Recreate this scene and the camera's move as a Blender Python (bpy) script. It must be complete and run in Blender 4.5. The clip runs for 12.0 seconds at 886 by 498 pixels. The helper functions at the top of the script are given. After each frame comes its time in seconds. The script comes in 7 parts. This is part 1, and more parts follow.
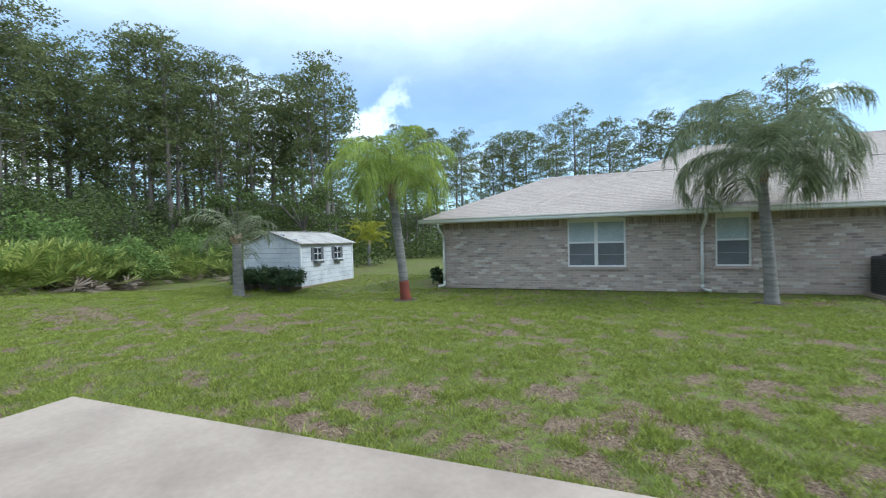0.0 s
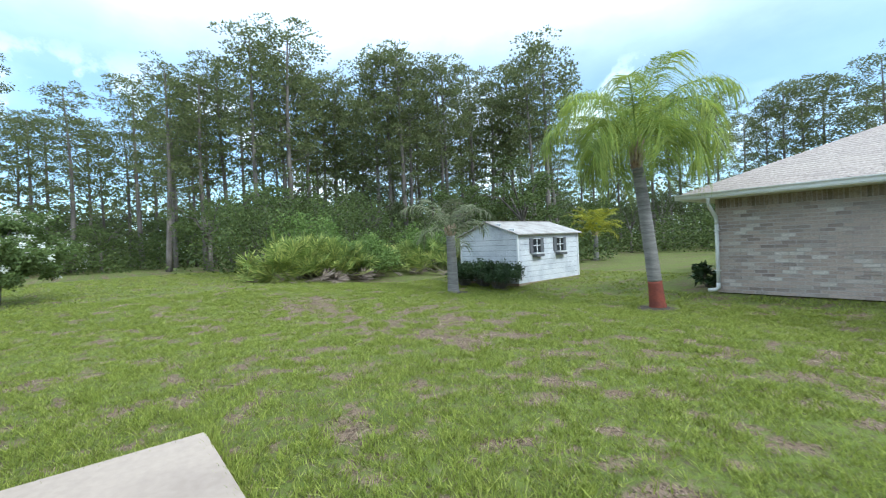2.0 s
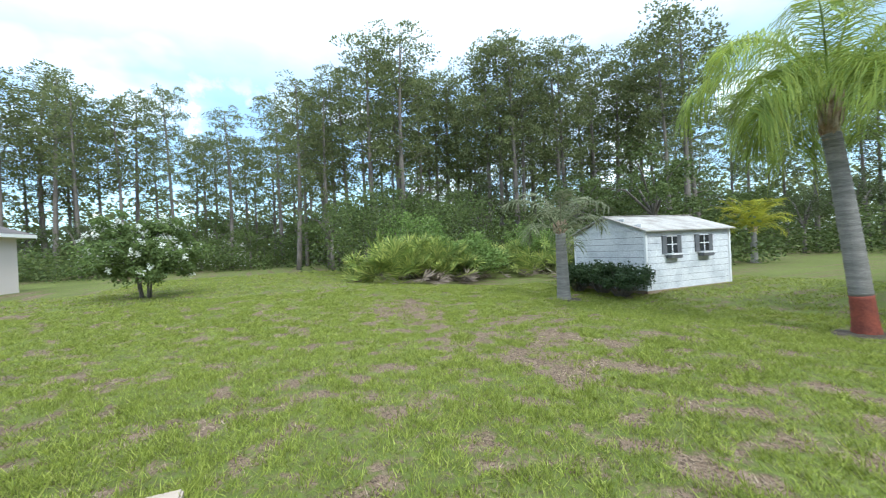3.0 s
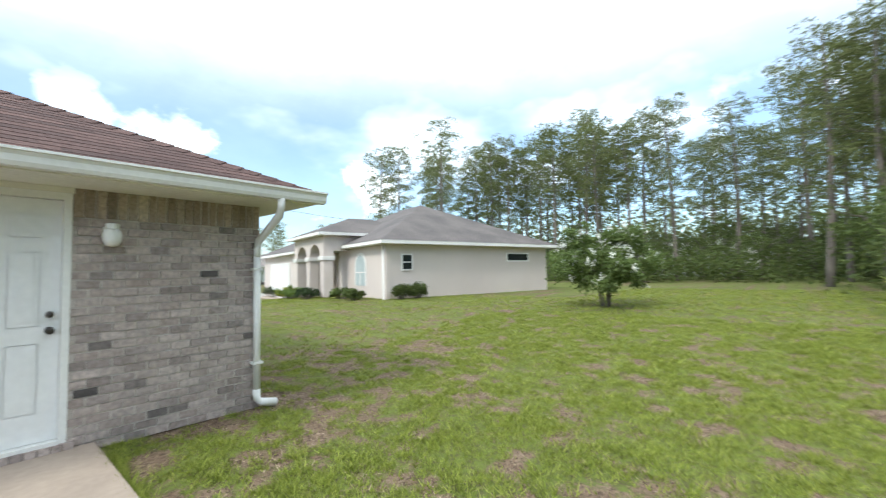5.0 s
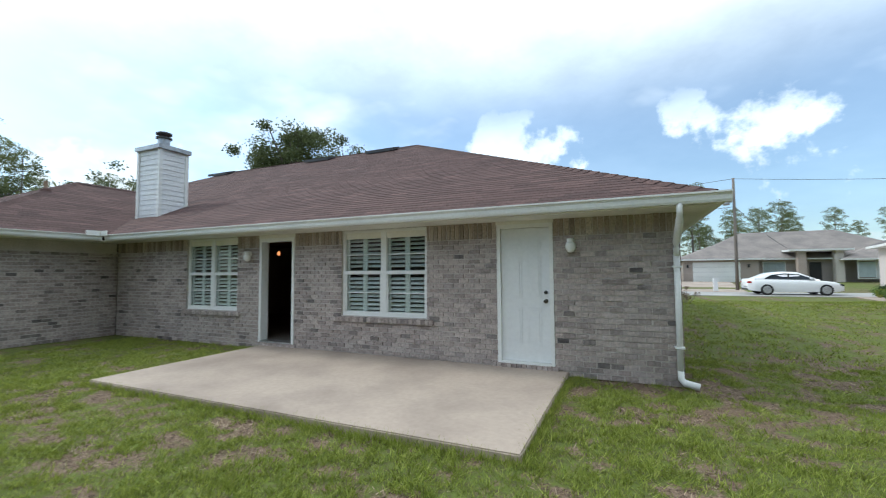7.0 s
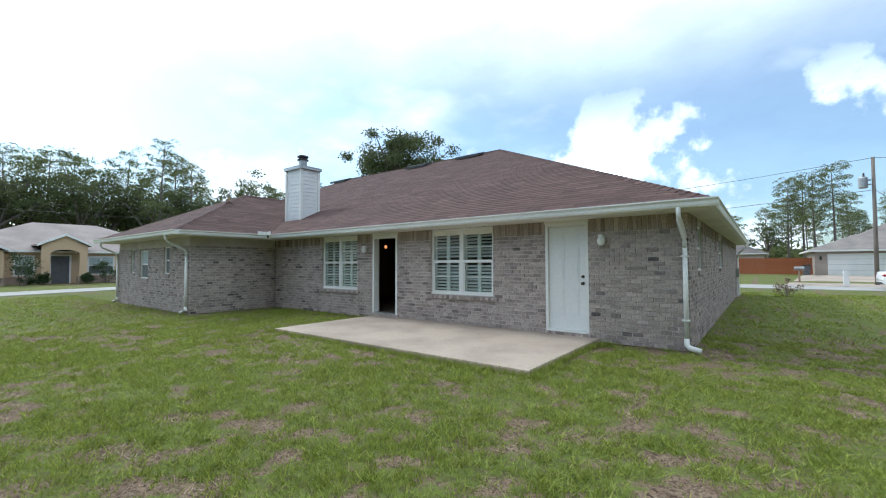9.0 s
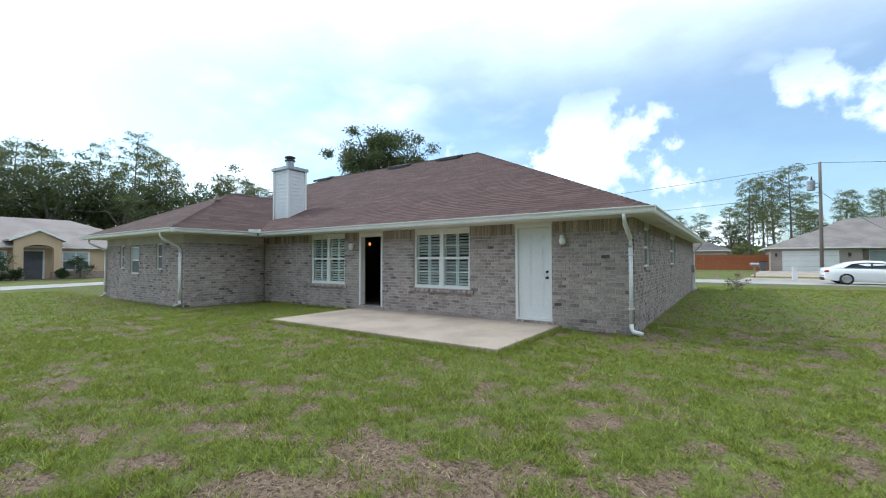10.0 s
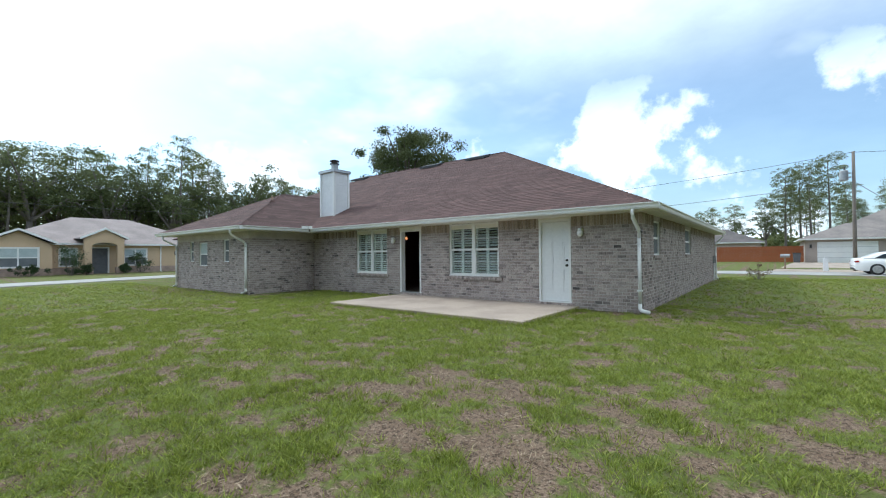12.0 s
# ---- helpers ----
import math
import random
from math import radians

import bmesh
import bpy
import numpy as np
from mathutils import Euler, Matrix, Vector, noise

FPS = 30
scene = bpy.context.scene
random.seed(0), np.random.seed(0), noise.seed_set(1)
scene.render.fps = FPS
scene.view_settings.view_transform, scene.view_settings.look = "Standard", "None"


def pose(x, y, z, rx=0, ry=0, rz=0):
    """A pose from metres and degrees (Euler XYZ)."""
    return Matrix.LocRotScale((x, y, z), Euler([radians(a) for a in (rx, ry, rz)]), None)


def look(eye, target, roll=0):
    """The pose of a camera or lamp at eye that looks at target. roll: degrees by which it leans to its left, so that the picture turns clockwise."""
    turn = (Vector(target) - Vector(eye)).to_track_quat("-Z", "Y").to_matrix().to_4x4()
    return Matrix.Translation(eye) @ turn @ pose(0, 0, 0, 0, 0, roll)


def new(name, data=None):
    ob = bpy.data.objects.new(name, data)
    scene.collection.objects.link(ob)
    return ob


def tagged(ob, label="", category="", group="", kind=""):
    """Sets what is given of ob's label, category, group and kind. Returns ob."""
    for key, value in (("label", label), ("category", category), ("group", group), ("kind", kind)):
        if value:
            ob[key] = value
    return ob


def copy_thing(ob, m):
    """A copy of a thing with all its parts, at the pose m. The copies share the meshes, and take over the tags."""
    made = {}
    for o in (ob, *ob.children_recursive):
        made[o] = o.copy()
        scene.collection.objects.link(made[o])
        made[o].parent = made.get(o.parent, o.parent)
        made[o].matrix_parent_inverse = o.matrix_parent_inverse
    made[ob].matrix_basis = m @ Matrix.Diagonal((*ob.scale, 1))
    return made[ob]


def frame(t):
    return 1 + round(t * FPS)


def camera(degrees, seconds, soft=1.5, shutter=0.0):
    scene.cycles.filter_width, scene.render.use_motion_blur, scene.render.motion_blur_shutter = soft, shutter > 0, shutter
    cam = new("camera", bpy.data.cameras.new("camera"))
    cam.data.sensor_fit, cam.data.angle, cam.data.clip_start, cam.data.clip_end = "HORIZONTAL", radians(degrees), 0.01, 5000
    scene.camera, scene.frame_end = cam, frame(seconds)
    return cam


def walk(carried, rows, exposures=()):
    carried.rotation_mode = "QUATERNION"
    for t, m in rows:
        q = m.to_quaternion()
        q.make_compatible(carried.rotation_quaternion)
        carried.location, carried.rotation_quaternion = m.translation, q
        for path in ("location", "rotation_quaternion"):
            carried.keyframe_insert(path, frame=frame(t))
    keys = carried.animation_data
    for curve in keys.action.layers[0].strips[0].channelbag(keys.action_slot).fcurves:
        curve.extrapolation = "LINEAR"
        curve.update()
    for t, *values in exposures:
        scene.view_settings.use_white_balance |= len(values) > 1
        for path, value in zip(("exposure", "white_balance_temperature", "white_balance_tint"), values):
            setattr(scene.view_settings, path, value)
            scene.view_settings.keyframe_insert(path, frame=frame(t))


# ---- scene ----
# the camera, walking backwards over the patio and out across the lawn
cam = camera(93.7, 12.0, soft=1.1, shutter=0.2)
PATH = [
    (0.0, look((-5.757, -0.231, 1.625), (-5.061, -2.106, 1.579), -1.4)),
    (0.5, look((-5.45, -0.772, 1.532), (-4.506, -2.535, 1.483), -1.7)),
    (1.0, look((-5.09, -1.323, 1.48), (-3.906, -2.934, 1.433), -2.1)),
    (1.5, look((-4.636, -1.856, 1.47), (-3.259, -3.306, 1.424), -2.1)),
    (2.0, look((-4.229, -2.349, 1.447), (-2.692, -3.63, 1.415), -2.6)),
    (2.5, look((-3.84, -2.821, 1.455), (-2.151, -3.892, 1.432), -2.9)),
    (2.7, look((-3.668, -3.044, 1.413), (-1.914, -4.005, 1.391), -2.9)),
    (4.3, look((-2.332, -4.629, 1.423), (-0.352, -4.363, 1.518), -1.2)),
    (4.5, look((-2.031, -4.653, 1.468), (-0.114, -4.09, 1.559), -1.2)),
    (5.0, look((-1.359, -4.726, 1.491), (0.151, -3.418, 1.598), -1.1)),
    (5.5, look((-0.854, -5.063, 1.540), (-0.068, -3.227, 1.652), -0.7)),
    (6.0, look((-0.368, -5.384, 1.559), (-0.283, -3.389, 1.671), -0.6)),
    (6.5, look((-0.101, -5.792, 1.552), (-0.565, -3.85, 1.662), -0.5)),
    (7.0, look((0.235, -6.204, 1.505), (-0.576, -4.379, 1.615), -0.4)),
    (7.5, look((0.593, -6.639, 1.471), (-0.474, -4.951, 1.577), -0.4)),
    (7.7, look((0.732, -6.782, 1.432), (-0.406, -5.14, 1.542), -0.4)),
    (9.3, look((2.032, -8.067, 1.434), (0.812, -6.483, 1.506), -0.2)),
    (9.5, look((2.149, -8.245, 1.437), (0.946, -6.649, 1.504), -0.1)),
    (10.0, look((2.391, -8.663, 1.452), (1.253, -7.019, 1.505), -0.1)),
    (10.5, look((2.64, -9.098, 1.452), (1.547, -7.423, 1.499), -0.1)),
    (11.0, look((2.822, -9.458, 1.405), (1.702, -7.802, 1.445), -0.3)),
    (11.5, look((2.95, -9.74, 1.353), (1.771, -8.125, 1.391), -0.4)),
    (12.0, look((3.111, -9.996, 1.349), (1.871, -8.426, 1.378), -0.5)),
]
walk(cam, PATH, exposures=[(0.0, -0.06, 5520, 4), (1.0, -0.04, 5480, 4), (2.5, 0.34, 5560, 3), (4.5, 0.40, 6200, 5), (5.2, 0.15, 6150, 5), (6.5, -0.27, 5950, 4), (9.5, -0.2, 5780, 4), (12.0, -0.2, 5780, 4)])

# ---------------------------------------------------------------- light
# hazy bright sky with broken cloud, soft sun from the west, high
SUN_DIR = Vector((-0.74, -0.06, 0.68)).normalized()   # towards the sun
world = bpy.data.worlds.new("sky")
scene.world = world
world.use_nodes = True
wn, wl = world.node_tree.nodes, world.node_tree.links
wn.clear()


def wnode(kind, **kw):
    n = wn.new(kind)
    for k, v in kw.items():
        n.inputs[k].default_value = v
    return n


w_out = wn.new("ShaderNodeOutputWorld")
w_bg = wnode("ShaderNodeBackground", Strength=1.0)
sky = wn.new("ShaderNodeTexSky")
sky.sky_type = "NISHITA"
sky.sun_disc = False
sky.sun_elevation = math.asin(SUN_DIR.z)
sky.sun_rotation = math.atan2(SUN_DIR.x, SUN_DIR.y)
sky.air_density, sky.dust_density, sky.ozone_density = 1.0, 1.6, 1.5
tc = wn.new("ShaderNodeTexCoord")
sep = wn.new("ShaderNodeSeparateXYZ")
wl.new(tc.outputs["Generated"], sep.inputs[0])


def wmath(op, a, b=None, clamp=False):
    n = wn.new("ShaderNodeMath")
    n.operation, n.use_clamp = op, clamp
    for i, v in enumerate((a, b)):
        if v is None:
            continue
        if isinstance(v, (int, float)):
            n.inputs[i].default_value = v
        else:
            wl.new(v, n.inputs[i])
    return n.outputs[0]


# the cloud layer lies on a high plane, so it is foreshortened towards the horizon
zz = wmath("ADD", wmath("MAXIMUM", sep.outputs[2], 0.0), 0.22)
cx, cy = wmath("DIVIDE", sep.outputs[0], zz), wmath("DIVIDE", sep.outputs[1], zz)
comb = wn.new("ShaderNodeCombineXYZ")
wl.new(cx, comb.inputs[0]), wl.new(cy, comb.inputs[1])


def wnoise(scale, detail, rough, vec, w=0.0):
    n = wnode("ShaderNodeTexNoise", Scale=scale, Detail=detail, Roughness=rough)
    off = wn.new("ShaderNodeVectorMath")
    off.operation = "ADD"
    off.inputs[1].default_value = (w, w * 0.7, w * 1.3)
    wl.new(vec, off.inputs[0]), wl.new(off.outputs[0], n.inputs["Vector"])
    return n.outputs["Fac"]


def wramp(fac, lo, hi):
    n = wn.new("ShaderNodeMapRange")
    n.interpolation_type = "SMOOTHSTEP"
    n.inputs["From Min"].default_value, n.inputs["From Max"].default_value = lo, hi
    wl.new(fac, n.inputs["Value"])
    return n.outputs[0]


veil = wramp(wnoise(0.75, 5.0, 0.55, comb.outputs[0], 3.1), 0.53, 0.76)
puffs = wramp(wnoise(4.2, 7.0, 0.58, tc.outputs["Generated"], 2.6), 0.55, 0.62)
low = wmath("SUBTRACT", 1.0, wramp(sep.outputs[2], 0.22, 0.42))
puffs = wmath("MULTIPLY", puffs, low)
high = wramp(sep.outputs[2], 0.30, 0.56)
cover = wmath("MAXIMUM", wmath("MAXIMUM", wmath("MULTIPLY", veil, 0.95), wmath("MULTIPLY", high, 0.97)), puffs, True)
cover = wmath("ADD", wmath("MULTIPLY", cover, 0.86), 0.14, True)   # a thin haze over all of it
body = wnoise(2.3, 5.0, 0.6, comb.outputs[0], 1.4)
shade = wn.new("ShaderNodeMapRange")
for k, v in (("From Min", 0.35), ("From Max", 0.65), ("To Min", 1.4), ("To Max", 1.9)):
    shade.inputs[k].default_value = v
wl.new(body, shade.inputs["Value"])
white = wn.new("ShaderNodeVectorMath")
white.operation = "SCALE"
white.inputs[0].default_value = (0.95, 1.0, 1.04)
wl.new(shade.outputs[0], white.inputs["Scale"])
skyamp = wn.new("ShaderNodeVectorMath")
skyamp.operation = "MULTIPLY"
skyamp.inputs[1].default_value = (0.185, 0.208, 0.216)
wl.new(sky.outputs[0], skyamp.inputs[0])
mixw = wn.new("ShaderNodeMix")
mixw.data_type = "RGBA"
wl.new(cover, mixw.inputs[0]), wl.new(skyamp.outputs[0], mixw.inputs[6]), wl.new(white.outputs[0], mixw.inputs[7])
wl.new(mixw.outputs[2], w_bg.inputs["Color"])
wl.new(w_bg.outputs[0], w_out.inputs["Surface"])

sun = new("sun", bpy.data.lights.new("sun", "SUN"))
sun.data.energy, sun.data.angle, sun.data.color = 2.2, radians(10), (1.0, 0.95, 0.86)
sun.matrix_world = look(SUN_DIR * 50, (0, 0, 0))

# ---------------------------------------------------------------- materials


def mat(name, col, col2=None, rough=0.7, scale=3.0, fine=40.0, bump=0.15, metal=0.0, spread=(0.35, 0.65), coords="Object", spec=0.4, grain=0.25, stretch=None):
    """Two colours mixed by a broad noise, a fine grain over them, and a fine relief."""
    m = bpy.data.materials.new(name)
    m.use_nodes = True
    n, l = m.node_tree.nodes, m.node_tree.links
    b = n["Principled BSDF"]
    b.inputs["Roughness"].default_value, b.inputs["Metallic"].default_value = rough, metal
    b.inputs["Specular IOR Level"].default_value = spec
    t = n.new("ShaderNodeTexCoord")
    vec = t.outputs[coords]
    if stretch:
        mp = n.new("ShaderNodeMapping")
        mp.inputs["Scale"].default_value = stretch
        l.new(vec, mp.inputs[0])
        vec = mp.outputs[0]
    big = n.new("ShaderNodeTexNoise")
    big.inputs["Scale"].default_value, big.inputs["Detail"].default_value = scale, 4
    l.new(vec, big.inputs["Vector"])
    small = n.new("ShaderNodeTexNoise")
    small.inputs["Scale"].default_value, small.inputs["Detail"].default_value = fine, 3
    l.new(vec, small.inputs["Vector"])
    mr = n.new("ShaderNodeMapRange")
    mr.inputs["From Min"].default_value, mr.inputs["From Max"].default_value = spread
    l.new(big.outputs["Fac"], mr.inputs["Value"])
    mix = n.new("ShaderNodeMix")
    mix.data_type = "RGBA"
    mix.inputs[6].default_value = (*col, 1)
    mix.inputs[7].default_value = (*(col2 or [c * 0.85 for c in col]), 1)
    l.new(mr.outputs[0], mix.inputs[0])
    g = n.new("ShaderNodeMapRange")
    g.inputs["From Min"].default_value, g.inputs["From Max"].default_value = 0.25, 0.75
    g.inputs["To Min"].default_value, g.inputs["To Max"].default_value = 1 - grain, 1 + grain
    l.new(small.outputs["Fac"], g.inputs["Value"])
    sc = n.new("ShaderNodeVectorMath")
    sc.operation = "SCALE"
    l.new(mix.outputs[2], sc.inputs[0]), l.new(g.outputs[0], sc.inputs["Scale"])
    l.new(sc.outputs[0], b.inputs["Base Color"])
    if bump:
        bp = n.new("ShaderNodeBump")
        bp.inputs["Strength"].default_value, bp.inputs["Distance"].default_value = bump, 0.02
        l.new(small.outputs["Fac"], bp.inputs["Height"]), l.new(bp.outputs[0], b.inputs["Normal"])
    m["tint"] = sc.name
    return m


def pieces_mat(name, ramp, rough=0.85, fine=60.0, wash=(0.6, 0.57, 0.55), wash_amount=0.25, bump=0.3):
    """A colour of its own for each piece, whether the piece is an object or an island of a mesh."""
    m = bpy.data.materials.new(name)
    m.use_nodes = True
    n, l = m.node_tree.nodes, m.node_tree.links
    b = n["Principled BSDF"]
    b.inputs["Roughness"].default_value = rough
    b.inputs["Specular IOR Level"].default_value = 0.25
    oi, geo = n.new("ShaderNodeObjectInfo"), n.new("ShaderNodeNewGeometry")
    add, fr = n.new("ShaderNodeMath"), n.new("ShaderNodeMath")
    add.operation, fr.operation = "ADD", "FRACT"
    l.new(oi.outputs["Random"], add.inputs[0]), l.new(geo.outputs["Random Per Island"], add.inputs[1])
    l.new(add.outputs[0], fr.inputs[0])
    cr = n.new("ShaderNodeValToRGB")
    cr.color_ramp.interpolation = "LINEAR"
    while len(cr.color_ramp.elements) < len(ramp):
        cr.color_ramp.elements.new(0.5)
    for e, (p, c) in zip(cr.color_ramp.elements, ramp):
        e.position, e.color = p, (*c, 1)
    l.new(fr.outputs[0], cr.inputs[0])
    t = geo.outputs["Position"]
    small = n.new("ShaderNodeTexNoise")
    small.inputs["Scale"].default_value, small.inputs["Detail"].default_value = fine, 4
    big = n.new("ShaderNodeTexNoise")
    big.inputs["Scale"].default_value, big.inputs["Detail"].default_value = 1.1, 5
    l.new(t, small.inputs["Vector"]), l.new(t, big.inputs["Vector"])
    mr = n.new("ShaderNodeMapRange")
    for k, v in (("From Min", 0.4), ("From Max", 0.75), ("To Min", 0.0), ("To Max", wash_amount * 2)):
        mr.inputs[k].default_value = v
    l.new(big.outputs["Fac"], mr.inputs["Value"])
    mix = n.new("ShaderNodeMix")
    mix.data_type = "RGBA"
    mix.inputs[7].default_value = (*wash, 1)
    l.new(mr.outputs[0], mix.inputs[0]), l.new(cr.outputs[0], mix.inputs[6])
    g = n.new("ShaderNodeMapRange")
    for k, v in (("From Min", 0.25), ("From Max", 0.75), ("To Min", 0.62), ("To Max", 1.38)):
        g.inputs[k].default_value = v
    l.new(small.outputs["Fac"], g.inputs["Value"])
    sc = n.new("ShaderNodeVectorMath")
    sc.operation = "SCALE"
    l.new(mix.outputs[2], sc.inputs[0]), l.new(g.outputs[0], sc.inputs["Scale"])
    l.new(sc.outputs[0], b.inputs["Base Color"])
    bp = n.new("ShaderNodeBump")
    bp.inputs["Strength"].default_value, bp.inputs["Distance"].default_value = bump, 0.008
    l.new(small.outputs["Fac"], bp.inputs["Height"]), l.new(bp.outputs[0], b.inputs["Normal"])
    return m


def leaf_mat(name, a, b_, c, trans=0.35, rough=0.55, fine=3.0):
    """Leaves: three greens by piece, and light through the blade."""
    m = pieces_mat(name, [(0.0, a), (0.5, b_), (1.0, c)], rough, fine, b_, 0.2, 0.0)
    n, l = m.node_tree.nodes, m.node_tree.links
    p, o = n["Principled BSDF"], n["Material Output"]
    tr = n.new("ShaderNodeBsdfTranslucent")
    src = p.inputs["Base Color"].links[0].from_socket
    l.new(src, tr.inputs["Color"])
    mx = n.new("ShaderNodeMixShader")
    mx.inputs[0].default_value = trans
    l.new(p.outputs[0], mx.inputs[1]), l.new(tr.outputs[0], mx.inputs[2]), l.new(mx.outputs[0], o.inputs["Surface"])
    return m


M_BRICK = pieces_mat("greyed brick", [(0.0, (0.35, 0.288, 0.265)), (0.2, (0.47, 0.40, 0.375)), (0.42, (0.31, 0.252, 0.23)), (0.62, (0.40, 0.34, 0.318)), (0.80, (0.23, 0.19, 0.178)), (0.92, (0.29, 0.243, 0.23)), (1.0, (0.07, 0.064, 0.064))],
                     fine=24.0, wash=(0.46, 0.40, 0.375), wash_amount=0.26)
M_SOLDIER = pieces_mat("brown soldier brick", [(0.0, (0.26, 0.205, 0.165)), (0.4, (0.42, 0.345, 0.28)), (0.7, (0.19, 0.15, 0.125)), (1.0, (0.50, 0.43, 0.36))], fine=34.0, wash=(0.36, 0.30, 0.25), wash_amount=0.2)
M_BRICK_N = pieces_mat("mixed brown brick", [(0.0, (0.42, 0.335, 0.285)), (0.4, (0.50, 0.405, 0.35)), (0.7, (0.28, 0.225, 0.20)), (0.88, (0.56, 0.50, 0.45)), (1.0, (0.64, 0.59, 0.54))], wash=(0.48, 0.41, 0.36), wash_amount=0.2)
M_MORTAR = mat("mortar", (0.56, 0.51, 0.475), (0.44, 0.40, 0.37), 0.95, 2.0, 90, 0.3)
M_SHINGLE = pieces_mat("red-brown shingle", [(0.0, (0.084, 0.052, 0.049)), (0.4, (0.120, 0.073, 0.067)), (0.7, (0.074, 0.047, 0.045)), (1.0, (0.145, 0.088, 0.080))], 0.95, 34, (0.13, 0.082, 0.073), 0.14, 0.2)
M_SHINGLE_N = pieces_mat("tan-grey shingle", [(0.0, (0.38, 0.325, 0.29)), (0.5, (0.41, 0.35, 0.31)), (1.0, (0.35, 0.30, 0.27))], 0.95, 24, (0.36, 0.30, 0.27), 0.2, 0.0)
M_DECK = mat("red-brown roofing", (0.12, 0.068, 0.058), (0.085, 0.05, 0.045), 0.95, 1.5, 60, 0.4)
M_DECK_N = mat("tan roofing", (0.33, 0.275, 0.24), (0.27, 0.23, 0.20), 0.95, 1.5, 60, 0.4)
M_ROOF_GREY = mat("grey-brown roofing", (0.155, 0.135, 0.13), (0.11, 0.098, 0.097), 0.95, 0.8, 30, 0.4)
M_ROOF_TAUPE = mat("taupe roofing", (0.27, 0.235, 0.215), (0.20, 0.175, 0.165), 0.95, 0.8, 30, 0.4)
M_ROOF_PALE = mat("pale pinkish taupe roofing", (0.34, 0.285, 0.27), (0.27, 0.228, 0.216), 0.95, 0.7, 30, 0.4)
M_STONE = mat("pinkish stone facing", (0.42, 0.31, 0.26), (0.30, 0.225, 0.19), 0.9, 2.5, 30, 0.3)
M_WHITE = mat("white painted trim", (0.80, 0.80, 0.78), (0.74, 0.74, 0.73), 0.45, 1.2, 25, 0.05, grain=0.05)
M_SOFFIT = mat("cream painted soffit", (0.78, 0.76, 0.69), (0.70, 0.68, 0.62), 0.6, 1.2, 25, 0.05, grain=0.06)
M_DOOR = mat("white painted steel door", (0.78, 0.79, 0.79), (0.74, 0.75, 0.76), 0.4, 0.9, 15, 0.04, grain=0.04)
M_VINYL = mat("white lap siding", (0.76, 0.76, 0.77), (0.68, 0.69, 0.70), 0.5, 1.5, 20, 0.05, grain=0.08)
M_METAL = mat("galvanised metal", (0.45, 0.46, 0.47), (0.33, 0.33, 0.34), 0.4, 6, 40, 0.05, metal=0.8)
M_BLACK = mat("black metal", (0.03, 0.03, 0.032), (0.05, 0.05, 0.05), 0.45, 6, 40, 0.05)
M_BRONZE = mat("dark bronze", (0.09, 0.08, 0.07), (0.05, 0.045, 0.04), 0.35, 20, 80, 0.03, metal=0.7)
M_CONC = mat("weathered concrete", (0.42, 0.340, 0.280), (0.30, 0.240, 0.200), 0.85, 0.8, 18, 0.10, spread=(0.42, 0.66), grain=0.07)
M_ROAD = mat("pale asphalt", (0.40, 0.385, 0.365), (0.33, 0.32, 0.31), 0.9, 0.6, 30, 0.15)
M_SHUTTER = mat("white plantation shutter", (0.76, 0.72, 0.68), (0.70, 0.66, 0.63), 0.45, 2, 25, 0.03, grain=0.04)
M_INTERIOR = mat("interior plaster", (0.30, 0.25, 0.20), (0.25, 0.21, 0.17), 0.8, 1, 20, 0.05, grain=0.06)
M_TILE = mat("interior floor tile", (0.26, 0.23, 0.20), (0.21, 0.19, 0.165), 0.4, 1, 20, 0.03)
M_STUCCO = mat("pale pinkish stucco", (0.66, 0.58, 0.54), (0.60, 0.525, 0.49), 0.9, 0.35, 60, 0.35, grain=0.1)
M_STUCCO_W = mat("white stucco", (0.80, 0.78, 0.76), (0.74, 0.72, 0.70), 0.85, 0.5, 60, 0.2, grain=0.06)
M_TAN = mat("tan stucco", (0.60, 0.44, 0.29), (0.53, 0.385, 0.255), 0.9, 0.3, 40, 0.25, grain=0.08)
M_FENCE = mat("red-stained fence boards", (0.36, 0.115, 0.045), (0.27, 0.085, 0.035), 0.8, 1.2, 14, 0.2, stretch=(4, 4, 0.4))
M_SHED = mat("white weathered siding", (0.66, 0.67, 0.70), (0.48, 0.50, 0.54), 0.6, 2.2, 22, 0.08, spread=(0.42, 0.72))
M_SHED_ROOF = mat("white sheet roof", (0.40, 0.375, 0.35), (0.25, 0.22, 0.20), 0.6, 2.5, 20, 0.08, spread=(0.45, 0.7))
# also colours the shed's body, as painted shadow between its boards
M_SLATE = mat("grey painted shutter", (0.13, 0.135, 0.145), (0.10, 0.10, 0.11), 0.6, 4, 30, 0.05)
M_BARK = mat("pine bark", (0.20, 0.172, 0.15), (0.12, 0.102, 0.09), 0.95, 3, 18, 0.6, stretch=(1, 1, 0.35))
M_PALMBARK = mat("ringed grey palm trunk", (0.25, 0.236, 0.222), (0.155, 0.147, 0.138), 0.9, 5, 30, 0.3, stretch=(0.5, 0.5, 4.0))
M_REDPAINT = mat("rust-red painted bark", (0.22, 0.058, 0.036), (0.15, 0.042, 0.03), 0.85, 5, 30, 0.3)
M_BOOT = mat("brown palm boots", (0.26, 0.17, 0.11), (0.36, 0.29, 0.22), 0.9, 7, 30, 0.4)
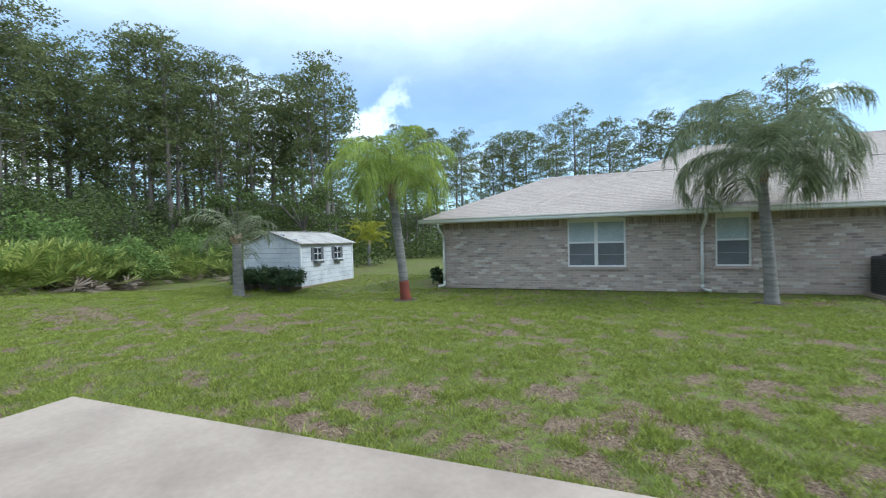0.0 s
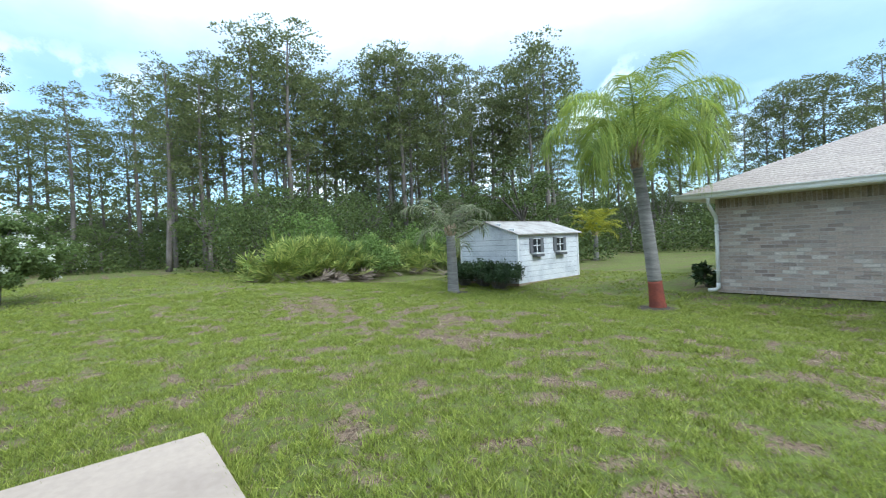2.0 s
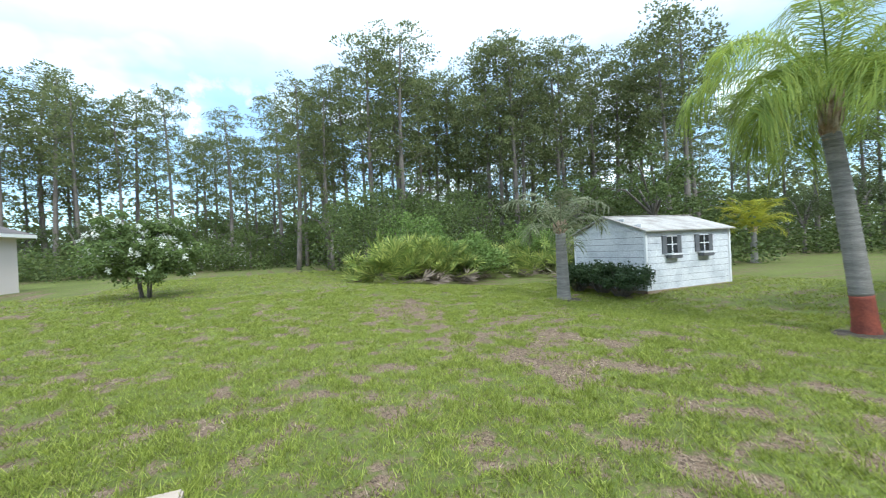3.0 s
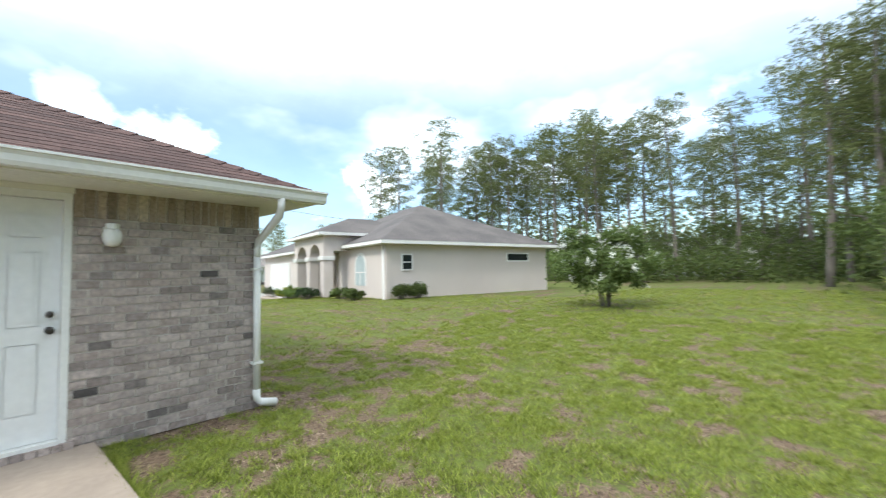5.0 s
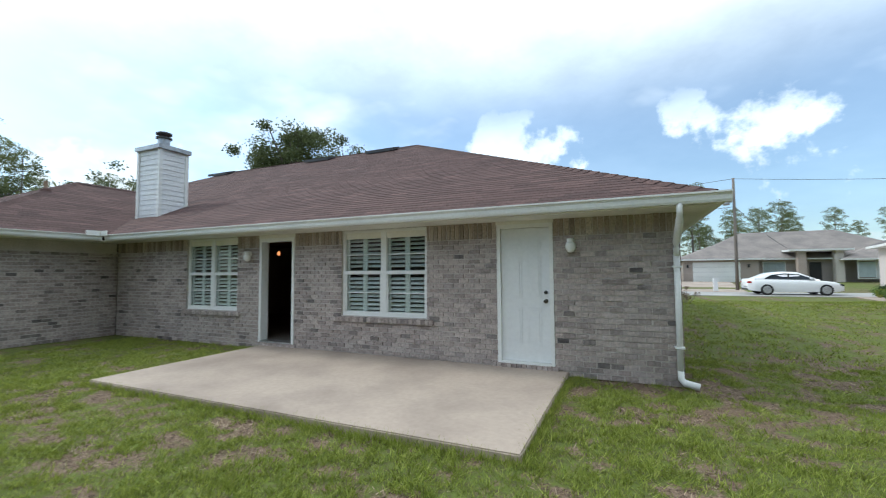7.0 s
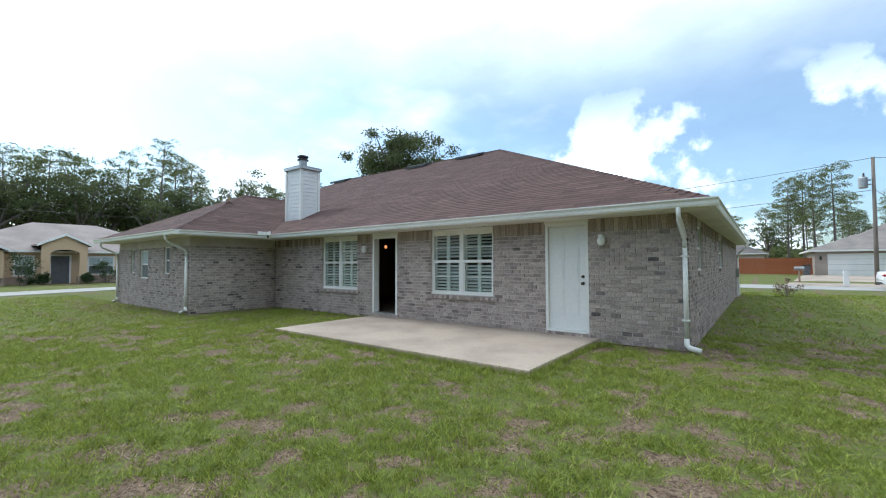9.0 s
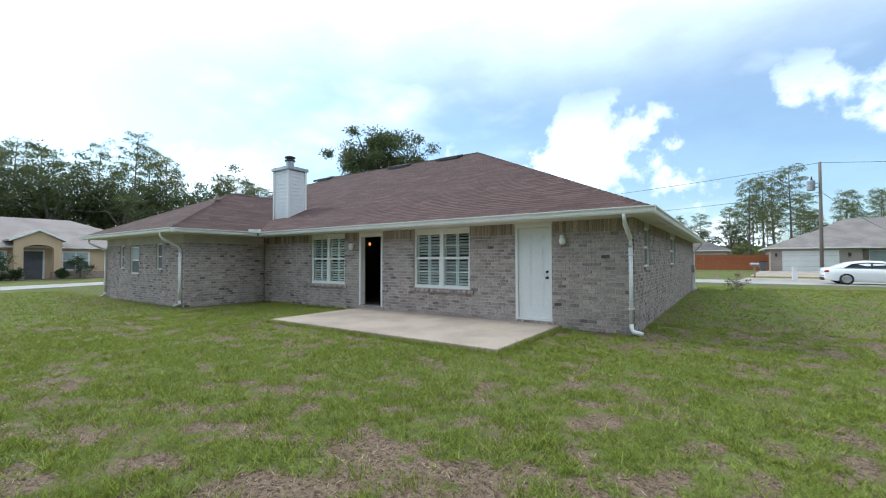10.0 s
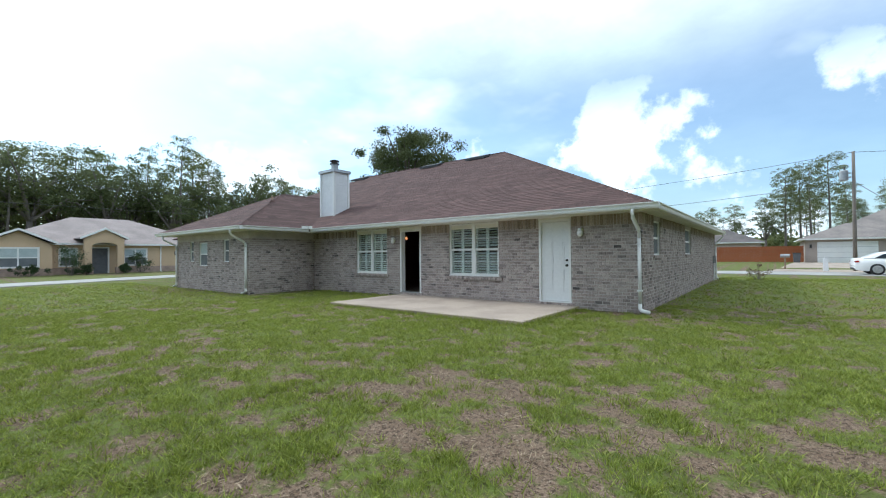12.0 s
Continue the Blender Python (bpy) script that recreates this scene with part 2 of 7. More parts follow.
M_PINE = leaf_mat("pine needles", (0.110, 0.132, 0.054), (0.165, 0.190, 0.074), (0.240, 0.255, 0.105), 0.44)
M_OAK = leaf_mat("oak leaves", (0.070, 0.090, 0.040), (0.100, 0.122, 0.050), (0.135, 0.155, 0.066), 0.38)
M_UNDER = leaf_mat("understory leaves", (0.070, 0.098, 0.034), (0.110, 0.148, 0.046), (0.170, 0.205, 0.062), 0.40)
M_SHRUB = leaf_mat("light green shrub leaves", (0.13, 0.20, 0.055), (0.18, 0.26, 0.068), (0.23, 0.30, 0.09), 0.42)
M_CRAPE = leaf_mat("crape myrtle leaves", (0.085, 0.125, 0.040), (0.135, 0.185, 0.055), (0.190, 0.240, 0.080), 0.4)
M_HEDGE = leaf_mat("dark hedge leaves", (0.030, 0.052, 0.022), (0.045, 0.075, 0.028), (0.065, 0.095, 0.035), 0.2)
M_PALM = leaf_mat("yellow-green palm leaflets", (0.22, 0.30, 0.07), (0.31, 0.39, 0.09), (0.44, 0.48, 0.09), 0.45)
M_PALM_D = leaf_mat("grey-green palm leaflets", (0.12, 0.155, 0.085), (0.18, 0.215, 0.115), (0.30, 0.31, 0.16), 0.42)
M_PALM_DRY = leaf_mat("sparse dull palm leaflets", (0.14, 0.16, 0.08), (0.18, 0.20, 0.11), (0.24, 0.24, 0.15), 0.3)
M_DATE = leaf_mat("golden palm leaflets", (0.24, 0.27, 0.035), (0.36, 0.37, 0.045), (0.46, 0.42, 0.05), 0.4)
M_PALMETTO = leaf_mat("palmetto fans", (0.13, 0.18, 0.045), (0.24, 0.30, 0.07), (0.46, 0.47, 0.13), 0.3)
M_DEADLEAF = leaf_mat("dead palmetto fans", (0.17, 0.13, 0.10), (0.28, 0.225, 0.18), (0.12, 0.088, 0.066), 0.15)
M_PETAL = leaf_mat("white crape blossom", (0.72, 0.73, 0.66), (0.78, 0.78, 0.72), (0.82, 0.82, 0.78), 0.3)
M_CAR = mat("white car paint", (0.80, 0.80, 0.81), (0.78, 0.78, 0.79), 0.18, 1, 10, 0.0, grain=0.02, spec=0.6)
M_TYRE = mat("tyre rubber", (0.02, 0.02, 0.021), (0.03, 0.03, 0.03), 0.85, 6, 40, 0.1)
M_TAIL = mat("red tail lamp", (0.45, 0.02, 0.02), (0.35, 0.02, 0.02), 0.2, 6, 40, 0.0)
M_POLE = mat("weathered pole wood", (0.24, 0.20, 0.17), (0.16, 0.14, 0.125), 0.9, 3, 30, 0.3, stretch=(3, 3, 0.3))
M_MULCH = mat("dark mulch", (0.055, 0.042, 0.034), (0.09, 0.07, 0.055), 0.95, 8, 50, 0.6)
M_SCREEN = mat("grey window screen", (0.16, 0.17, 0.18), (0.13, 0.14, 0.15), 0.7, 2, 60, 0.0)
M_BLIND = mat("pale window blind", (0.46, 0.52, 0.53), (0.40, 0.46, 0.47), 0.6, 2, 40, 0.0)


def glass_mat(name, tint=(0.9, 0.95, 0.95), rough=0.02, mixin=0.25):
    m = bpy.data.materials.new(name)
    m.use_nodes = True
    n, l = m.node_tree.nodes, m.node_tree.links
    n.remove(n["Principled BSDF"])
    tr, gl, mx, fr = n.new("ShaderNodeBsdfTransparent"), n.new("ShaderNodeBsdfGlossy"), n.new("ShaderNodeMixShader"), n.new("ShaderNodeLayerWeight")
    tr.inputs[0].default_value, gl.inputs["Roughness"].default_value = (*tint, 1), rough
    pw, ad = n.new("ShaderNodeMath"), n.new("ShaderNodeMath")
    pw.operation, ad.operation = "POWER", "MULTIPLY_ADD"
    pw.inputs[1].default_value, ad.inputs[1].default_value, ad.inputs[2].default_value = 4.0, 0.55, 0.025
    l.new(fr.outputs["Facing"], pw.inputs[0]), l.new(pw.outputs[0], ad.inputs[0])
    l.new(ad.outputs[0], mx.inputs[0]), l.new(tr.outputs[0], mx.inputs[1]), l.new(gl.outputs[0], mx.inputs[2])
    l.new(mx.outputs[0], n["Material Output"].inputs["Surface"])
    return m


M_GLASS = glass_mat("window glass")
M_DARKGLASS = mat("dark window glass", (0.02, 0.024, 0.027), (0.03, 0.034, 0.037), 0.04, 1, 5, 0.0, spec=0.6)
M_GLOBE = mat("frosted lamp glass", (0.82, 0.82, 0.80), (0.78, 0.78, 0.77), 0.25, 4, 30, 0.0, grain=0.03)
m_bulb = bpy.data.materials.new("lit pendant glass")
m_bulb.use_nodes = True
m_bulb.node_tree.nodes["Principled BSDF"].inputs["Emission Color"].default_value = (1.0, 0.35, 0.12, 1)
m_bulb.node_tree.nodes["Principled BSDF"].inputs["Emission Strength"].default_value = 1.4

# ---------------------------------------------------------------- building blocks


def box(bm, a, b):
    lo, hi = [min(p, q) for p, q in zip(a, b)], [max(p, q) for p, q in zip(a, b)]
    v = [bm.verts.new((hi[0] if i & 1 else lo[0], hi[1] if i & 2 else lo[1], hi[2] if i & 4 else lo[2])) for i in range(8)]
    for f in ((0, 2, 3, 1), (4, 5, 7, 6), (0, 1, 5, 4), (2, 6, 7, 3), (0, 4, 6, 2), (1, 3, 7, 5)):
        bm.faces.new([v[i] for i in f])
    return v


def tube(bm, pts, radii, seg=8, cap=True, flat=1.0):
    """A round bar through the points, with a radius at each."""
    rings = []
    pts = [Vector(p) for p in pts]
    for i, p in enumerate(pts):
        d = (pts[min(i + 1, len(pts) - 1)] - pts[max(i - 1, 0)]).normalized()
        up = Vector((0, 0, 1)) if abs(d.z) < 0.9 else Vector((1, 0, 0))
        a = d.cross(up).normalized()
        b = a.cross(d)
        r = radii[i] if hasattr(radii, "__len__") else radii
        rings.append([bm.verts.new(p + a * math.cos(2 * math.pi * k / seg) * r + b * math.sin(2 * math.pi * k / seg) * r * flat) for k in range(seg)])
    for r0, r1 in zip(rings, rings[1:]):
        for k in range(seg):
            bm.faces.new((r0[k], r0[(k + 1) % seg], r1[(k + 1) % seg], r1[k]))
    if cap:
        bm.faces.new(rings[0][::-1]), bm.faces.new(rings[-1])


def lathe(bm, profile, centre, seg=16):
    """Turns a profile of (radius, height) about a vertical axis."""
    rings = [[bm.verts.new((centre[0] + r * math.cos(2 * math.pi * k / seg), centre[1] + r * math.sin(2 * math.pi * k / seg), centre[2] + h)) for k in range(seg)] for r, h in profile]
    for r0, r1 in zip(rings, rings[1:]):
        for k in range(seg):
            bm.faces.new((r0[k], r0[(k + 1) % seg], r1[(k + 1) % seg], r1[k]))
    bm.faces.new(rings[0][::-1]), bm.faces.new(rings[-1])


def prism(bm, pts, depth):
    """A flat outline pushed through along a vector."""
    d = Vector(depth)
    a = [bm.verts.new(p) for p in pts]
    b = [bm.verts.new(Vector(p) + d) for p in pts]
    bm.faces.new(a), bm.faces.new(b[::-1])
    for i in range(len(a)):
        j = (i + 1) % len(a)
        bm.faces.new((a[i], b[i], b[j], a[j]))


def thing(name, place, label="", category="", group="", kind="", turn=0):
    ob = new(name)
    ob.matrix_world = pose(*place, 0, 0, turn)
    return tagged(ob, label, category, group, kind)


def part(name, bm, material, parent=None, label="", bevel=0.0, smooth=False):
    me = bpy.data.meshes.new(name)
    if bevel:
        bmesh.ops.bevel(bm, geom=list(bm.edges), offset=bevel, segments=2, affect="EDGES", clamp_overlap=True)
    bmesh.ops.recalc_face_normals(bm, faces=list(bm.faces))
    if smooth:
        for f in bm.faces:
            f.smooth = True
    bm.to_mesh(me)
    bm.free()
    me.materials.append(material)
    ob = new(name, me)
    if parent:
        ob.parent = parent
    if label:
        ob["label"] = label
    return ob


def boxes(*pairs):
    bm = bmesh.new()
    for a, b in pairs:
        box(bm, a, b)
    return bm


def quads(name, verts, faces, material, parent=None, label=""):
    """A large mesh straight from arrays of corners and faces (three or four corners each)."""
    me = bpy.data.meshes.new(name)
    verts, faces = np.asarray(verts, dtype=np.float32), np.asarray(faces, dtype=np.int32)
    me.vertices.add(len(verts)), me.loops.add(faces.size), me.polygons.add(len(faces))
    me.vertices.foreach_set("co", verts.ravel())
    me.loops.foreach_set("vertex_index", faces.ravel())
    me.polygons.foreach_set("loop_start", np.arange(0, faces.size, faces.shape[1], dtype=np.int32))
    me.polygons.foreach_set("use_smooth", np.zeros(len(faces), dtype=bool))
    me.update(calc_edges=True)
    me.materials.append(material)
    ob = new(name, me)
    if parent:
        ob.parent = parent
    if label:
        ob["label"] = label
    return ob


def slabs(name, blocks, material, parent=None, label=""):
    """Many small blocks, each given by a corner, two edge vectors and a depth vector; no back face."""
    blocks = np.asarray(blocks, dtype=np.float64).reshape(-1, 4, 3)
    o, u, v, d = (blocks[:, i] for i in range(4))
    corners = np.stack([o, o + u, o + u + v, o + v, o + d, o + u + d, o + u + v + d, o + v + d], 1)
    f = np.array([(4, 5, 6, 7), (0, 1, 5, 4), (1, 2, 6, 5), (2, 3, 7, 6), (3, 0, 4, 7)])
    faces = (np.arange(len(blocks))[:, None, None] * 8 + f[None]).reshape(-1, 4)
    return quads(name, corners.reshape(-1, 3), faces, material, parent, label)


def single_slabs(name, blocks, material, parent):
    """The same blocks as objects of their own on shared meshes, one mesh for each size."""
    made = {}
    for o, u, v, d in np.asarray(blocks, dtype=np.float64).reshape(-1, 4, 3):
        key = tuple(np.round(np.concatenate([u, v, d]), 3))
        if key not in made:
            made[key] = slabs(name, [(np.zeros(3), u, v, d)], material, parent)
            made[key].location = o
        else:
            ob = new(name, made[key].data)
            ob.parent, ob.location = parent, o


# ---------------------------------------------------------------- the lie of the land


def step01(v):
    v = np.clip(v, 0.0, 1.0)
    return v * v * (3 - 2 * v)


def land(x, y):
    """Height of the ground: level round the house, rising gently to the east, dipping to the street."""
    x, y = np.asarray(x, dtype=np.float64), np.asarray(y, dtype=np.float64)
    z = 0.38 * step01((x - 3.5) / 6.5) * step01((y + 12) / 6) * (1 - step01((y - 12) / 8))
    z = z + 0.25 * step01((x - 16) / 20) * step01((-y - 2) / 10)
    z = z - 0.20 * np.exp(-((x + 1) / 7.5) ** 2 - ((y + 11.3) / 1.5) ** 2)
    z = z - 0.10 * step01((y - 15) / 6) + 0.30 * step01((y - 32) / 14)
    return z


def landz(x, y):
    return float(land(x, y))


X0 = 0.87            # plane of the house's east wall
XI = -11.45          # plane of the wing's east wall
YW = -2.70           # plane of the wing's rear wall
XW = -18.0           # west end of the wing
SOF = 2.27           # soffit height
T = 0.24             # wall thickness


def brick_wall(name, p, along, out, length, height, openings, brick, soldier, label, base=0.0, singles=None, course=0.0775, piece=0.178):
    """A wall with its openings: a mortar core, and bricks proud of it. p: foot of the wall's start on its outer face; openings in (u0, u1, z0, z1)."""
    p, along, out, up = (np.array(v, dtype=np.float64) for v in (p, along, out, (0, 0, 1)))
    us = sorted({0.0, length, *[u for o in openings for u in o[:2]]})
    zs = sorted({base, height, *[z for o in openings for z in o[2:] if base < z < height]})
    bm = bmesh.new()
    for u0, u1 in zip(us, us[1:]):
        run = None
        for z0, z1 in zip(zs, zs[1:]):
            hole = any(o[0] <= u0 + 1e-6 and u1 - 1e-6 <= o[1] and o[2] <= z0 + 1e-6 and z1 - 1e-6 <= o[3] for o in openings)
            if not hole:
                run = (run[0], z1) if run else (z0, z1)
            if run and (hole or z1 == zs[-1]):
                a = p + along * (u0 if u0 > 0 else 0.014) + up * run[0] - out * 0.010
                b = p + along * (u1 if u1 < length else length - 0.014) + up * run[1] - out * T
                box(bm, a, b)
                run = None
    wall = part(name, bm, M_MORTAR)
    tagged(wall, label, "wall", kind="structure")
    blocks, tops, near = [], [], []
    gap, top = 0.014, height - 0.205
    rng = random.Random(len(name) * 7 + int(length * 10))

    def lay(u0, u1, z0, z1, bag, bits):
        for o in openings:
            if z1 > o[2] + 0.01 and z0 < o[3] - 0.01:
                if u0 >= o[0] - 0.005 and u1 <= o[1] + 0.005:
                    return
                if u0 < o[0] < u1:
                    u1 = o[0]
                elif u0 < o[1] < u1:
                    u0 = o[1]
        if u1 - u0 < 0.03:
            return
        d = rng.choice((0.007, 0.010, 0.012, 0.015))
        u0, u1 = u0 + rng.choice((-0.003, 0.0, 0.002, 0.004)), u1 + rng.choice((-0.004, -0.002, 0.0, 0.003))
        z0, z1 = z0 + rng.choice((-0.002, 0.0, 0.002)), z1 + rng.choice((-0.003, 0.0, 0.002))
        mid = (u0 + u1) / 2
        block = (p + along * u0 + up * z0 - out * 0.010, along * round(u1 - u0, 3), up * (z1 - z0), out * d)
        (bits if singles and singles[0] <= mid <= singles[1] and z1 < singles[2] else bag).append(block)

    row, z = 0, base
    while z + course <= top + 0.02:
        u = -piece / 2 if row % 2 else 0.0
        while u < length - 0.02:
            lay(max(u, 0) + gap / 2, min(u + piece, length) - gap / 2, z + gap / 2, z + course - gap / 2, blocks, near)
            u += piece
        z += course
        row += 1
    if soldier:
        u = 0.0
        while u < length - 0.02:
            lay(u + 0.006, min(u + 0.0775, length) - 0.006, z + 0.004, height - 0.002, tops, tops)
            u += 0.0775
        slabs("soldier_course", tops, soldier, wall, "brown soldier-course bricks under the soffit")["kind"] = "stuff"
    slabs("bricks", blocks, brick, wall)["kind"] = "stuff"
    LATE.append(("brick", wall, near, brick))
    return wall


LATE = []            # pieces to be laid one by one at the end


def roof_slope(blocks, deck, eave0, eave1, top0, top1, expose=0.142, tab=0.5, seed=1, lift=0.02):
    """Shingles on one plane of a roof, from its eave's ends to its top's ends."""
    e0, e1, t0, t1 = (np.array(v, dtype=np.float64) for v in (eave0, eave1, top0, top1))
    along = (e1 - e0) / np.linalg.norm(e1 - e0)
    mid = (t0 + t1) / 2 - e0
    rise = mid - along * mid.dot(along)
    n = np.linalg.norm(rise)
    upv = rise / n
    nor = np.cross(along, upv)
    if nor[2] < 0:
        nor = -nor
    a1, b0, b1 = (e1 - e0).dot(along), (t0 - e0).dot(along), (t1 - e0).dot(along)
    bm_add(deck, [e0, e1, t1, t0])
    rng = random.Random(seed)
    rows = int(n / expose)
    for r in range(rows):
        f = (r + 0.5) / rows
        lo, hi = b0 * f, a1 + (b1 - a1) * f
        u = lo - rng.random() * tab
        while u < hi:
            w = tab * rng.choice((0.7, 0.9, 1.0, 1.2))
            s, e = max(u, lo), min(u + w, hi)
            if e - s > 0.03:
                low = 0.004
                o = e0 + along * (s + 0.0008) + upv * (r * expose) + nor * 0.004
                blocks.append((o, along * (e - s - 0.0016), upv * (expose + 0.01) - nor * 0.004, nor * (lift * 0.6 + low)))
            u += w


def bm_add(bm, pts):
    bm.faces.new([bm.verts.new(p) for p in pts])


def gutter_run(name, a, b, out, label, parent):
    """A white gutter with a rolled lip on its fascia board, from a to b along the eave's underside."""
    a, b, out, up = Vector(a), Vector(b), Vector(out), Vector((0, 0, 1))
    prof = [(0.0, 0.0), (0.085, 0.0), (0.10, 0.03), (0.105, 0.075), (0.12, 0.10), (0.135, 0.105), (0.135, 0.125), (0.118, 0.125), (0.112, 0.112), (0.012, 0.112), (0.012, 0.13), (0.0, 0.13)]
    bm = bmesh.new()
    prism(bm, [a + out * u + up * v for u, v in prof], b - a)
    return part(name, bm, M_WHITE, parent, label)


def downspout(place, out, along, top, label, reach=0.5, kick=1):
    """From the gutter back to the wall, down it, and out at the foot."""
    p, out, along = Vector(place), Vector(out), Vector(along)
    base = thing("downspout", place, label, "downspout", "downspouts")
    up = Vector((0, 0, 1))
    bm = bmesh.new()
    z = top
    pts = [out * reach + up * z, out * reach + up * (z - 0.10), out * (reach - 0.04) + up * (z - 0.18), out * 0.10 + up * (z - 0.42), out * 0.06 + up * (z - 0.50), out * 0.055 + up * (z - 0.60)]
    tube(bm, pts, 0.045, 10, flat=0.8)
    part("elbow", bm, M_WHITE, base, smooth=True)
    bm = bmesh.new()
    tube(bm, [out * 0.055 + up * (z - 0.59), out * 0.055 + up * 0.20], 0.042, 10, flat=0.9)
    part("pipe", bm, M_WHITE, base, smooth=True)
    bm = bmesh.new()
    side = along * kick
    tube(bm, [out * 0.055 + up * 0.22, out * 0.06 + up * 0.12, out * 0.075 + side * 0.04 + up * 0.075, out * 0.11 + side * 0.20 + up * 0.045], [0.044, 0.046, 0.048, 0.05], 10, flat=0.9)
    part("outlet", bm, M_WHITE, base, smooth=True)
    for h in (0.5, z - 0.75):
        part("strap", boxes((out * 0.0 - along * 0.055 + up * h, out * 0.10 + along * 0.055 + up * (h + 0.025))), M_WHITE, base)
    return base

# ---------------------------------------------------------------- ground, patio, streets
def clump_noise(x, y, s, seed):
    return noise.noise(Vector((x * s + seed, y * s - seed * 0.7, seed * 1.3)))


def dryness(x, y):
    """How worn the lawn is: 0 lush, 1 bare."""
    v = clump_noise(x, y, 0.23, 3.0) * 0.22 + clump_noise(x, y, 0.7, 8.0) * 0.26 + clump_noise(x, y, 2.3, 5.0) * 0.55 + clump_noise(x, y, 4.6, 1.0) * 0.45 + 0.0
    for cx_, cy_, r, k in ((5.4, -6.2, 0.9, 1.3), (6.6, -6.6, 0.6, 0.8), (4.6, -2.2, 1.7, 0.35), (-3.6, -4.2, 1.5, 0.35), (-1.6, -4.0, 0.9, 0.3), (-7.5, -4.5, 2.2, 0.3),
                       (2.0, -7.6, 1.7, 0.12), (0.0, -8.2, 1.6, 0.12), (-6.7, -3.9, 1.2, 0.55), (-4.4, -4.3, 1.2, 0.35), (-5.3, -7.0, 1.8, 0.40), (1.2, -7.3, 1.5, 0.12), (-0.6, -8.4, 1.6, 0.16), (2.6, -6.6, 1.0, 0.35), (-1.2, -4.6, 1.3, -0.5), (-3.4, -5.2, 1.0, -0.3), (1.3, -0.35, 0.45, 0.8), (-1.0, -0.35, 0.5, 0.0), (0.2, -0.22, 0.35, 0.9), (-8.6, -0.5, 1.2, 0.5), (-9.5, -5.0, 1.8, 0.35), (3.6, -8.6, 1.2, 0.2), (-1.4, -6.4, 1.6, 0.25), (0.9, -6.0, 1.4, 0.25), (3.4, -5.2, 1.4, 0.25), (-3.4, -7.4, 1.8, 0.25), (X0 + 0.25, 0.1, 0.35, 2.0), (2.6, 1.4, 1.5, 0.5), (4.2, -0.2, 1.2, 0.5)):
        d = math.hypot(x - cx_, y - cy_) / r
        if d < 1.6:
            v += 0.5 * k * max(0.0, 1 - d / 1.6)
    if y > 12 or x > 16 or x < -19 or y < -11.5:
        v -= 0.25
    return min(max(v * 1.10 - 0.10, 0.0), 1.0)


def patchiness(x, y):
    """Wear broken up into tufts a hand or two across."""
    return 0.85 * dryness(x, y) + 0.70 * clump_noise(x, y, 3.4, 11.0) + 0.42 * clump_noise(x, y, 7.5, 4.0)


def axis(lo, hi, near_lo, near_hi, fine, far):
    """Grid lines, close together in the yard and wide apart beyond it."""
    mid = list(np.arange(near_lo, near_hi + 1e-6, fine))
    out, s, v = [], fine, near_lo
    while v > lo:
        s = min(s * 1.35, far)
        v -= s
        out.append(v)
    head, out, s, v = out[::-1], [], fine, near_hi
    while v < hi:
        s = min(s * 1.35, far)
        v += s
        out.append(v)
    return np.array(head + mid + out)


gx, gy = axis(-900, 900, -11, 10, 0.11, 120), axis(-900, 900, -13, 3, 0.11, 120)
GX, GY = np.meshgrid(gx, gy)
GZ = land(GX, GY)
dry = np.clip(np.array([[patchiness(x, y) + 0.06 for x in gx] for y in gy]), 0.0, 1.0)
rough_ = np.array([[clump_noise(x, y, 1.7, 2.0) for x in gx] for y in gy])
inside = (GX > -14) & (GX < 14) & (GY > -14) & (GY < 6)
GZ = GZ + np.where(inside, rough_ * 0.018 - dry * 0.012, 0)
idx = np.arange(GX.size).reshape(GX.shape)
gf = np.stack([idx[:-1, :-1], idx[:-1, 1:], idx[1:, 1:], idx[1:, :-1]], -1).reshape(-1, 4)

m_lawn = bpy.data.materials.new("worn lawn")
m_lawn.use_nodes = True
n_, l_ = m_lawn.node_tree.nodes, m_lawn.node_tree.links
bs = n_["Principled BSDF"]
bs.inputs["Roughness"].default_value = 0.95
bs.inputs["Specular IOR Level"].default_value = 0.15
at_ = n_.new("ShaderNodeAttribute")
at_.attribute_name = "wear"
geo_ = n_.new("ShaderNodeNewGeometry")


def lnoise(scale, detail=4.0, rough=0.6):
    t_ = n_.new("ShaderNodeTexNoise")
    t_.inputs["Scale"].default_value, t_.inputs["Detail"].default_value, t_.inputs["Roughness"].default_value = scale, detail, rough
    l_.new(geo_.outputs["Position"], t_.inputs["Vector"])
    return t_.outputs["Fac"]


def lmix(fac, a, b, lo=0.35, hi=0.65):
    r_ = n_.new("ShaderNodeMapRange")
    r_.inputs["From Min"].default_value, r_.inputs["From Max"].default_value = lo, hi
    l_.new(fac, r_.inputs["Value"])
    x_ = n_.new("ShaderNodeMix")
    x_.data_type = "RGBA"
    l_.new(r_.outputs[0], x_.inputs[0])
    for i_, c_ in ((6, a), (7, b)):
        if isinstance(c_, tuple):
            x_.inputs[i_].default_value = (*c_, 1)
        else:
            l_.new(c_, x_.inputs[i_])
    return x_.outputs[2]


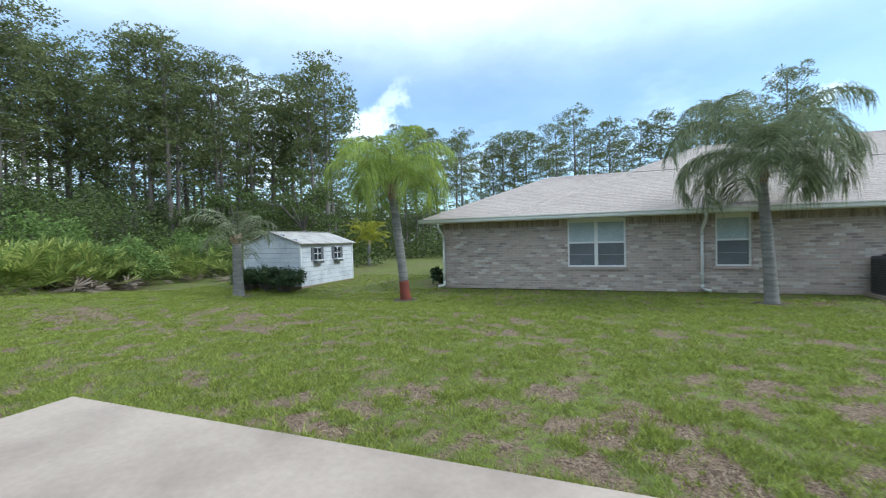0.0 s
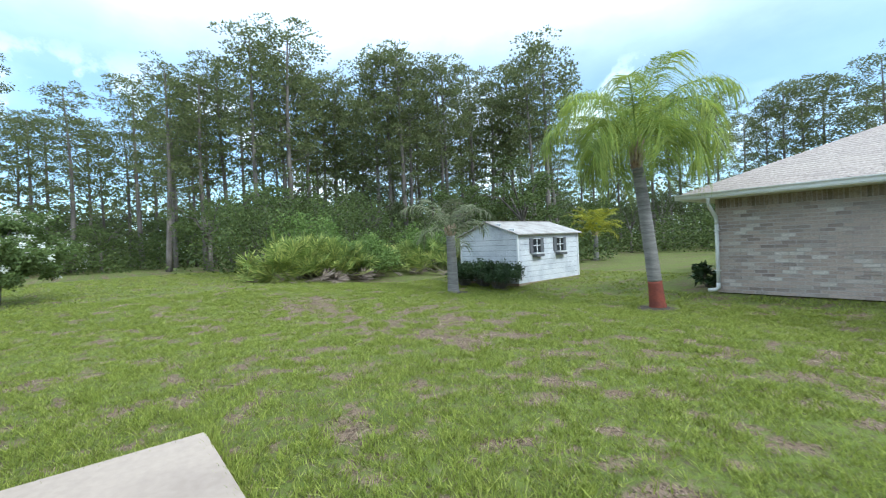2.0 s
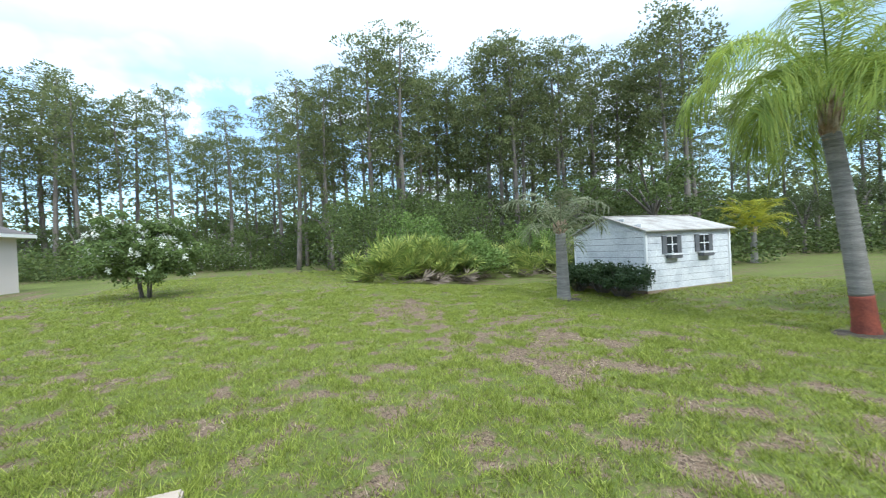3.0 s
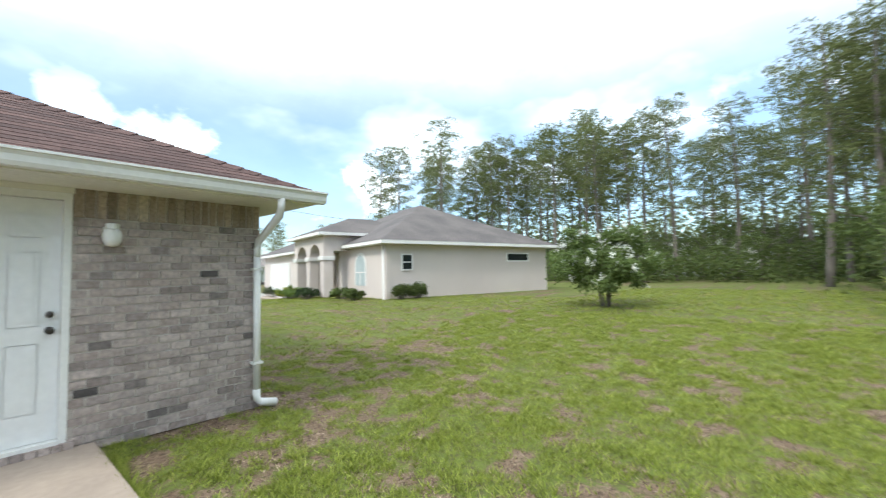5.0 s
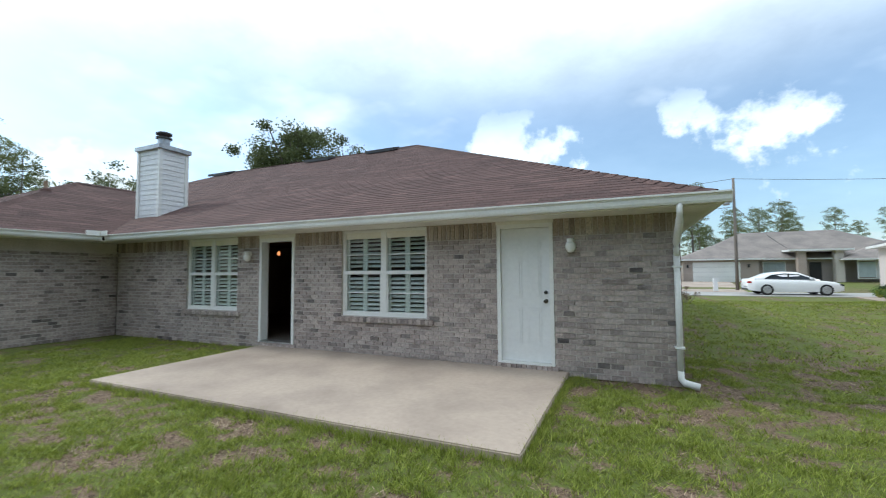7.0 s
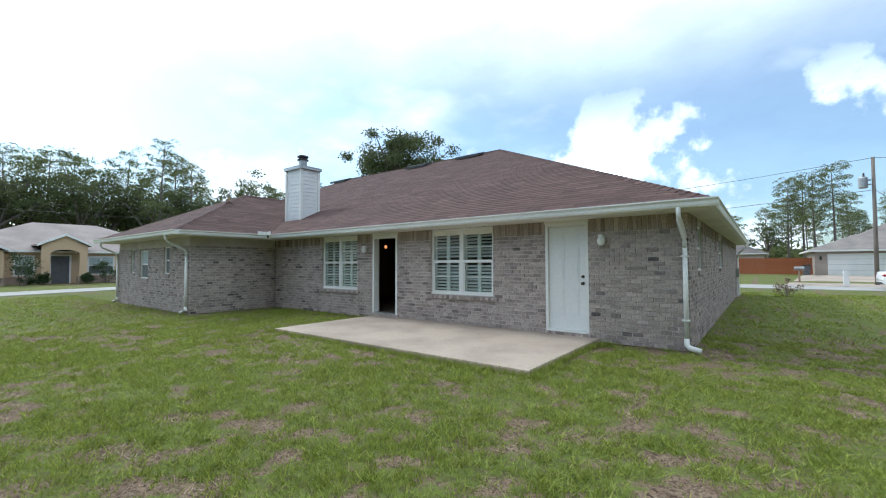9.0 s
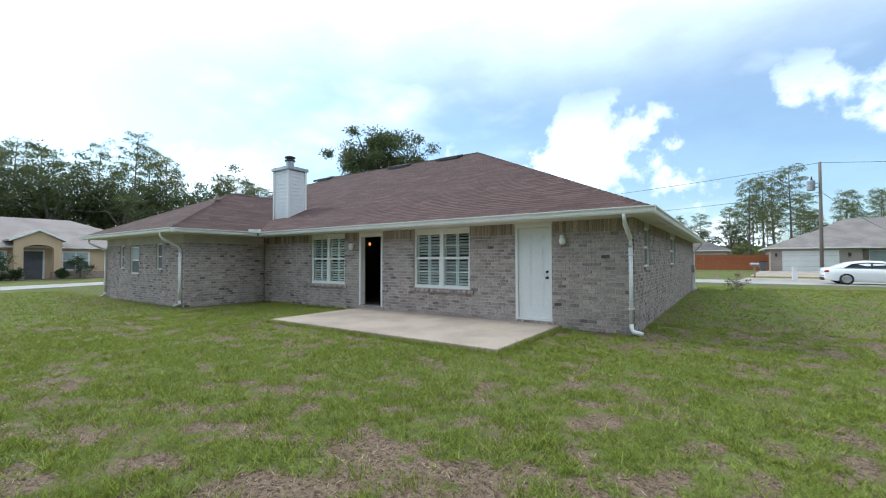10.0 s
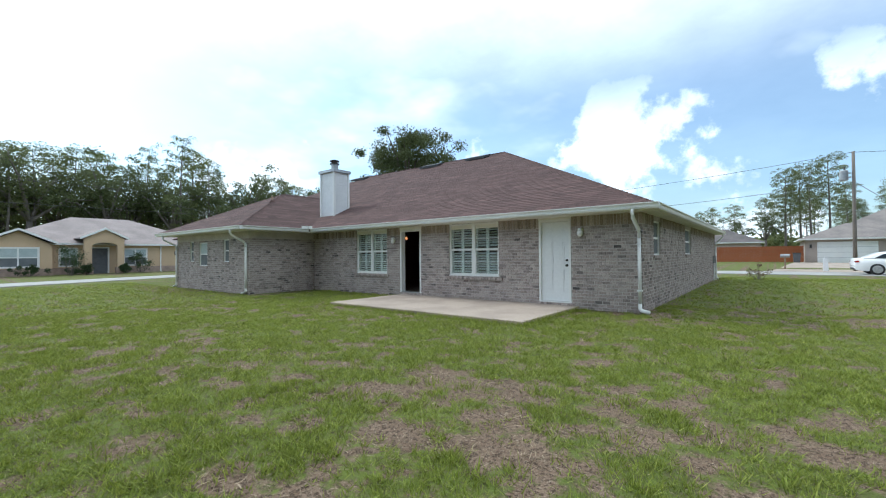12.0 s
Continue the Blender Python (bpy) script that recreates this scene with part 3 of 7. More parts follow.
green_ = lmix(lnoise(0.5), (0.118, 0.150, 0.033), (0.162, 0.198, 0.045))
# brown thatch, its colour darkened to stand for shade between the blades
green_ = lmix(lnoise(14.0, 5), green_, (0.105, 0.093, 0.047), 0.44, 0.66)
soil_ = lmix(lnoise(6.0, 5), (0.170, 0.112, 0.076), (0.240, 0.170, 0.122))
soil_ = lmix(lnoise(26.0, 6, 0.8), soil_, (0.058, 0.038, 0.026), 0.47, 0.57)
soil_ = lmix(lnoise(95.0, 3, 0.7), soil_, (0.37, 0.29, 0.215), 0.54, 0.66)
wadd_ = n_.new("ShaderNodeMath")
wadd_.operation = "MULTIPLY_ADD"
l_.new(lnoise(9.0, 7, 0.72), wadd_.inputs[0])
wadd_.inputs[1].default_value = 1.7
l_.new(at_.outputs["Fac"], wadd_.inputs[2])
l_.new(lmix(wadd_.outputs[0], green_, soil_, 1.0, 1.26), bs.inputs["Base Color"])
bmp_ = n_.new("ShaderNodeBump")
bmp_.inputs["Strength"].default_value, bmp_.inputs["Distance"].default_value = 0.7, 0.03
l_.new(lnoise(38.0, 5), bmp_.inputs["Height"]), l_.new(bmp_.outputs[0], bs.inputs["Normal"])

ground = quads("ground", np.stack([GX, GY, GZ], -1).reshape(-1, 3), gf, m_lawn)
tagged(ground, "worn green lawn with bare brownish patches", "lawn", kind="structure")
wear = ground.data.attributes.new("wear", "FLOAT", "POINT")
wear.data.foreach_set("value", dry.ravel().astype(np.float32))
for f_ in ground.data.polygons:
    f_.use_smooth = True

# patio slab against the rear wall, its front edge slightly broken
PX0, PX1, PY0, PZ = -6.50, -0.57, -2.93, 0.075
slab = part("patio", boxes(((PX0, PY0, -0.08), (PX1, -0.004, PZ))), M_CONC, bevel=0.012)
tagged(slab, "pale weathered concrete patio slab with water stains", "patio", kind="structure")

# streets: one beyond the front yards, one along the west side
def strip(name, pts, width, z, label, category, material=M_ROAD):
    bm = bmesh.new()
    left, right = [], []
    for i, p in enumerate(pts):
        a, b = Vector(pts[max(i - 1, 0)]), Vector(pts[min(i + 1, len(pts) - 1)])
        d = (b - a).normalized()
        s = Vector((-d.y, d.x)) * width / 2
        for bag, q in ((left, Vector(p) + s), (right, Vector(p) - s)):
            bag.append((bm.verts.new((q.x, q.y, landz(q.x, q.y) + z)), bm.verts.new((q.x, q.y, landz(q.x, q.y) - 0.3))))
    for i in range(len(pts) - 1):
        bm.faces.new((left[i][0], right[i][0], right[i + 1][0], left[i + 1][0]))
        bm.faces.new((left[i][0], left[i + 1][0], left[i + 1][1], left[i][1]))
        bm.faces.new((right[i][0], right[i][1], right[i + 1][1], right[i + 1][0]))
    return tagged(part(name, bm, material), label, category, kind="structure")


strip("road", [(x, 27.0 + 0.05 * (x - 8)) for x in range(-27, 62, 3)], 5.2, 0.03, "pale worn residential street", "road")
strip("road_west", [(-26.6 - 0.36 * (y + 9), y) for y in range(-60, 27, 3)], 3.4, 0.03, "pale street along the side of the lot", "road")
strip("driveway", [(5.4 + 0.12 * (y - 29), y) for y in range(29, 48, 2)], 5.0, 0.045, "pale concrete driveway leading to the garage", "driveway", M_CONC)
strip("driveway_near", [(13.6 + 0.12 * (y - 22), y) for y in np.arange(18.5, 25.0, 1.0)], 4.2, 0.05, "pale concrete driveway beside the stucco house", "driveway", M_CONC)

# ---------------------------------------------------------------- the brick house
rear_open = [(X0 + 0.76, X0 + 1.61, 0.13, 2.22), (X0 + 2.82, X0 + 4.56, 0.73, SOF), (X0 + 5.68, X0 + 6.60, 0.13, 2.20), (X0 + 7.24, X0 + 8.84, 0.72, SOF)]
brick_wall("wall_rear", (X0, 0, 0), (-1, 0, 0), (0, -1, 0), X0 - XI, SOF, rear_open, M_BRICK, M_SOLDIER, "greyed brick rear wall with a brown soldier course", singles=(0.0, 1.50, 1.95))
brick_wall("wall_east", (X0, 15.2, 0), (0, -1, 0), (1, 0, 0), 15.2, SOF, [(13.25, 14.05, 1.30, 2.16), (8.0, 9.3, 1.30, 2.16)], M_BRICK, M_SOLDIER, "greyed brick end wall with two small windows")
brick_wall("wall_wing_east", (XI, 0, 0), (0, -1, 0), (1, 0, 0), -YW, SOF, [], M_BRICK, None, "shaded greyed brick wall of the wing", singles=(0.0, 2.7, 1.5))
brick_wall("wall_wing_rear", (XI, YW, 0), (-1, 0, 0), (0, -1, 0), XI - XW, SOF, [(1.52, 1.98, 1.15, 2.02), (3.4, 4.2, 0.98, 1.95), (4.75, 5.15, 1.15, 2.02)], M_BRICK, None, "greyed brick wing wall with three small windows")
for nm, a, b in (("wall_wing_west", (XW, YW + T, 0), (XW + T, 4, SOF)), ("wall_west", (-24.4, 0, 0), (-24.2, 15.0, SOF)), ("wall_front", (-24.2, 15.0, 0), (X0 - T, 15.2, SOF)), ("wall_rear_west", (-24.2, 0, 0), (XW, T, SOF))):
    tagged(part(nm, boxes((a, b)), M_MORTAR), "greyed brick wall out of the sun", "wall", kind="structure")
tagged(part("floor", boxes(((-24.2, T, 0.0), (X0 - T, 15.0, 0.12)), ((XW + T, YW + T, 0.0), (XI - T, T, 0.12))), M_TILE), "tiled floor inside the house", "floor", kind="structure")
tagged(part("ceiling", boxes(((-24.2, T, 2.44), (X0 - T, 15.0, 2.5)), ((XW + T, YW + T, 2.44), (XI - T, T, 2.5))), M_INTERIOR), "plain ceiling inside the house", "ceiling", kind="structure")
tagged(part("wall_inside", boxes(((-24.2, 9.0, 0.12), (X0 - T, 9.1, 2.44)), ((-2.3, T, 0.12), (-2.2, 9.0, 2.44)), ((-10.8, T, 0.12), (-10.7, 9.0, 2.44))), M_INTERIOR), "plain inner walls seen through the open door", "wall", kind="structure")

# threshold bricks under the doors
for x0, x1 in ((-1.70, -0.68), (-6.68, -5.60)):
    step = thing("door_sill", (0, 0, 0), "brick rowlock sill under a door", "sill", kind="structure")
    bl, u = [], x0
    while u < x1 - 0.05:
        bl.append(((u + 0.004, -0.004, PZ - 0.03), (0.068, 0, 0), (0, 0, 0.085), (0, -0.05, 0)))
        u += 0.076
    single_slabs("brick", bl, M_BRICK, step)

# roofs
PITCH, EZ = 0.478, 2.40
bl, deck = [], bmesh.new()
H = 8.15
A, B, C, D = (1.20, -0.55, EZ), (1.20, 15.75, EZ), (-25.0, 15.75, EZ), (-25.0, -0.55, EZ)
R1, R2 = (1.20 - H, -0.55 + H, EZ + H * PITCH), (-25.0 + H, -0.55 + H, EZ + H * PITCH)
roof_slope(bl, deck, D, A, R2, R1, seed=3)
roof_slope(bl, deck, A, B, R1, R1, seed=4)
bm_add(deck, [B, C, R2, R1]), bm_add(deck, [C, D, R2])
bm_add(deck, [(-25, -0.55, EZ - 0.02), (1.20, -0.55, EZ - 0.02), (1.20, 15.75, EZ - 0.02), (-25, 15.75, EZ - 0.02)])
roof = part("roof", deck, M_DECK)
tagged(roof, "red-brown shingled hip roof of the brick house", "roof", kind="structure")
near_corner = [b for b in bl if b[0][0] > -2.6 and b[0][1] < 1.6 and b[0][0] - 1.2 < -0.55 - b[0][1]]
far_off = [b for b in bl if not (b[0][0] > -2.6 and b[0][1] < 1.6 and b[0][0] - 1.2 < -0.55 - b[0][1])]
slabs("shingles", far_off, M_SHINGLE, roof)["kind"] = "stuff"
LATE.append(("shingle", roof, near_corner, M_SHINGLE))
bl, deck = [], bmesh.new()
wx0, wx1, wy0 = XW - 0.55, XI + 0.55, YW - 0.55
hw = (wx1 - wx0) / 2
P1, P2 = ((wx0 + wx1) / 2, wy0 + hw, EZ + hw * PITCH), ((wx0 + wx1) / 2, 8.0, EZ + hw * PITCH)
roof_slope(bl, deck, (wx0, wy0, EZ), (wx1, wy0, EZ), P1, P1, seed=5)
roof_slope(bl, deck, (wx1, wy0, EZ), (wx1, 8.0, EZ), P1, P2, seed=6)
bm_add(deck, [(wx0, 8.0, EZ), (wx0, wy0, EZ), P1, P2])
roof_w = part("roof_wing", deck, M_DECK)
tagged(roof_w, "red-brown shingled hip roof of the wing", "roof", kind="structure")
slabs("shingles", bl, M_SHINGLE, roof_w)["kind"] = "stuff"


def caps(parent, a, b, material=M_SHINGLE, w=0.13, pitch=0.2):
    """Folded cap shingles along a hip or a ridge."""
    a, b = Vector(a), Vector(b)
    d = (b - a).normalized()
    s = d.cross(Vector((0, 0, 1))).normalized()
    n = s.cross(d)
    vs, fs, L, u = [], [], (b - a).length, 0.0
    while u < L:
        e, k = min(u + pitch + 0.03, L), len(vs)
        for q, h in ((u, 0.034), (e, 0.022)):
            for off, dz in ((-w, -0.05), (0, 0.01), (w, -0.05)):
                vs.append(a + d * q + s * off + n * (h + dz))
        fs += [(k, k + 1, k + 4, k + 3), (k + 1, k + 2, k + 5, k + 4), (k, k + 3, k + 4, k + 1), (k + 1, k + 4, k + 5, k + 2)][:2]
        u += pitch
    quads("ridge_caps", vs, fs, material, parent)["kind"] = "stuff"


caps(roof, A, R1), caps(roof, R1, R2), caps(roof, B, R1)
caps(roof_w, (wx0, wy0, EZ), P1), caps(roof_w, (wx1, wy0, EZ), P1), caps(roof_w, P1, (P1[0], 3.5, P1[2]))

# soffits, fascia and gutters
tagged(part("soffit", boxes(((XI + 0.55, -0.55, SOF), (1.20, 0.03, SOF + 0.03)), ((X0 - 0.03, 0.03, SOF), (1.20, 15.75, SOF + 0.03)), ((wx0, wy0, SOF), (wx1, YW + 0.03, SOF + 0.03)), ((XI - 0.03, YW + 0.03, SOF), (wx1, 0.03, SOF + 0.03)), ((wx0, YW + 0.03, SOF), (XW + 0.03, 8.0, SOF + 0.03))), M_SOFFIT), "cream painted soffit under the eaves", "soffit", kind="structure")
g_main = thing("gutter", (0, 0, 0), "white metal gutters along the eaves", "gutter")
zg = SOF + 0.012
gutter_run("gutter_run", (XI + 0.55 + 0.13, -0.55, zg), (1.20 + 0.135, -0.55, zg), (0, -1, 0), "", g_main)
gutter_run("gutter_run", (1.20, -0.55, zg), (1.20, 15.75, zg), (1, 0, 0), "", g_main)
gutter_run("gutter_run", (wx0 - 0.13, wy0, zg), (wx1 + 0.135, wy0, zg), (0, -1, 0), "", g_main)
gutter_run("gutter_run", (wx1, wy0, zg), (wx1, -0.55 - 0.135, zg), (1, 0, 0), "", g_main)
gutter_run("gutter_run", (wx0, wy0, zg), (wx0, 8.0, zg), (-1, 0, 0), "", g_main)
part("splash_guard", boxes(((wx1 + 0.02, -0.75, zg + 0.10), (wx1 + 0.40, -0.735, zg + 0.21)), ((wx1 + 0.14, -1.02, zg + 0.10), (wx1 + 0.155, -0.735, zg + 0.21))), M_WHITE, g_main)
downspout((X0 - 0.055, 0, 0), (0, -1, 0), (1, 0, 0), SOF + 0.02, "white metal downspout at the corner of the brick wall", 0.6)
downspout((XI - 0.10, YW, 0), (0, -1, 0), (-1, 0, 0), SOF + 0.02, "white metal downspout at the corner of the wing", 0.6)
downspout((X0, 14.9, 0), (1, 0, 0), (0, 1, 0), SOF + 0.02, "white metal downspout at the far end of the wall", 0.38)
downspout((XW + 0.10, YW, 0), (0, -1, 0), (-1, 0, 0), SOF + 0.02, "white metal downspout at the wing's far corner", 0.6)

# flat vents just under the ridge
for x in (-8.2, -11.2, -17.0):
    v = thing("roof_vent", (x, R1[1] - 0.45, R1[2] - 0.45 * PITCH + 0.03), "low dark brown metal roof vent under the ridge", "vent", "roof vents")
    bm = bmesh.new()
    prism(bm, [(-0.6, -0.25, -0.09), (-0.6, -0.25, 0.02), (-0.6, 0.25, 0.19), (-0.6, 0.25, 0.12)], (1.2, 0, 0))
    part("hood", bm, M_BLACK, v)
    part("flange", boxes(((-0.68, -0.02, 0.0), (0.68, 0.3, 0.03))), M_DECK, v)
for x, y in ((-13.6, -0.6), (-16.3, 0.6), (-16.8, -0.4)):
    zr = EZ + PITCH * min(y - wy0, wx1 - x, x - wx0)
    v = thing("vent_pipe", (x, y, zr), "short rusty vent pipe through the roof", "vent", "vent pipes")
    bm = bmesh.new()
    tube(bm, [(0, 0, -0.05), (0, 0, 0.28)], 0.045, 10)
    part("pipe", bm, M_BOOT, v)
    bm = bmesh.new()
    lathe(bm, [(0.12, -0.03), (0.10, 0.06), (0.05, 0.10)], (0, 0, 0), 12)
    part("flashing", bm, M_DECK, v)

# chimney
ch = thing("chimney", (-11.55, 1.10, 0), "white lap-sided chimney with a metal flue cap", "chimney")
bm = bmesh.new()
cw, cd, cb, ct = 0.44, 0.36, 2.55, 4.86
box(bm, (-cw, -cd, cb), (cw, cd, ct))
part("core", bm, M_VINYL, ch)
for i in range(17):
    z = cb + i * 0.136
    bm = bmesh.new()
    a, b = 0.022, 0.008
    for sx, sy, ex, ey in ((-cw, -cd, cw, -cd), (cw, -cd, cw, cd)):
        nx, ny = (0, -1) if sy == ey else (1, 0)
        bm_add(bm, [(sx + nx * a, sy + ny * a, z), (ex + nx * a, ey + ny * a, z), (ex + nx * b, ey + ny * b, z + 0.138), (sx + nx * b, sy + ny * b, z + 0.138)])
        bm_add(bm, [(sx, sy, z), (ex, ey, z), (ex + nx * a, ey + ny * a, z), (sx + nx * a, sy + ny * a, z)])
    part("board", bm, M_VINYL, ch)
for x, y in ((cw, -cd), (-cw, -cd), (cw, cd)):
    part("corner_board", boxes(((x - 0.045, y - 0.045, cb), (x + 0.045, y + 0.045, ct))), M_WHITE, ch)
part("crown", boxes(((-cw - 0.09, -cd - 0.09, ct), (cw + 0.09, cd + 0.09, ct + 0.11))), M_METAL, ch, "grey metal chase cover")
bm = bmesh.new()
lathe(bm, [(0.15, 0), (0.15, 0.34)], (0, 0, ct + 0.11), 16)
part("flue", bm, M_METAL, ch)
bm = bmesh.new()
lathe(bm, [(0.20, 0.30), (0.20, 0.34), (0.15, 0.36)], (0, 0, ct + 0.11), 16)
lathe(bm, [(0.20, 0.42), (0.20, 0.46), (0.10, 0.50)], (0, 0, ct + 0.11), 16)
part("flue_cap", bm, M_BLACK, ch, "black flue cap")


def lamp_jar(x, z):
    o = thing("wall_lamp", (x, 0.0, z), "white globe wall lamp beside a door", "lamp", "wall lamps")
    bm = bmesh.new()
    tube(bm, [(0, -0.005, 0.05), (0, -0.05, 0.055)], 0.055, 14)
    part("base", bm, M_WHITE, o)
    bm = bmesh.new()
    lathe(bm, [(0.052, 0.045), (0.055, 0.09), (0.05, 0.10)], (0, -0.085, 0), 14)
    part("collar", bm, M_WHITE, o)
    bm = bmesh.new()
    lathe(bm, [(0.01, -0.105), (0.045, -0.095), (0.072, -0.05), (0.076, 0.0), (0.06, 0.04), (0.05, 0.05)], (0, -0.085, 0), 16)
    part("globe", bm, M_GLOBE, o, smooth=True)


lamp_jar(-0.50, 1.87), lamp_jar(-6.86, 1.85)


def frame_box(w, h, t, y0, y1):
    return boxes(((0, y0, 0), (t, y1, h)), ((w - t, y0, 0), (w, y1, h)), ((t, y0, h - t), (w - t, y1, h)), ((t, y0, 0), (w - t, y1, t)))


def back_window(name, x0, x1, z0, z1, sill=True):
    """A twin sash window with white shutters behind the glass."""
    w, h = x1 - x0, z1 - z0
    o = thing(name, (x0, 0, z0), "white twin sash window with plantation shutters behind the glass", "window", kind="structure")
    part("window_frame", frame_box(w, h - 0.001, 0.05, 0.05, 0.12), M_WHITE, o)
    part("mullion", boxes(((w / 2 - 0.055, 0.048, 0.05), (w / 2 + 0.055, 0.122, h - 0.05))), M_WHITE, o)
    part("head_panel", boxes(((0.05, 0.065, h - 0.16), (w / 2 - 0.055, 0.118, h - 0.05)), ((w / 2 + 0.055, 0.065, h - 0.16), (w - 0.05, 0.118, h - 0.05))), M_SOFFIT, o)
    for a, b in ((0.05, w / 2 - 0.055), (w / 2 + 0.055, w - 0.05)):
        mid = h * 0.50
        part("meeting_rail", boxes(((a, 0.055, mid - 0.03), (b, 0.105, mid + 0.03))), M_WHITE, o)
        part("lower_sash", boxes(((a, 0.06, 0.05), (a + 0.025, 0.10, mid - 0.03)), ((b - 0.025, 0.06, 0.05), (b, 0.10, mid - 0.03)), ((a + 0.025, 0.06, 0.05), (b - 0.025, 0.10, 0.08))), M_WHITE, o)
        for q0, q1 in ((0.08, mid - 0.03), (mid + 0.03, h - 0.16)):
            part("pane", boxes(((a + 0.02, 0.078, q0), (b - 0.02, 0.083, q1))), M_GLASS, o).visible_shadow = False
            part("glazing_bar", boxes(((a, 0.066, (q0 + q1) / 2 - 0.008), (b, 0.076, (q0 + q1) / 2 + 0.008))), M_WHITE, o)
        for s0, s1 in ((a, a + (b - a) / 2), (a + (b - a) / 2, b)):
            sh = part("shutter", frame_box(s1 - s0 - 0.004, h - 0.12, 0.045, 0.0, 0.03), M_SHUTTER, o, "white louvred shutter leaf")
            sh.location = (s0 + 0.002, 0.125, 0.04)
            sw, n = s1 - s0 - 0.094, int((h - 0.22) / 0.076)
            bm = bmesh.new()
            bx = boxes(((0.045, -0.03, h * 0.46), (0.045 + sw, 0.03, h * 0.46 + 0.06)))
            r = part("rail", bx, M_SHUTTER, sh)
            for k in range(n):
                zz_ = 0.06 + k * 0.076 + 0.03
                if abs(zz_ - h * 0.46 - 0.03) < 0.05:
                    continue
                if k == 0:
                    prism(bm, [(0, -0.030, -0.018), (0, -0.028, -0.024), (0, 0.030, 0.018), (0, 0.028, 0.024)], (sw, 0, 0))
                    slat0 = part("slat", bm, M_SHUTTER, sh)
                    slat0.location = (0.045, 0.015, zz_)
                else:
                    s = new("slat", slat0.data)
                    s.parent, s.location = sh, (0.045, 0.015, zz_)
    if sill:
        bl_, u = [], -0.10
        while u < w + 0.06:
            bl_.append(((u + 0.004, 0.05, -0.085), (0.068, 0, 0), (0, 0, 0.075), (0, -0.10, -0.012)))
            u += 0.0755
        sl = thing("window_sill", (0, 0, 0))
        sl.parent = o
        single_slabs("brick", bl_, M_BRICK, sl)
    return o


back_window("window_1", -4.56, -2.82, 0.73, SOF)
back_window("window_2", -8.84, -7.24, 0.72, SOF)


def end_window(name, origin, turn, w, h, label, top=M_SCREEN):
    """A small sash window with a screen; x along the wall, y into it."""
    o = thing(name, origin, label, "window", kind="structure", turn=turn)
    part("window_frame", frame_box(w, h, 0.04, 0.04, 0.11), M_WHITE, o)
    part("meeting_rail", boxes(((0.04, 0.045, h / 2 - 0.025), (w - 0.04, 0.10, h / 2 + 0.025))), M_WHITE, o)
    part("pane", boxes(((0.04, 0.075, 0.04), (w - 0.04, 0.08, h / 2 - 0.025))), M_SCREEN, o)
    part("pane", boxes(((0.04, 0.075, h / 2 + 0.025), (w - 0.04, 0.08, h - 0.04))), top, o)
    part("window_sill", boxes(((-0.05, -0.035, -0.075), (w + 0.05, 0.10, -0.004))), M_BRICK, o)
    return o


end_window("window_3", (X0, 15.2 - 14.05, 1.30), 90, 0.80, 0.86, "small white sash window in the brick end wall")
end_window("window_4", (X0, 15.2 - 9.3, 1.30), 90, 1.30, 0.86, "white sash window in the brick end wall")
end_window("window_5", (XI - 1.98, YW, 1.15), 0, 0.46, 0.87, "narrow white sash window in the wing")
end_window("window_6", (XI - 4.2, YW, 0.98), 0, 0.80, 0.97, "white sash window with a pale blind in the wing", M_BLIND)
end_window("window_7", (XI - 5.15, YW, 1.15), 0, 0.40, 0.87, "narrow white sash window in the wing")


def panel_leaf(w, h, parent):
    """A six-panel door leaf, standing at its hinge, x across."""
    leaf = part("door_leaf", boxes(((0, 0, 0), (w, 0.044, h))), M_DOOR, parent, "white six-panel door leaf", bevel=0.003)
    m, g = 0.13, 0.10
    pw = (w - 2 * m - g) / 2
    for c in range(2):
        for z0, z1 in ((0.24, 0.80), (0.94, 1.55), (1.67, h - 0.13)):
            x = m + c * (pw + g)
            for y, s in ((-0.004, 1), (0.048, -1)):
                bm = bmesh.new()
                box(bm, (x, y, z0), (x + pw, y + s * 0.008, z1))
                box(bm, (x + 0.035, y - s * 0.006, z0 + 0.035), (x + pw - 0.035, y + s * 0.006, z1 - 0.035))
                part("panel", bm, M_DOOR, leaf, bevel=0.004)
    return leaf


# closed back door
d1 = thing("door_1", (-1.61, 0, 0.13), "closed white six-panel door with dark knob and deadbolt", "door", kind="structure")
part("door_frame", boxes(((0, -0.012, 0), (0.055, 0.10, 2.09)), ((0.795, -0.012, 0), (0.85, 0.10, 2.09)), ((0.055, -0.012, 2.03), (0.795, 0.10, 2.09))), M_WHITE, d1)
part("header", boxes(((-0.012, -0.014, 2.091), (0.862, 0.06, SOF - 0.131))), M_SOFFIT, d1)
part("threshold", boxes(((0.055, -0.03, 0), (0.795, 0.10, 0.03))), M_WHITE, d1)
lf = panel_leaf(0.74, 1.995, d1)
lf.location = (0.055, 0.045, 0.032)
for z, r in ((0.90, 0.029), (1.03, 0.026)):
    bm = bmesh.new()
    tube(bm, [(0.675, 0, z), (0.675, -0.012, z), (0.675, -0.03, z), (0.675, -0.06, z), (0.675, -0.066, z)], [r * 1.1, r * 0.9, r * 0.5, r, r * 0.7] if z < 1 else [r * 1.1, r, r * 0.9, r * 0.8, r * 0.6], 14)
    part("door_knob" if z < 1 else "deadbolt", bm, M_BRONZE, lf, "dark bronze hardware", smooth=True)

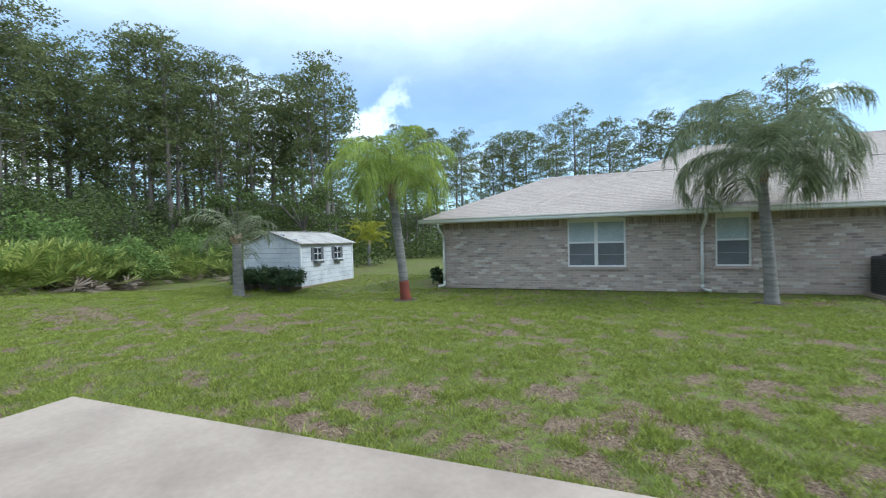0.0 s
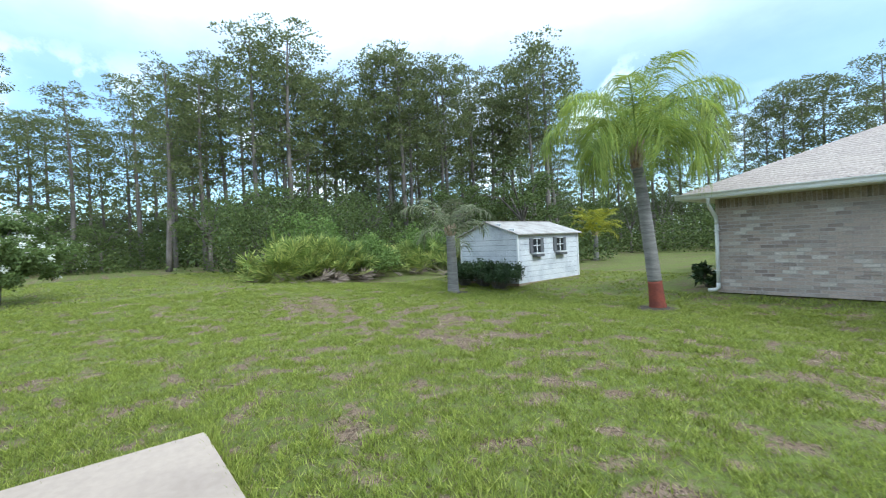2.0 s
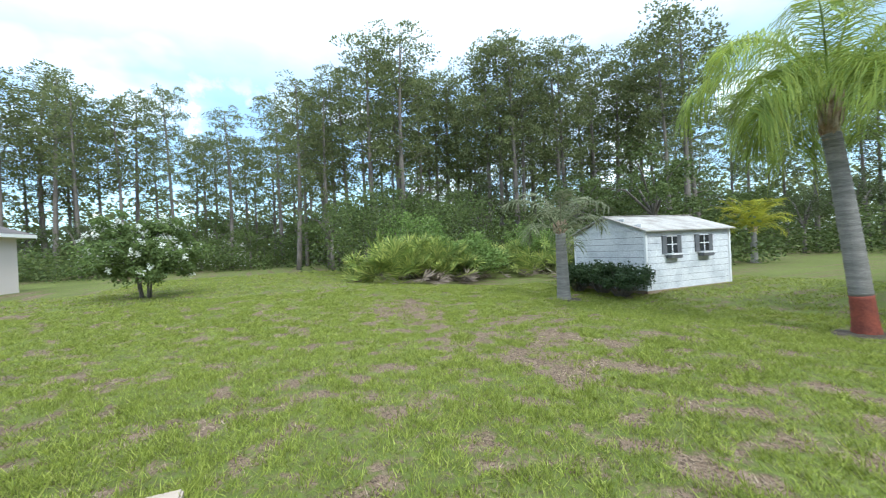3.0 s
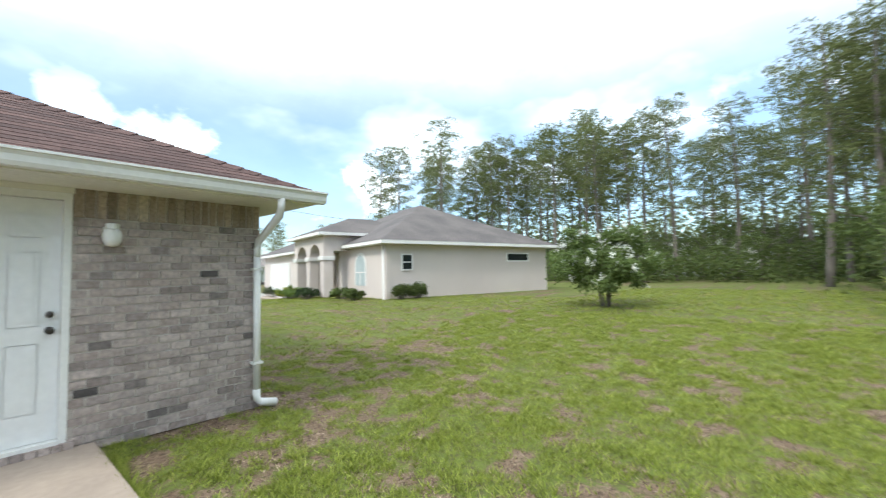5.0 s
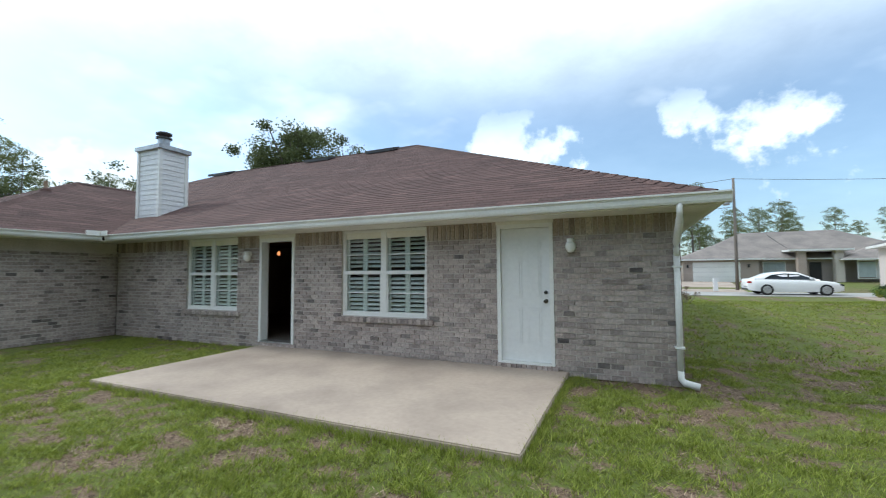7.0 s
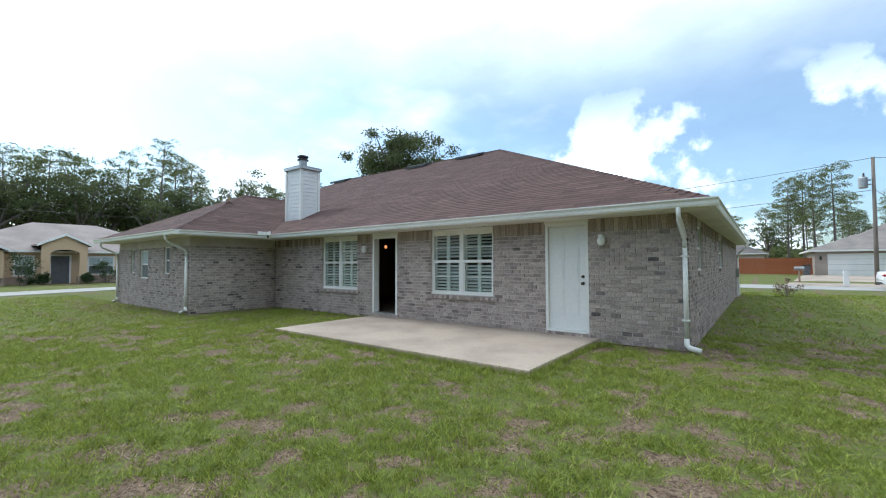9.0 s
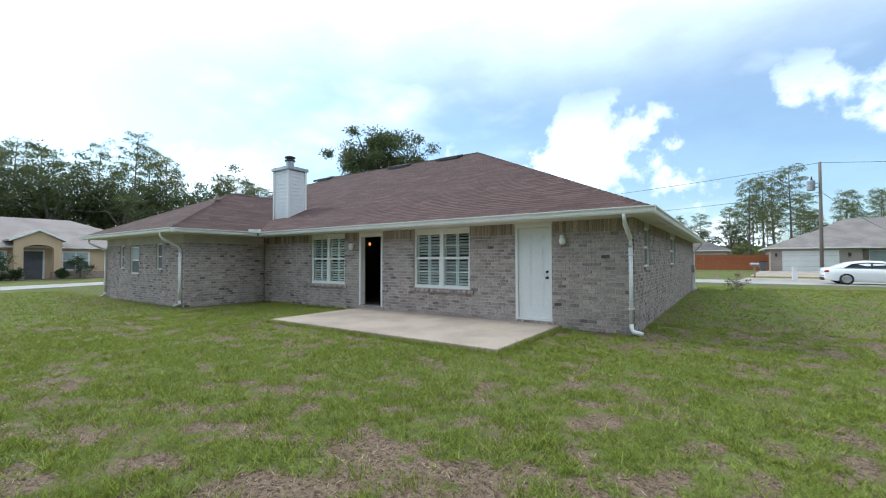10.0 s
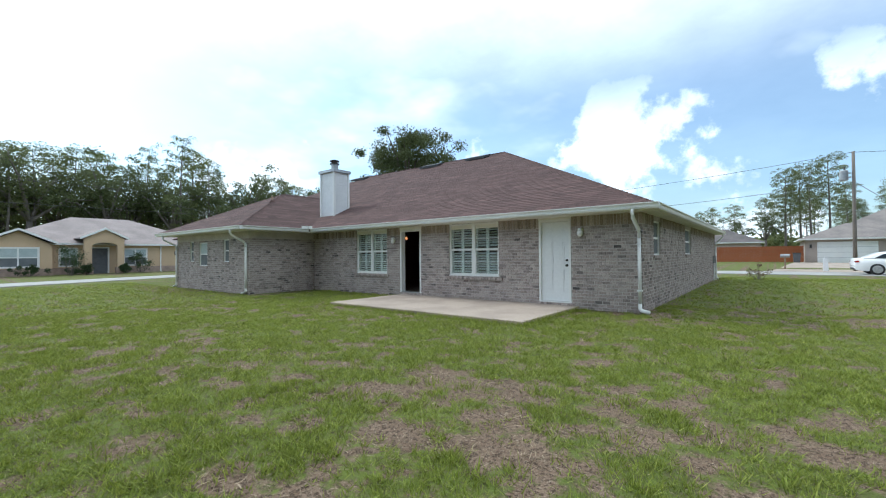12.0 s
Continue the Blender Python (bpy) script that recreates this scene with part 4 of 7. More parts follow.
# open back door, leaf swung into the dark room
d2 = thing("door_2", (-6.60, 0, 0.13), "open white back door, dark room behind it", "door", kind="structure")
part("door_frame", boxes(((0, -0.012, 0), (0.06, 0.16, 2.07)), ((0.86, -0.012, 0), (0.92, 0.16, 2.07)), ((0.06, -0.012, 2.00), (0.86, 0.16, 2.07))), M_WHITE, d2)
part("header", boxes(((-0.012, -0.014, 2.071), (0.932, 0.06, SOF - 0.131))), M_SOFFIT, d2)
part("threshold", boxes(((0.06, -0.03, 0), (0.86, 0.20, 0.03))), M_METAL, d2)
lf = panel_leaf(0.79, 1.965, d2)
lf.matrix_basis = pose(0.855, 0.20, 0.032, 0, 0, 84)
bm = bmesh.new()
tube(bm, [(0.73, -0.06, 0.90), (0.73, -0.03, 0.90), (0.73, 0.0, 0.90)], [0.028, 0.02, 0.03], 12)
part("door_knob", bm, M_BRONZE, lf, "dark bronze knob")

pen = thing("pendant_lamp", (-9.15, 3.0, 2.44), "small glowing pendant lamp inside the dark room", "lamp")
bm = bmesh.new()
tube(bm, [(0, 0, 0), (0, 0, -0.30)], 0.008, 6)
part("cord", bm, M_BLACK, pen)
bm = bmesh.new()
lathe(bm, [(0.02, -0.42), (0.04, -0.40), (0.05, -0.36), (0.035, -0.31), (0.02, -0.30)], (0, 0, 0), 12)
part("shade", bm, m_bulb, pen, "glowing amber glass shade")

# meter pipes and hose bib at the far end of the east wall
ob = thing("utility_pipes", (X0, 14.2, 0), "white conduit and meter box on the brick wall", "pipes")
bm = bmesh.new()
tube(bm, [(0.04, 0, 0.0), (0.04, 0, 1.0)], 0.03, 8)
part("conduit", bm, M_WHITE, ob)
part("meter_box", boxes(((0.0, -0.12, 0.85), (0.13, 0.12, 1.2))), M_METAL, ob)
bm = bmesh.new()
tube(bm, [(0.09, 0.35, 0.0), (0.09, 0.35, 0.5), (0.09, 0.20, 0.55), (0.05, 0.20, 0.4)], 0.03, 8)
part("trap", bm, M_WHITE, ob)

# ---------------------------------------------------------------- the brick neighbour to the south
SN, EN = SOF - 0.12, EZ - 0.12      # its soffit and eave heights
NY, NX = -13.40, -0.88
nwalls = [(4.04, 5.66, 0.70, SN), (7.90, 8.72, 0.72, SN)]
wall_n = brick_wall("wall_neighbour", (NX, NY, 0), (-1, 0, 0), (0, 1, 0), 17.0, SN, nwalls, M_BRICK_N, M_SOLDIER, "mixed brown brick wall of the house next door", singles=(0.0, 2.6, 2.0), piece=0.24)
for nm, a, b in (("wall_neighbour_east", (NX - T, NY - 14, 0), (NX, NY - T, SN)), ("wall_neighbour_back", (NX - 17, NY - 14, 0), (NX - T, NY - 13.8, SN)), ("wall_neighbour_west", (NX - 17, NY - 13.8, 0), (NX - 16.8, NY - T, SN))):
    tagged(part(nm, boxes((a, b)), M_BRICK_N), "brown brick wall of the house next door", "wall", kind="structure")
bl, deck = [], bmesh.new()
ex1, ey1, ex0, ey0 = NX + 0.5, NY + 0.5, NX - 17.5, NY - 14.5
nh_ = 3.65
np_ = 0.43
n1 = (ex1 - nh_, ey1 - nh_, EN + nh_ * np_)
n1b = (ex1 - nh_, ey0 + nh_, EN + nh_ * np_)
hi_ = 6.4
q1 = (ex1 - 9.2, ey1 - hi_, EN + hi_ * np_)
q2 = (ex0 + 3.0, ey1 - hi_, EN + hi_ * np_)
# low hip at the east end, then the taller main roof rising behind it
s1 = (ex1 - 6.45, ey1 - nh_, EN + nh_ * np_)
lo_ = (ex0 + 3.0 * nh_ / hi_, ey1 - nh_, EN + nh_ * np_)
roof_slope(bl, deck, (ex0, ey1, EN), (ex1, ey1, EN), lo_, n1, seed=11)
roof_slope(bl, deck, lo_, s1, q2, q1, seed=12)
roof_slope(bl, deck, (ex1, ey1, EN), (ex1, ey0, EN), n1, n1b, seed=13)
bm_add(deck, [n1, s1, (s1[0], n1b[1], s1[2]), n1b])
bm_add(deck, [(ex1 - 2.8, ey1, EN), (ex1 - 2.8, ey1 - 2 * hi_, EN), q1])
bm_add(deck, [(ex0, ey1, EN), q2, (ex0, ey0, EN)]), bm_add(deck, [q1, q2, (ex0, ey0, EN), (ex1 - 2.8, ey0, EN)])
roof_n = part("roof_neighbour", deck, M_DECK_N)
tagged(roof_n, "tan-grey shingled hip roof of the house next door", "roof", kind="structure")
slabs("shingles", bl, M_SHINGLE_N, roof_n)["kind"] = "stuff"
caps(roof_n, (ex1, ey1, EN), n1, M_SHINGLE_N), caps(roof_n, n1, s1, M_SHINGLE_N), caps(roof_n, (ex1 - 2.8, ey1, EN), q1, M_SHINGLE_N), caps(roof_n, q1, q2, M_SHINGLE_N)
tagged(part("soffit_neighbour", boxes(((ex0, NY - 0.03, SN), (ex1, ey1, SN + 0.03)), ((NX - 0.03, ey0, SN), (ex1, NY - 0.03, SN + 0.03))), M_SOFFIT), "shaded soffit of the house next door", "soffit", kind="structure")
g_n = thing("gutter", (0, 0, 0), "white metal gutter of the house next door", "gutter")
gutter_run("gutter_run", (ex0, ey1, zg - 0.12), (ex1 + 0.135, ey1, zg - 0.12), (0, 1, 0), "", g_n)
gutter_run("gutter_run", (ex1, ey0, zg - 0.12), (ex1, ey1, zg - 0.12), (1, 0, 0), "", g_n)
downspout((NX - 0.04, NY, 0), (0, 1, 0), (1, 0, 0), SN + 0.02, "white metal downspout at the neighbour's corner", 0.55, 1)
downspout((-8.45, NY, 0), (0, 1, 0), (-1, 0, 0), SN + 0.02, "white metal downspout beside the neighbour's window", 0.55, 1)


def blind_window(name, x1, z0, w, lights, label):
    """A neighbour's window: blinds above, a screened sash below. Seen from the north."""
    h = SN - z0
    o = thing(name, (x1, NY, z0), label, "window", kind="structure", turn=180)
    part("window_frame", frame_box(w, h - 0.001, 0.045, 0.03, 0.11), M_WHITE, o)
    n = len(lights)
    for i, (a, b) in enumerate(lights):
        part("meeting_rail", boxes(((a, 0.035, h * 0.50 - 0.025), (b, 0.09, h * 0.50 + 0.025))), M_WHITE, o)
        part("screen", boxes(((a, 0.06, 0.045), (b, 0.066, h * 0.50 - 0.025))), M_SCREEN, o)
        part("blind", boxes(((a, 0.085, h * 0.50 + 0.025), (b, 0.09, h - 0.12))), M_BLIND, o)
        part("head_panel", boxes(((a, 0.05, h - 0.12), (b, 0.10, h - 0.046))), M_SOFFIT, o)
        part("glazing_bar", boxes(((a, 0.05, h * 0.25 - 0.006), (b, 0.059, h * 0.25 + 0.006))), M_METAL, o)
    if n > 1:
        part("mullion", boxes(((w / 2 - 0.05, 0.028, 0.045), (w / 2 + 0.05, 0.112, h - 0.046))), M_WHITE, o)
    part("window_sill", boxes(((-0.06, -0.05, -0.08), (w + 0.06, 0.10, -0.004))), M_BRICK_N, o)


blind_window("window_8", NX - 4.04, 0.70, 1.62, [(0.045, 0.76), (0.86, 1.575)], "white twin window with pale blinds and grey screens")
blind_window("window_9", NX - 7.90, 0.72, 0.82, [(0.045, 0.775)], "white single window with a pale blind and grey screen")

ac = thing("air_conditioner", (-12.35, NY + 0.55, 0), "dark grey louvred air-conditioning unit by the brick wall", "air conditioner")
part("pad", boxes(((-0.5, -0.45, 0), (0.5, 0.45, 0.08))), M_CONC, ac)
part("cabinet", boxes(((-0.40, -0.38, 0.08), (0.40, 0.38, 0.98))), M_SLATE, ac, bevel=0.02)
for k in range(14):
    part("louvre", boxes(((-0.36, 0.381, 0.16 + k * 0.055), (0.36, 0.40, 0.185 + k * 0.055)), ((0.401, -0.34, 0.16 + k * 0.055), (0.415, 0.34, 0.185 + k * 0.055))), M_BLACK, ac)
bm = bmesh.new()
lathe(bm, [(0.34, 0.98), (0.34, 1.02), (0.28, 1.03)], (0, 0, 0), 20)
part("fan_grille", bm, M_BLACK, ac)

# ---------------------------------------------------------------- garden shed
sx, sy0, sy1, sw_, sh_ = 4.31, -15.88, -12.52, 2.62, 1.60
shed = thing("garden_shed", (sx, sy0, 0.0), "white lap-sided garden shed with two shuttered windows", "shed")
L_ = sy1 - sy0
# dark body behind the boards: shadow in the gaps, put in as colour
part("body", boxes(((0.02, 0.02, 0), (sw_ - 0.02, L_ - 0.02, sh_))), M_SLATE, shed)
part("skid", boxes(((0.0, 0.0, -0.05), (sw_, L_, 0.03))), M_BOOT, shed)
bm = bmesh.new()
prism(bm, [(0.02, L_ - 0.02, sh_), (sw_ - 0.02, L_ - 0.02, sh_), (sw_ / 2, L_ - 0.02, sh_ + 0.42)], (0, -L_ + 0.04, 0))
part("gable", bm, M_SHED, shed)
for i in range(9):
    z, h = 0.03 + i * 0.176, 0.166
    part("board", boxes(((0.0 + 0.002 * (i % 2), 0.03, z), (0.02, L_ - 0.03, min(z + h, sh_)))), M_SHED, shed)
    part("board", boxes(((0.03, L_ - 0.02, z), (sw_ - 0.03, L_ - 0.002 * (i % 2), min(z + h, sh_)))), M_SHED, shed)
for z, in_ in ((sh_ + 0.02, 0.12), (sh_ + 0.20, 0.68)):
    part("board", boxes(((in_, L_ - 0.02, z), (sw_ - in_, L_, z + 0.16))), M_SHED, shed)
for x, y in ((0, 0), (0, L_), (sw_, L_)):
    part("corner_board", boxes(((x - 0.03, y - 0.03, 0.03), (x + 0.03, y + 0.03, sh_))), M_VINYL, shed)
for side in (0, 1):
    for k in range(5):
        y0, y1 = -0.12 + k * (L_ + 0.24) / 5, -0.12 + (k + 1) * (L_ + 0.24) / 5 - 0.006
        bm = bmesh.new()
        xo = -0.14 if side == 0 else sw_ + 0.14
        zo = sh_ - 0.03
        prism(bm, [(xo, y0, zo), (sw_ / 2, y0, sh_ + 0.45), (sw_ / 2, y0, sh_ + 0.475), (xo, y0, zo + 0.03)], (0, y1 - y0, 0))
        part("roof_sheet", bm, M_SHED_ROOF, shed)
part("ridge_cap", boxes(((sw_ / 2 - 0.08, -0.12, sh_ + 0.468), (sw_ / 2 + 0.08, L_ + 0.12, sh_ + 0.49))), M_SHED_ROOF, shed)
for yc in (L_ - 0.95, L_ - 2.24):
    wn_ = part("window", boxes(((-0.03, yc - 0.19, 0.98), (0.0, yc + 0.19, 1.44))), M_DARKGLASS, shed, "small dark window with white bars")
    for a, b in (((-0.04, yc - 0.012, 0.98), (-0.031, yc + 0.012, 1.44)), ((-0.04, yc - 0.19, 1.20), (-0.031, yc + 0.19, 1.222)), ((-0.04, yc - 0.19, 1.42), (-0.031, yc + 0.19, 1.44))):
        part("bar", boxes((a, b)), M_VINYL, wn_)
    for s in (-1, 1):
        part("shutter", boxes(((-0.035, yc + s * 0.20, 0.97), (-0.004, yc + s * 0.36, 1.45))), M_SLATE, shed, "grey painted shutter")
    part("flower_box", boxes(((-0.17, yc - 0.22, 0.84), (-0.004, yc + 0.22, 0.93))), M_SLATE, shed, "grey window box", bevel=0.01)
    part("box_rim", boxes(((-0.19, yc - 0.25, 0.93), (-0.004, yc + 0.25, 0.965))), M_VINYL, shed)

# ---------------------------------------------------------------- stucco house to the north-east
WT = -13.0
WH = (10.0, 8.2, 0.36)
wh = thing("stucco_house", WH, "pale pinkish stucco house with a grey-brown hip roof and arched porch", "house", turn=WT)
# x runs along the long side wall, y along the street front towards the garage


EH = 2.30
for a, b in (((0, 0, -0.5), (9.9, 5.0, EH)), ((1.6, 5.0, -0.5), (9.9, 9.6, EH)), ((-0.6, 9.6, -0.5), (10.4, 18.0, EH))):
    part("wall", boxes((a, b)), M_STUCCO, wh)


def hip(x0, x1, y0, y1, z, p, o=0.45, t=0.14):
    """A plain hip roof over a rectangle, with its fascia."""
    x0, x1, y0, y1 = x0 - o, x1 + o, y0 - o, y1 + o
    h = min(x1 - x0, y1 - y0) / 2
    if x1 - x0 > y1 - y0:
        a, b = (x0 + h, (y0 + y1) / 2, z + h * p), (x1 - h, (y0 + y1) / 2, z + h * p)
        fs = [[(x0, y0, z), (x1, y0, z), b, a], [(x1, y1, z), (x0, y1, z), a, b], [(x0, y1, z), (x0, y0, z), a], [(x1, y0, z), (x1, y1, z), b]]
    else:
        a, b = ((x0 + x1) / 2, y0 + h, z + h * p), ((x0 + x1) / 2, y1 - h, z + h * p)
        fs = [[(x0, y1, z), (x0, y0, z), a, b], [(x1, y0, z), (x1, y1, z), b, a], [(x0, y0, z), (x1, y0, z), a], [(x1, y1, z), (x0, y1, z), b]]
    bm = bmesh.new()
    for f in fs:
        bm_add(bm, f)
    return bm, boxes(((x0, y0, z - t), (x1, y1, z - 0.004)))


for args in ((0, 9.9, 0, 12.0, EH + 0.14, 0.47), (1.2, 10.4, 3.0, 14.0, EH + 0.55, 0.42), (-0.6, 8.4, 9.6, 18.0, EH + 0.14, 0.47)):
    r_, f_ = hip(*args)
    part("roof", r_, M_ROOF_GREY, wh, "grey-brown shingled hip roof")
    part("fascia", f_, M_STUCCO_W, wh, "white fascia and soffit")
for a, b in ((0.75, 1.2), (6.9, 8.4)):
    z0, z1 = (1.25, 1.85) if a < 3 else (1.62, 1.95)
    o = part("window", boxes(((a, -0.03, z0), (b, 0.0, z1))), M_DARKGLASS, wh, "dark window pane in a white surround")
    part("window_frame", boxes(((a - 0.06, -0.05, z0 - 0.06), (a, -0.002, z1 + 0.06)), ((b, -0.05, z0 - 0.06), (b + 0.06, -0.002, z1 + 0.06)), ((a, -0.05, z0 - 0.06), (b, -0.002, z0)), ((a, -0.05, z1), (b, -0.002, z1 + 0.06))), M_STUCCO_W, o)
    if a < 3:
        part("sash_bar", boxes(((a, -0.045, (z0 + z1) / 2 - 0.02), (b, -0.031, (z0 + z1) / 2 + 0.02))), M_STUCCO_W, o)


def arch(y0, y1, z0, spring, x, depth, extra=0.0, seg=10):
    """Outline of an arched opening, as a filled prism across x."""
    r = (y1 - y0) / 2
    pts = [(x, y0 - extra, z0), (x, y1 + extra, z0)] + [(x, (y0 + y1) / 2 + (r + extra) * math.cos(math.pi * k / seg), spring + (r + extra) * math.sin(math.pi * k / seg)) for k in range(seg + 1)]
    bm = bmesh.new()
    prism(bm, pts, (depth, 0, 0))
    return bm


o = part("window", arch(2.0, 2.95, 0.55, 1.45, -0.03, 0.03), M_BLIND, wh, "arched window with white trim")
part("window_frame", arch(2.0, 2.95, 0.55, 1.45, -0.02, 0.018, 0.13), M_STUCCO_W, o)
part("sash_bar", boxes(((-0.05, 2.0, 1.12), (-0.031, 2.95, 1.18)), ((-0.05, 2.44, 0.55), (-0.031, 2.50, 1.12))), M_STUCCO_W, o)
part("corner_pier", boxes(((-0.04, -0.04, -0.5), (0.16, 0.16, EH))), M_STUCCO, wh)
# porch with two arches on columns and a raised pediment
for y in (3.9, 5.9, 7.9):
    part("column", boxes(((-1.3, y - 0.24, -0.5), (-0.82, y + 0.24, 1.75))), M_STUCCO, wh, bevel=0.02)
    part("capital", boxes(((-1.37, y - 0.31, 1.75), (-0.75, y + 0.31, 1.95))), M_STUCCO_W, wh, bevel=0.02)
for y in (3.9, 5.9):
    bm = bmesh.new()
    pts = [(-1.3, y + 0.24, 1.95), (-1.3, y + 0.24, 2.95), (-1.3, y + 1.76, 2.95), (-1.3, y + 1.76, 1.95)]
    pts += [(-1.3, y + 1.0 + 0.76 * math.cos(math.pi * k / 10), 1.95 + 0.6 * math.sin(math.pi * k / 10)) for k in range(1, 10)]
    prism(bm, pts, (0.48, 0, 0))
    part("arch", bm, M_STUCCO, wh)
for a, b in (((-1.3, 3.66, 1.95), (-0.82, 4.14, 2.95)), ((-1.3, 5.66, 1.95), (-0.82, 6.14, 2.95)), ((-1.3, 7.66, 1.95), (-0.82, 8.14, 2.95)), ((-0.82, 3.66, 2.2), (2.0, 3.9, 2.95)), ((-0.82, 7.9, 2.2), (2.0, 8.14, 2.95))):
    part("entablature", boxes((a, b)), M_STUCCO, wh)
r_, f_ = hip(-1.3, 4.5, 3.66, 8.14, 3.05, 0.40, 0.35)
part("roof", r_, M_ROOF_GREY, wh), part("fascia", f_, M_STUCCO_W, wh)
o = part("door", boxes(((1.56, 5.4, -0.3), (1.598, 6.3, 1.9))), M_STUCCO_W, wh, "white front door")
o = part("window", boxes(((1.56, 6.6, 0.3), (1.598, 7.2, 1.8))), M_DARKGLASS, wh)
part("garage_door", boxes(((-0.66, 11.4, -0.4), (-0.602, 16.0, 1.85))), M_STUCCO_W, wh, "white garage door")
bm = bmesh.new()
tube(bm, [(-0.10, 0.10, EH), (-0.10, 0.10, -0.2), (-0.05, -0.4, -0.28)], 0.05, 8)
part("downspout", bm, M_STUCCO_W, wh, smooth=True)

# ---------------------------------------------------------------- house with the garage, across the street
gz = landz(8, 48)
gh = thing("garage_house", (5.9, 47.5, gz), "brick house with a taupe roof and a wide white garage door", "house")
for a, b in (((0, 0, -0.5), (7.0, 9, 2.35)), ((7.0, 2.6, -0.5), (22, 11, 2.35))):
    part("wall", boxes((a, b)), M_BRICK_N, gh, "brown brick wall")
for args in ((0, 7.0, 0, 12, 2.5, 0.42, 0.5), (1.2, 22, 2.2, 14, 2.5, 0.52, 0.5), (14.4, 19.6, 0.6, 8, 2.35, 0.4, 0.5)):
    r_, f_ = hip(*args)
    part("roof", r_, M_ROOF_TAUPE, gh, "taupe shingled hip roof")
    part("fascia", f_, M_WHITE, gh)
gd = part("garage_door", boxes(((0.95, -0.03, 0.0), (5.35, -0.002, 2.15))), M_WHITE, gh, "white sectional garage door")
for k in range(1, 4):
    part("joint", boxes(((0.95, -0.034, k * 0.54 - 0.012), (5.35, -0.0305, k * 0.54 + 0.012))), M_METAL, gd)
for k in range(7):
    part("raised_panel", boxes(((1.05 + k * 0.61, -0.038, 1.68), (1.53 + k * 0.61, -0.0305, 2.06))), M_WHITE, gd)
for x in (10.6, 13.6):
    part("porch_pier", boxes(((x, 1.0, 0), (x + 0.7, 1.7, 3.2))), M_BRICK_N, gh, "brick porch pier")
part("porch_roof", boxes(((9.8, 0.6, 3.2), (15.0, 3.0, 3.38))), M_WHITE, gh)
for a, b in ((8.0, 9.9), (15.3, 16.6), (16.8, 18.1), (18.3, 19.6)):
    o = part("window", boxes(((a, 2.56, 0.4), (b, 2.598, 2.1)) if a < 12 else ((a, 0.9, 0.5), (b, 1.0, 2.0))), M_BLIND, gh, "pale blind behind a white window")
    y_ = 2.55 if a < 12 else 0.89
    part("window_frame", boxes(((a - 0.07, y_ - 0.03, 0.33), (a, y_ + 0.04, 2.17)), ((b, y_ - 0.03, 0.33), (b + 0.07, y_ + 0.04, 2.17)), ((a, y_ - 0.03, 2.1), (b, y_ + 0.04, 2.17)), ((a, y_ - 0.03, 0.33), (b, y_ + 0.04, 0.4))), M_WHITE, o)
for x in (0.45, 6.1):
    part("carriage_lamp", boxes(((x - 0.09, -0.14, 1.55), (x + 0.09, -0.002, 1.9))), M_BLACK, gh, "black carriage lamp")
part("entry_door", boxes(((12.0, 2.56, 0.0), (13.0, 2.598, 2.05))), M_BLACK, gh, "dark front door")

bin_ = thing("wheelie_bin", (5.2, 46.6, gz), "dark wheeled rubbish bin beside the garage", "bin")
bm = bmesh.new()
prism(bm, [(-0.25, -0.3, 0.06), (0.25, -0.3, 0.06), (0.32, -0.36, 1.0), (-0.32, -0.36, 1.0)], (0, 0.66, 0))
part("tub", bm, M_SLATE, bin_)
part("lid", boxes(((-0.35, -0.40, 1.0), (0.35, 0.34, 1.07))), M_BLACK, bin_, bevel=0.02)

# wooden fence, board by board
fence = thing("wooden_fence", (-12.0, 50.0, landz(-6, 50)), "red-stained vertical board privacy fence", "fence")
b0 = part("board", boxes(((0, 0, 0.04), (0.138, 0.02, 1.80))), M_FENCE, fence)
for k in range(1, 124):
    b = new("board", b0.data)
    b.parent, b.location = fence, (k * 0.145, 0.004 * (k % 2), 0.015 * math.sin(k * 1.7))
for k in range(8):
    part("post", boxes(((k * 2.4, 0.03, 0), (k * 2.4 + 0.09, 0.12, 1.78))), M_FENCE, fence)
for z in (0.4, 1.4):
    part("rail", boxes(((0, 0.021, z), (17.9, 0.03, z + 0.09))), M_FENCE, fence)

mb = thing("mailbox", (4.0, 34.0, landz(4.0, 34)), "mailbox on a dark post beside the driveway", "mailbox")
part("post", boxes(((-0.06, -0.06, 0), (0.06, 0.06, 1.0))), M_BOOT, mb)
bm = bmesh.new()
tube(bm, [(-0.30, 0, 1.12), (0.30, 0, 1.12)], 0.14, 12)
part("box", bm, M_METAL, mb, bevel=0.0)
part("tray", boxes(((-0.33, -0.15, 0.96), (0.33, 0.15, 1.0))), M_BOOT, mb)

# utility pole, its transformer and lines
pole = thing("utility_pole", (7.9, 32.3, landz(7.9, 32.3)), "weathered wooden utility pole with a grey transformer", "utility pole")
bm = bmesh.new()
tube(bm, [(0, 0, 0), (0.02, 0, 4.4), (0.03, 0, 8.75)], [0.125, 0.11, 0.09], 12)
part("post", bm, M_POLE, pole, smooth=True)
bm = bmesh.new()
lathe(bm, [(0.20, 6.65), (0.25, 6.70), (0.25, 7.35), (0.22, 7.42), (0.06, 7.44)], (-0.50, -0.05, 0), 16)
part("transformer", bm, M_METAL, pole, "grey can transformer")
bm = bmesh.new()
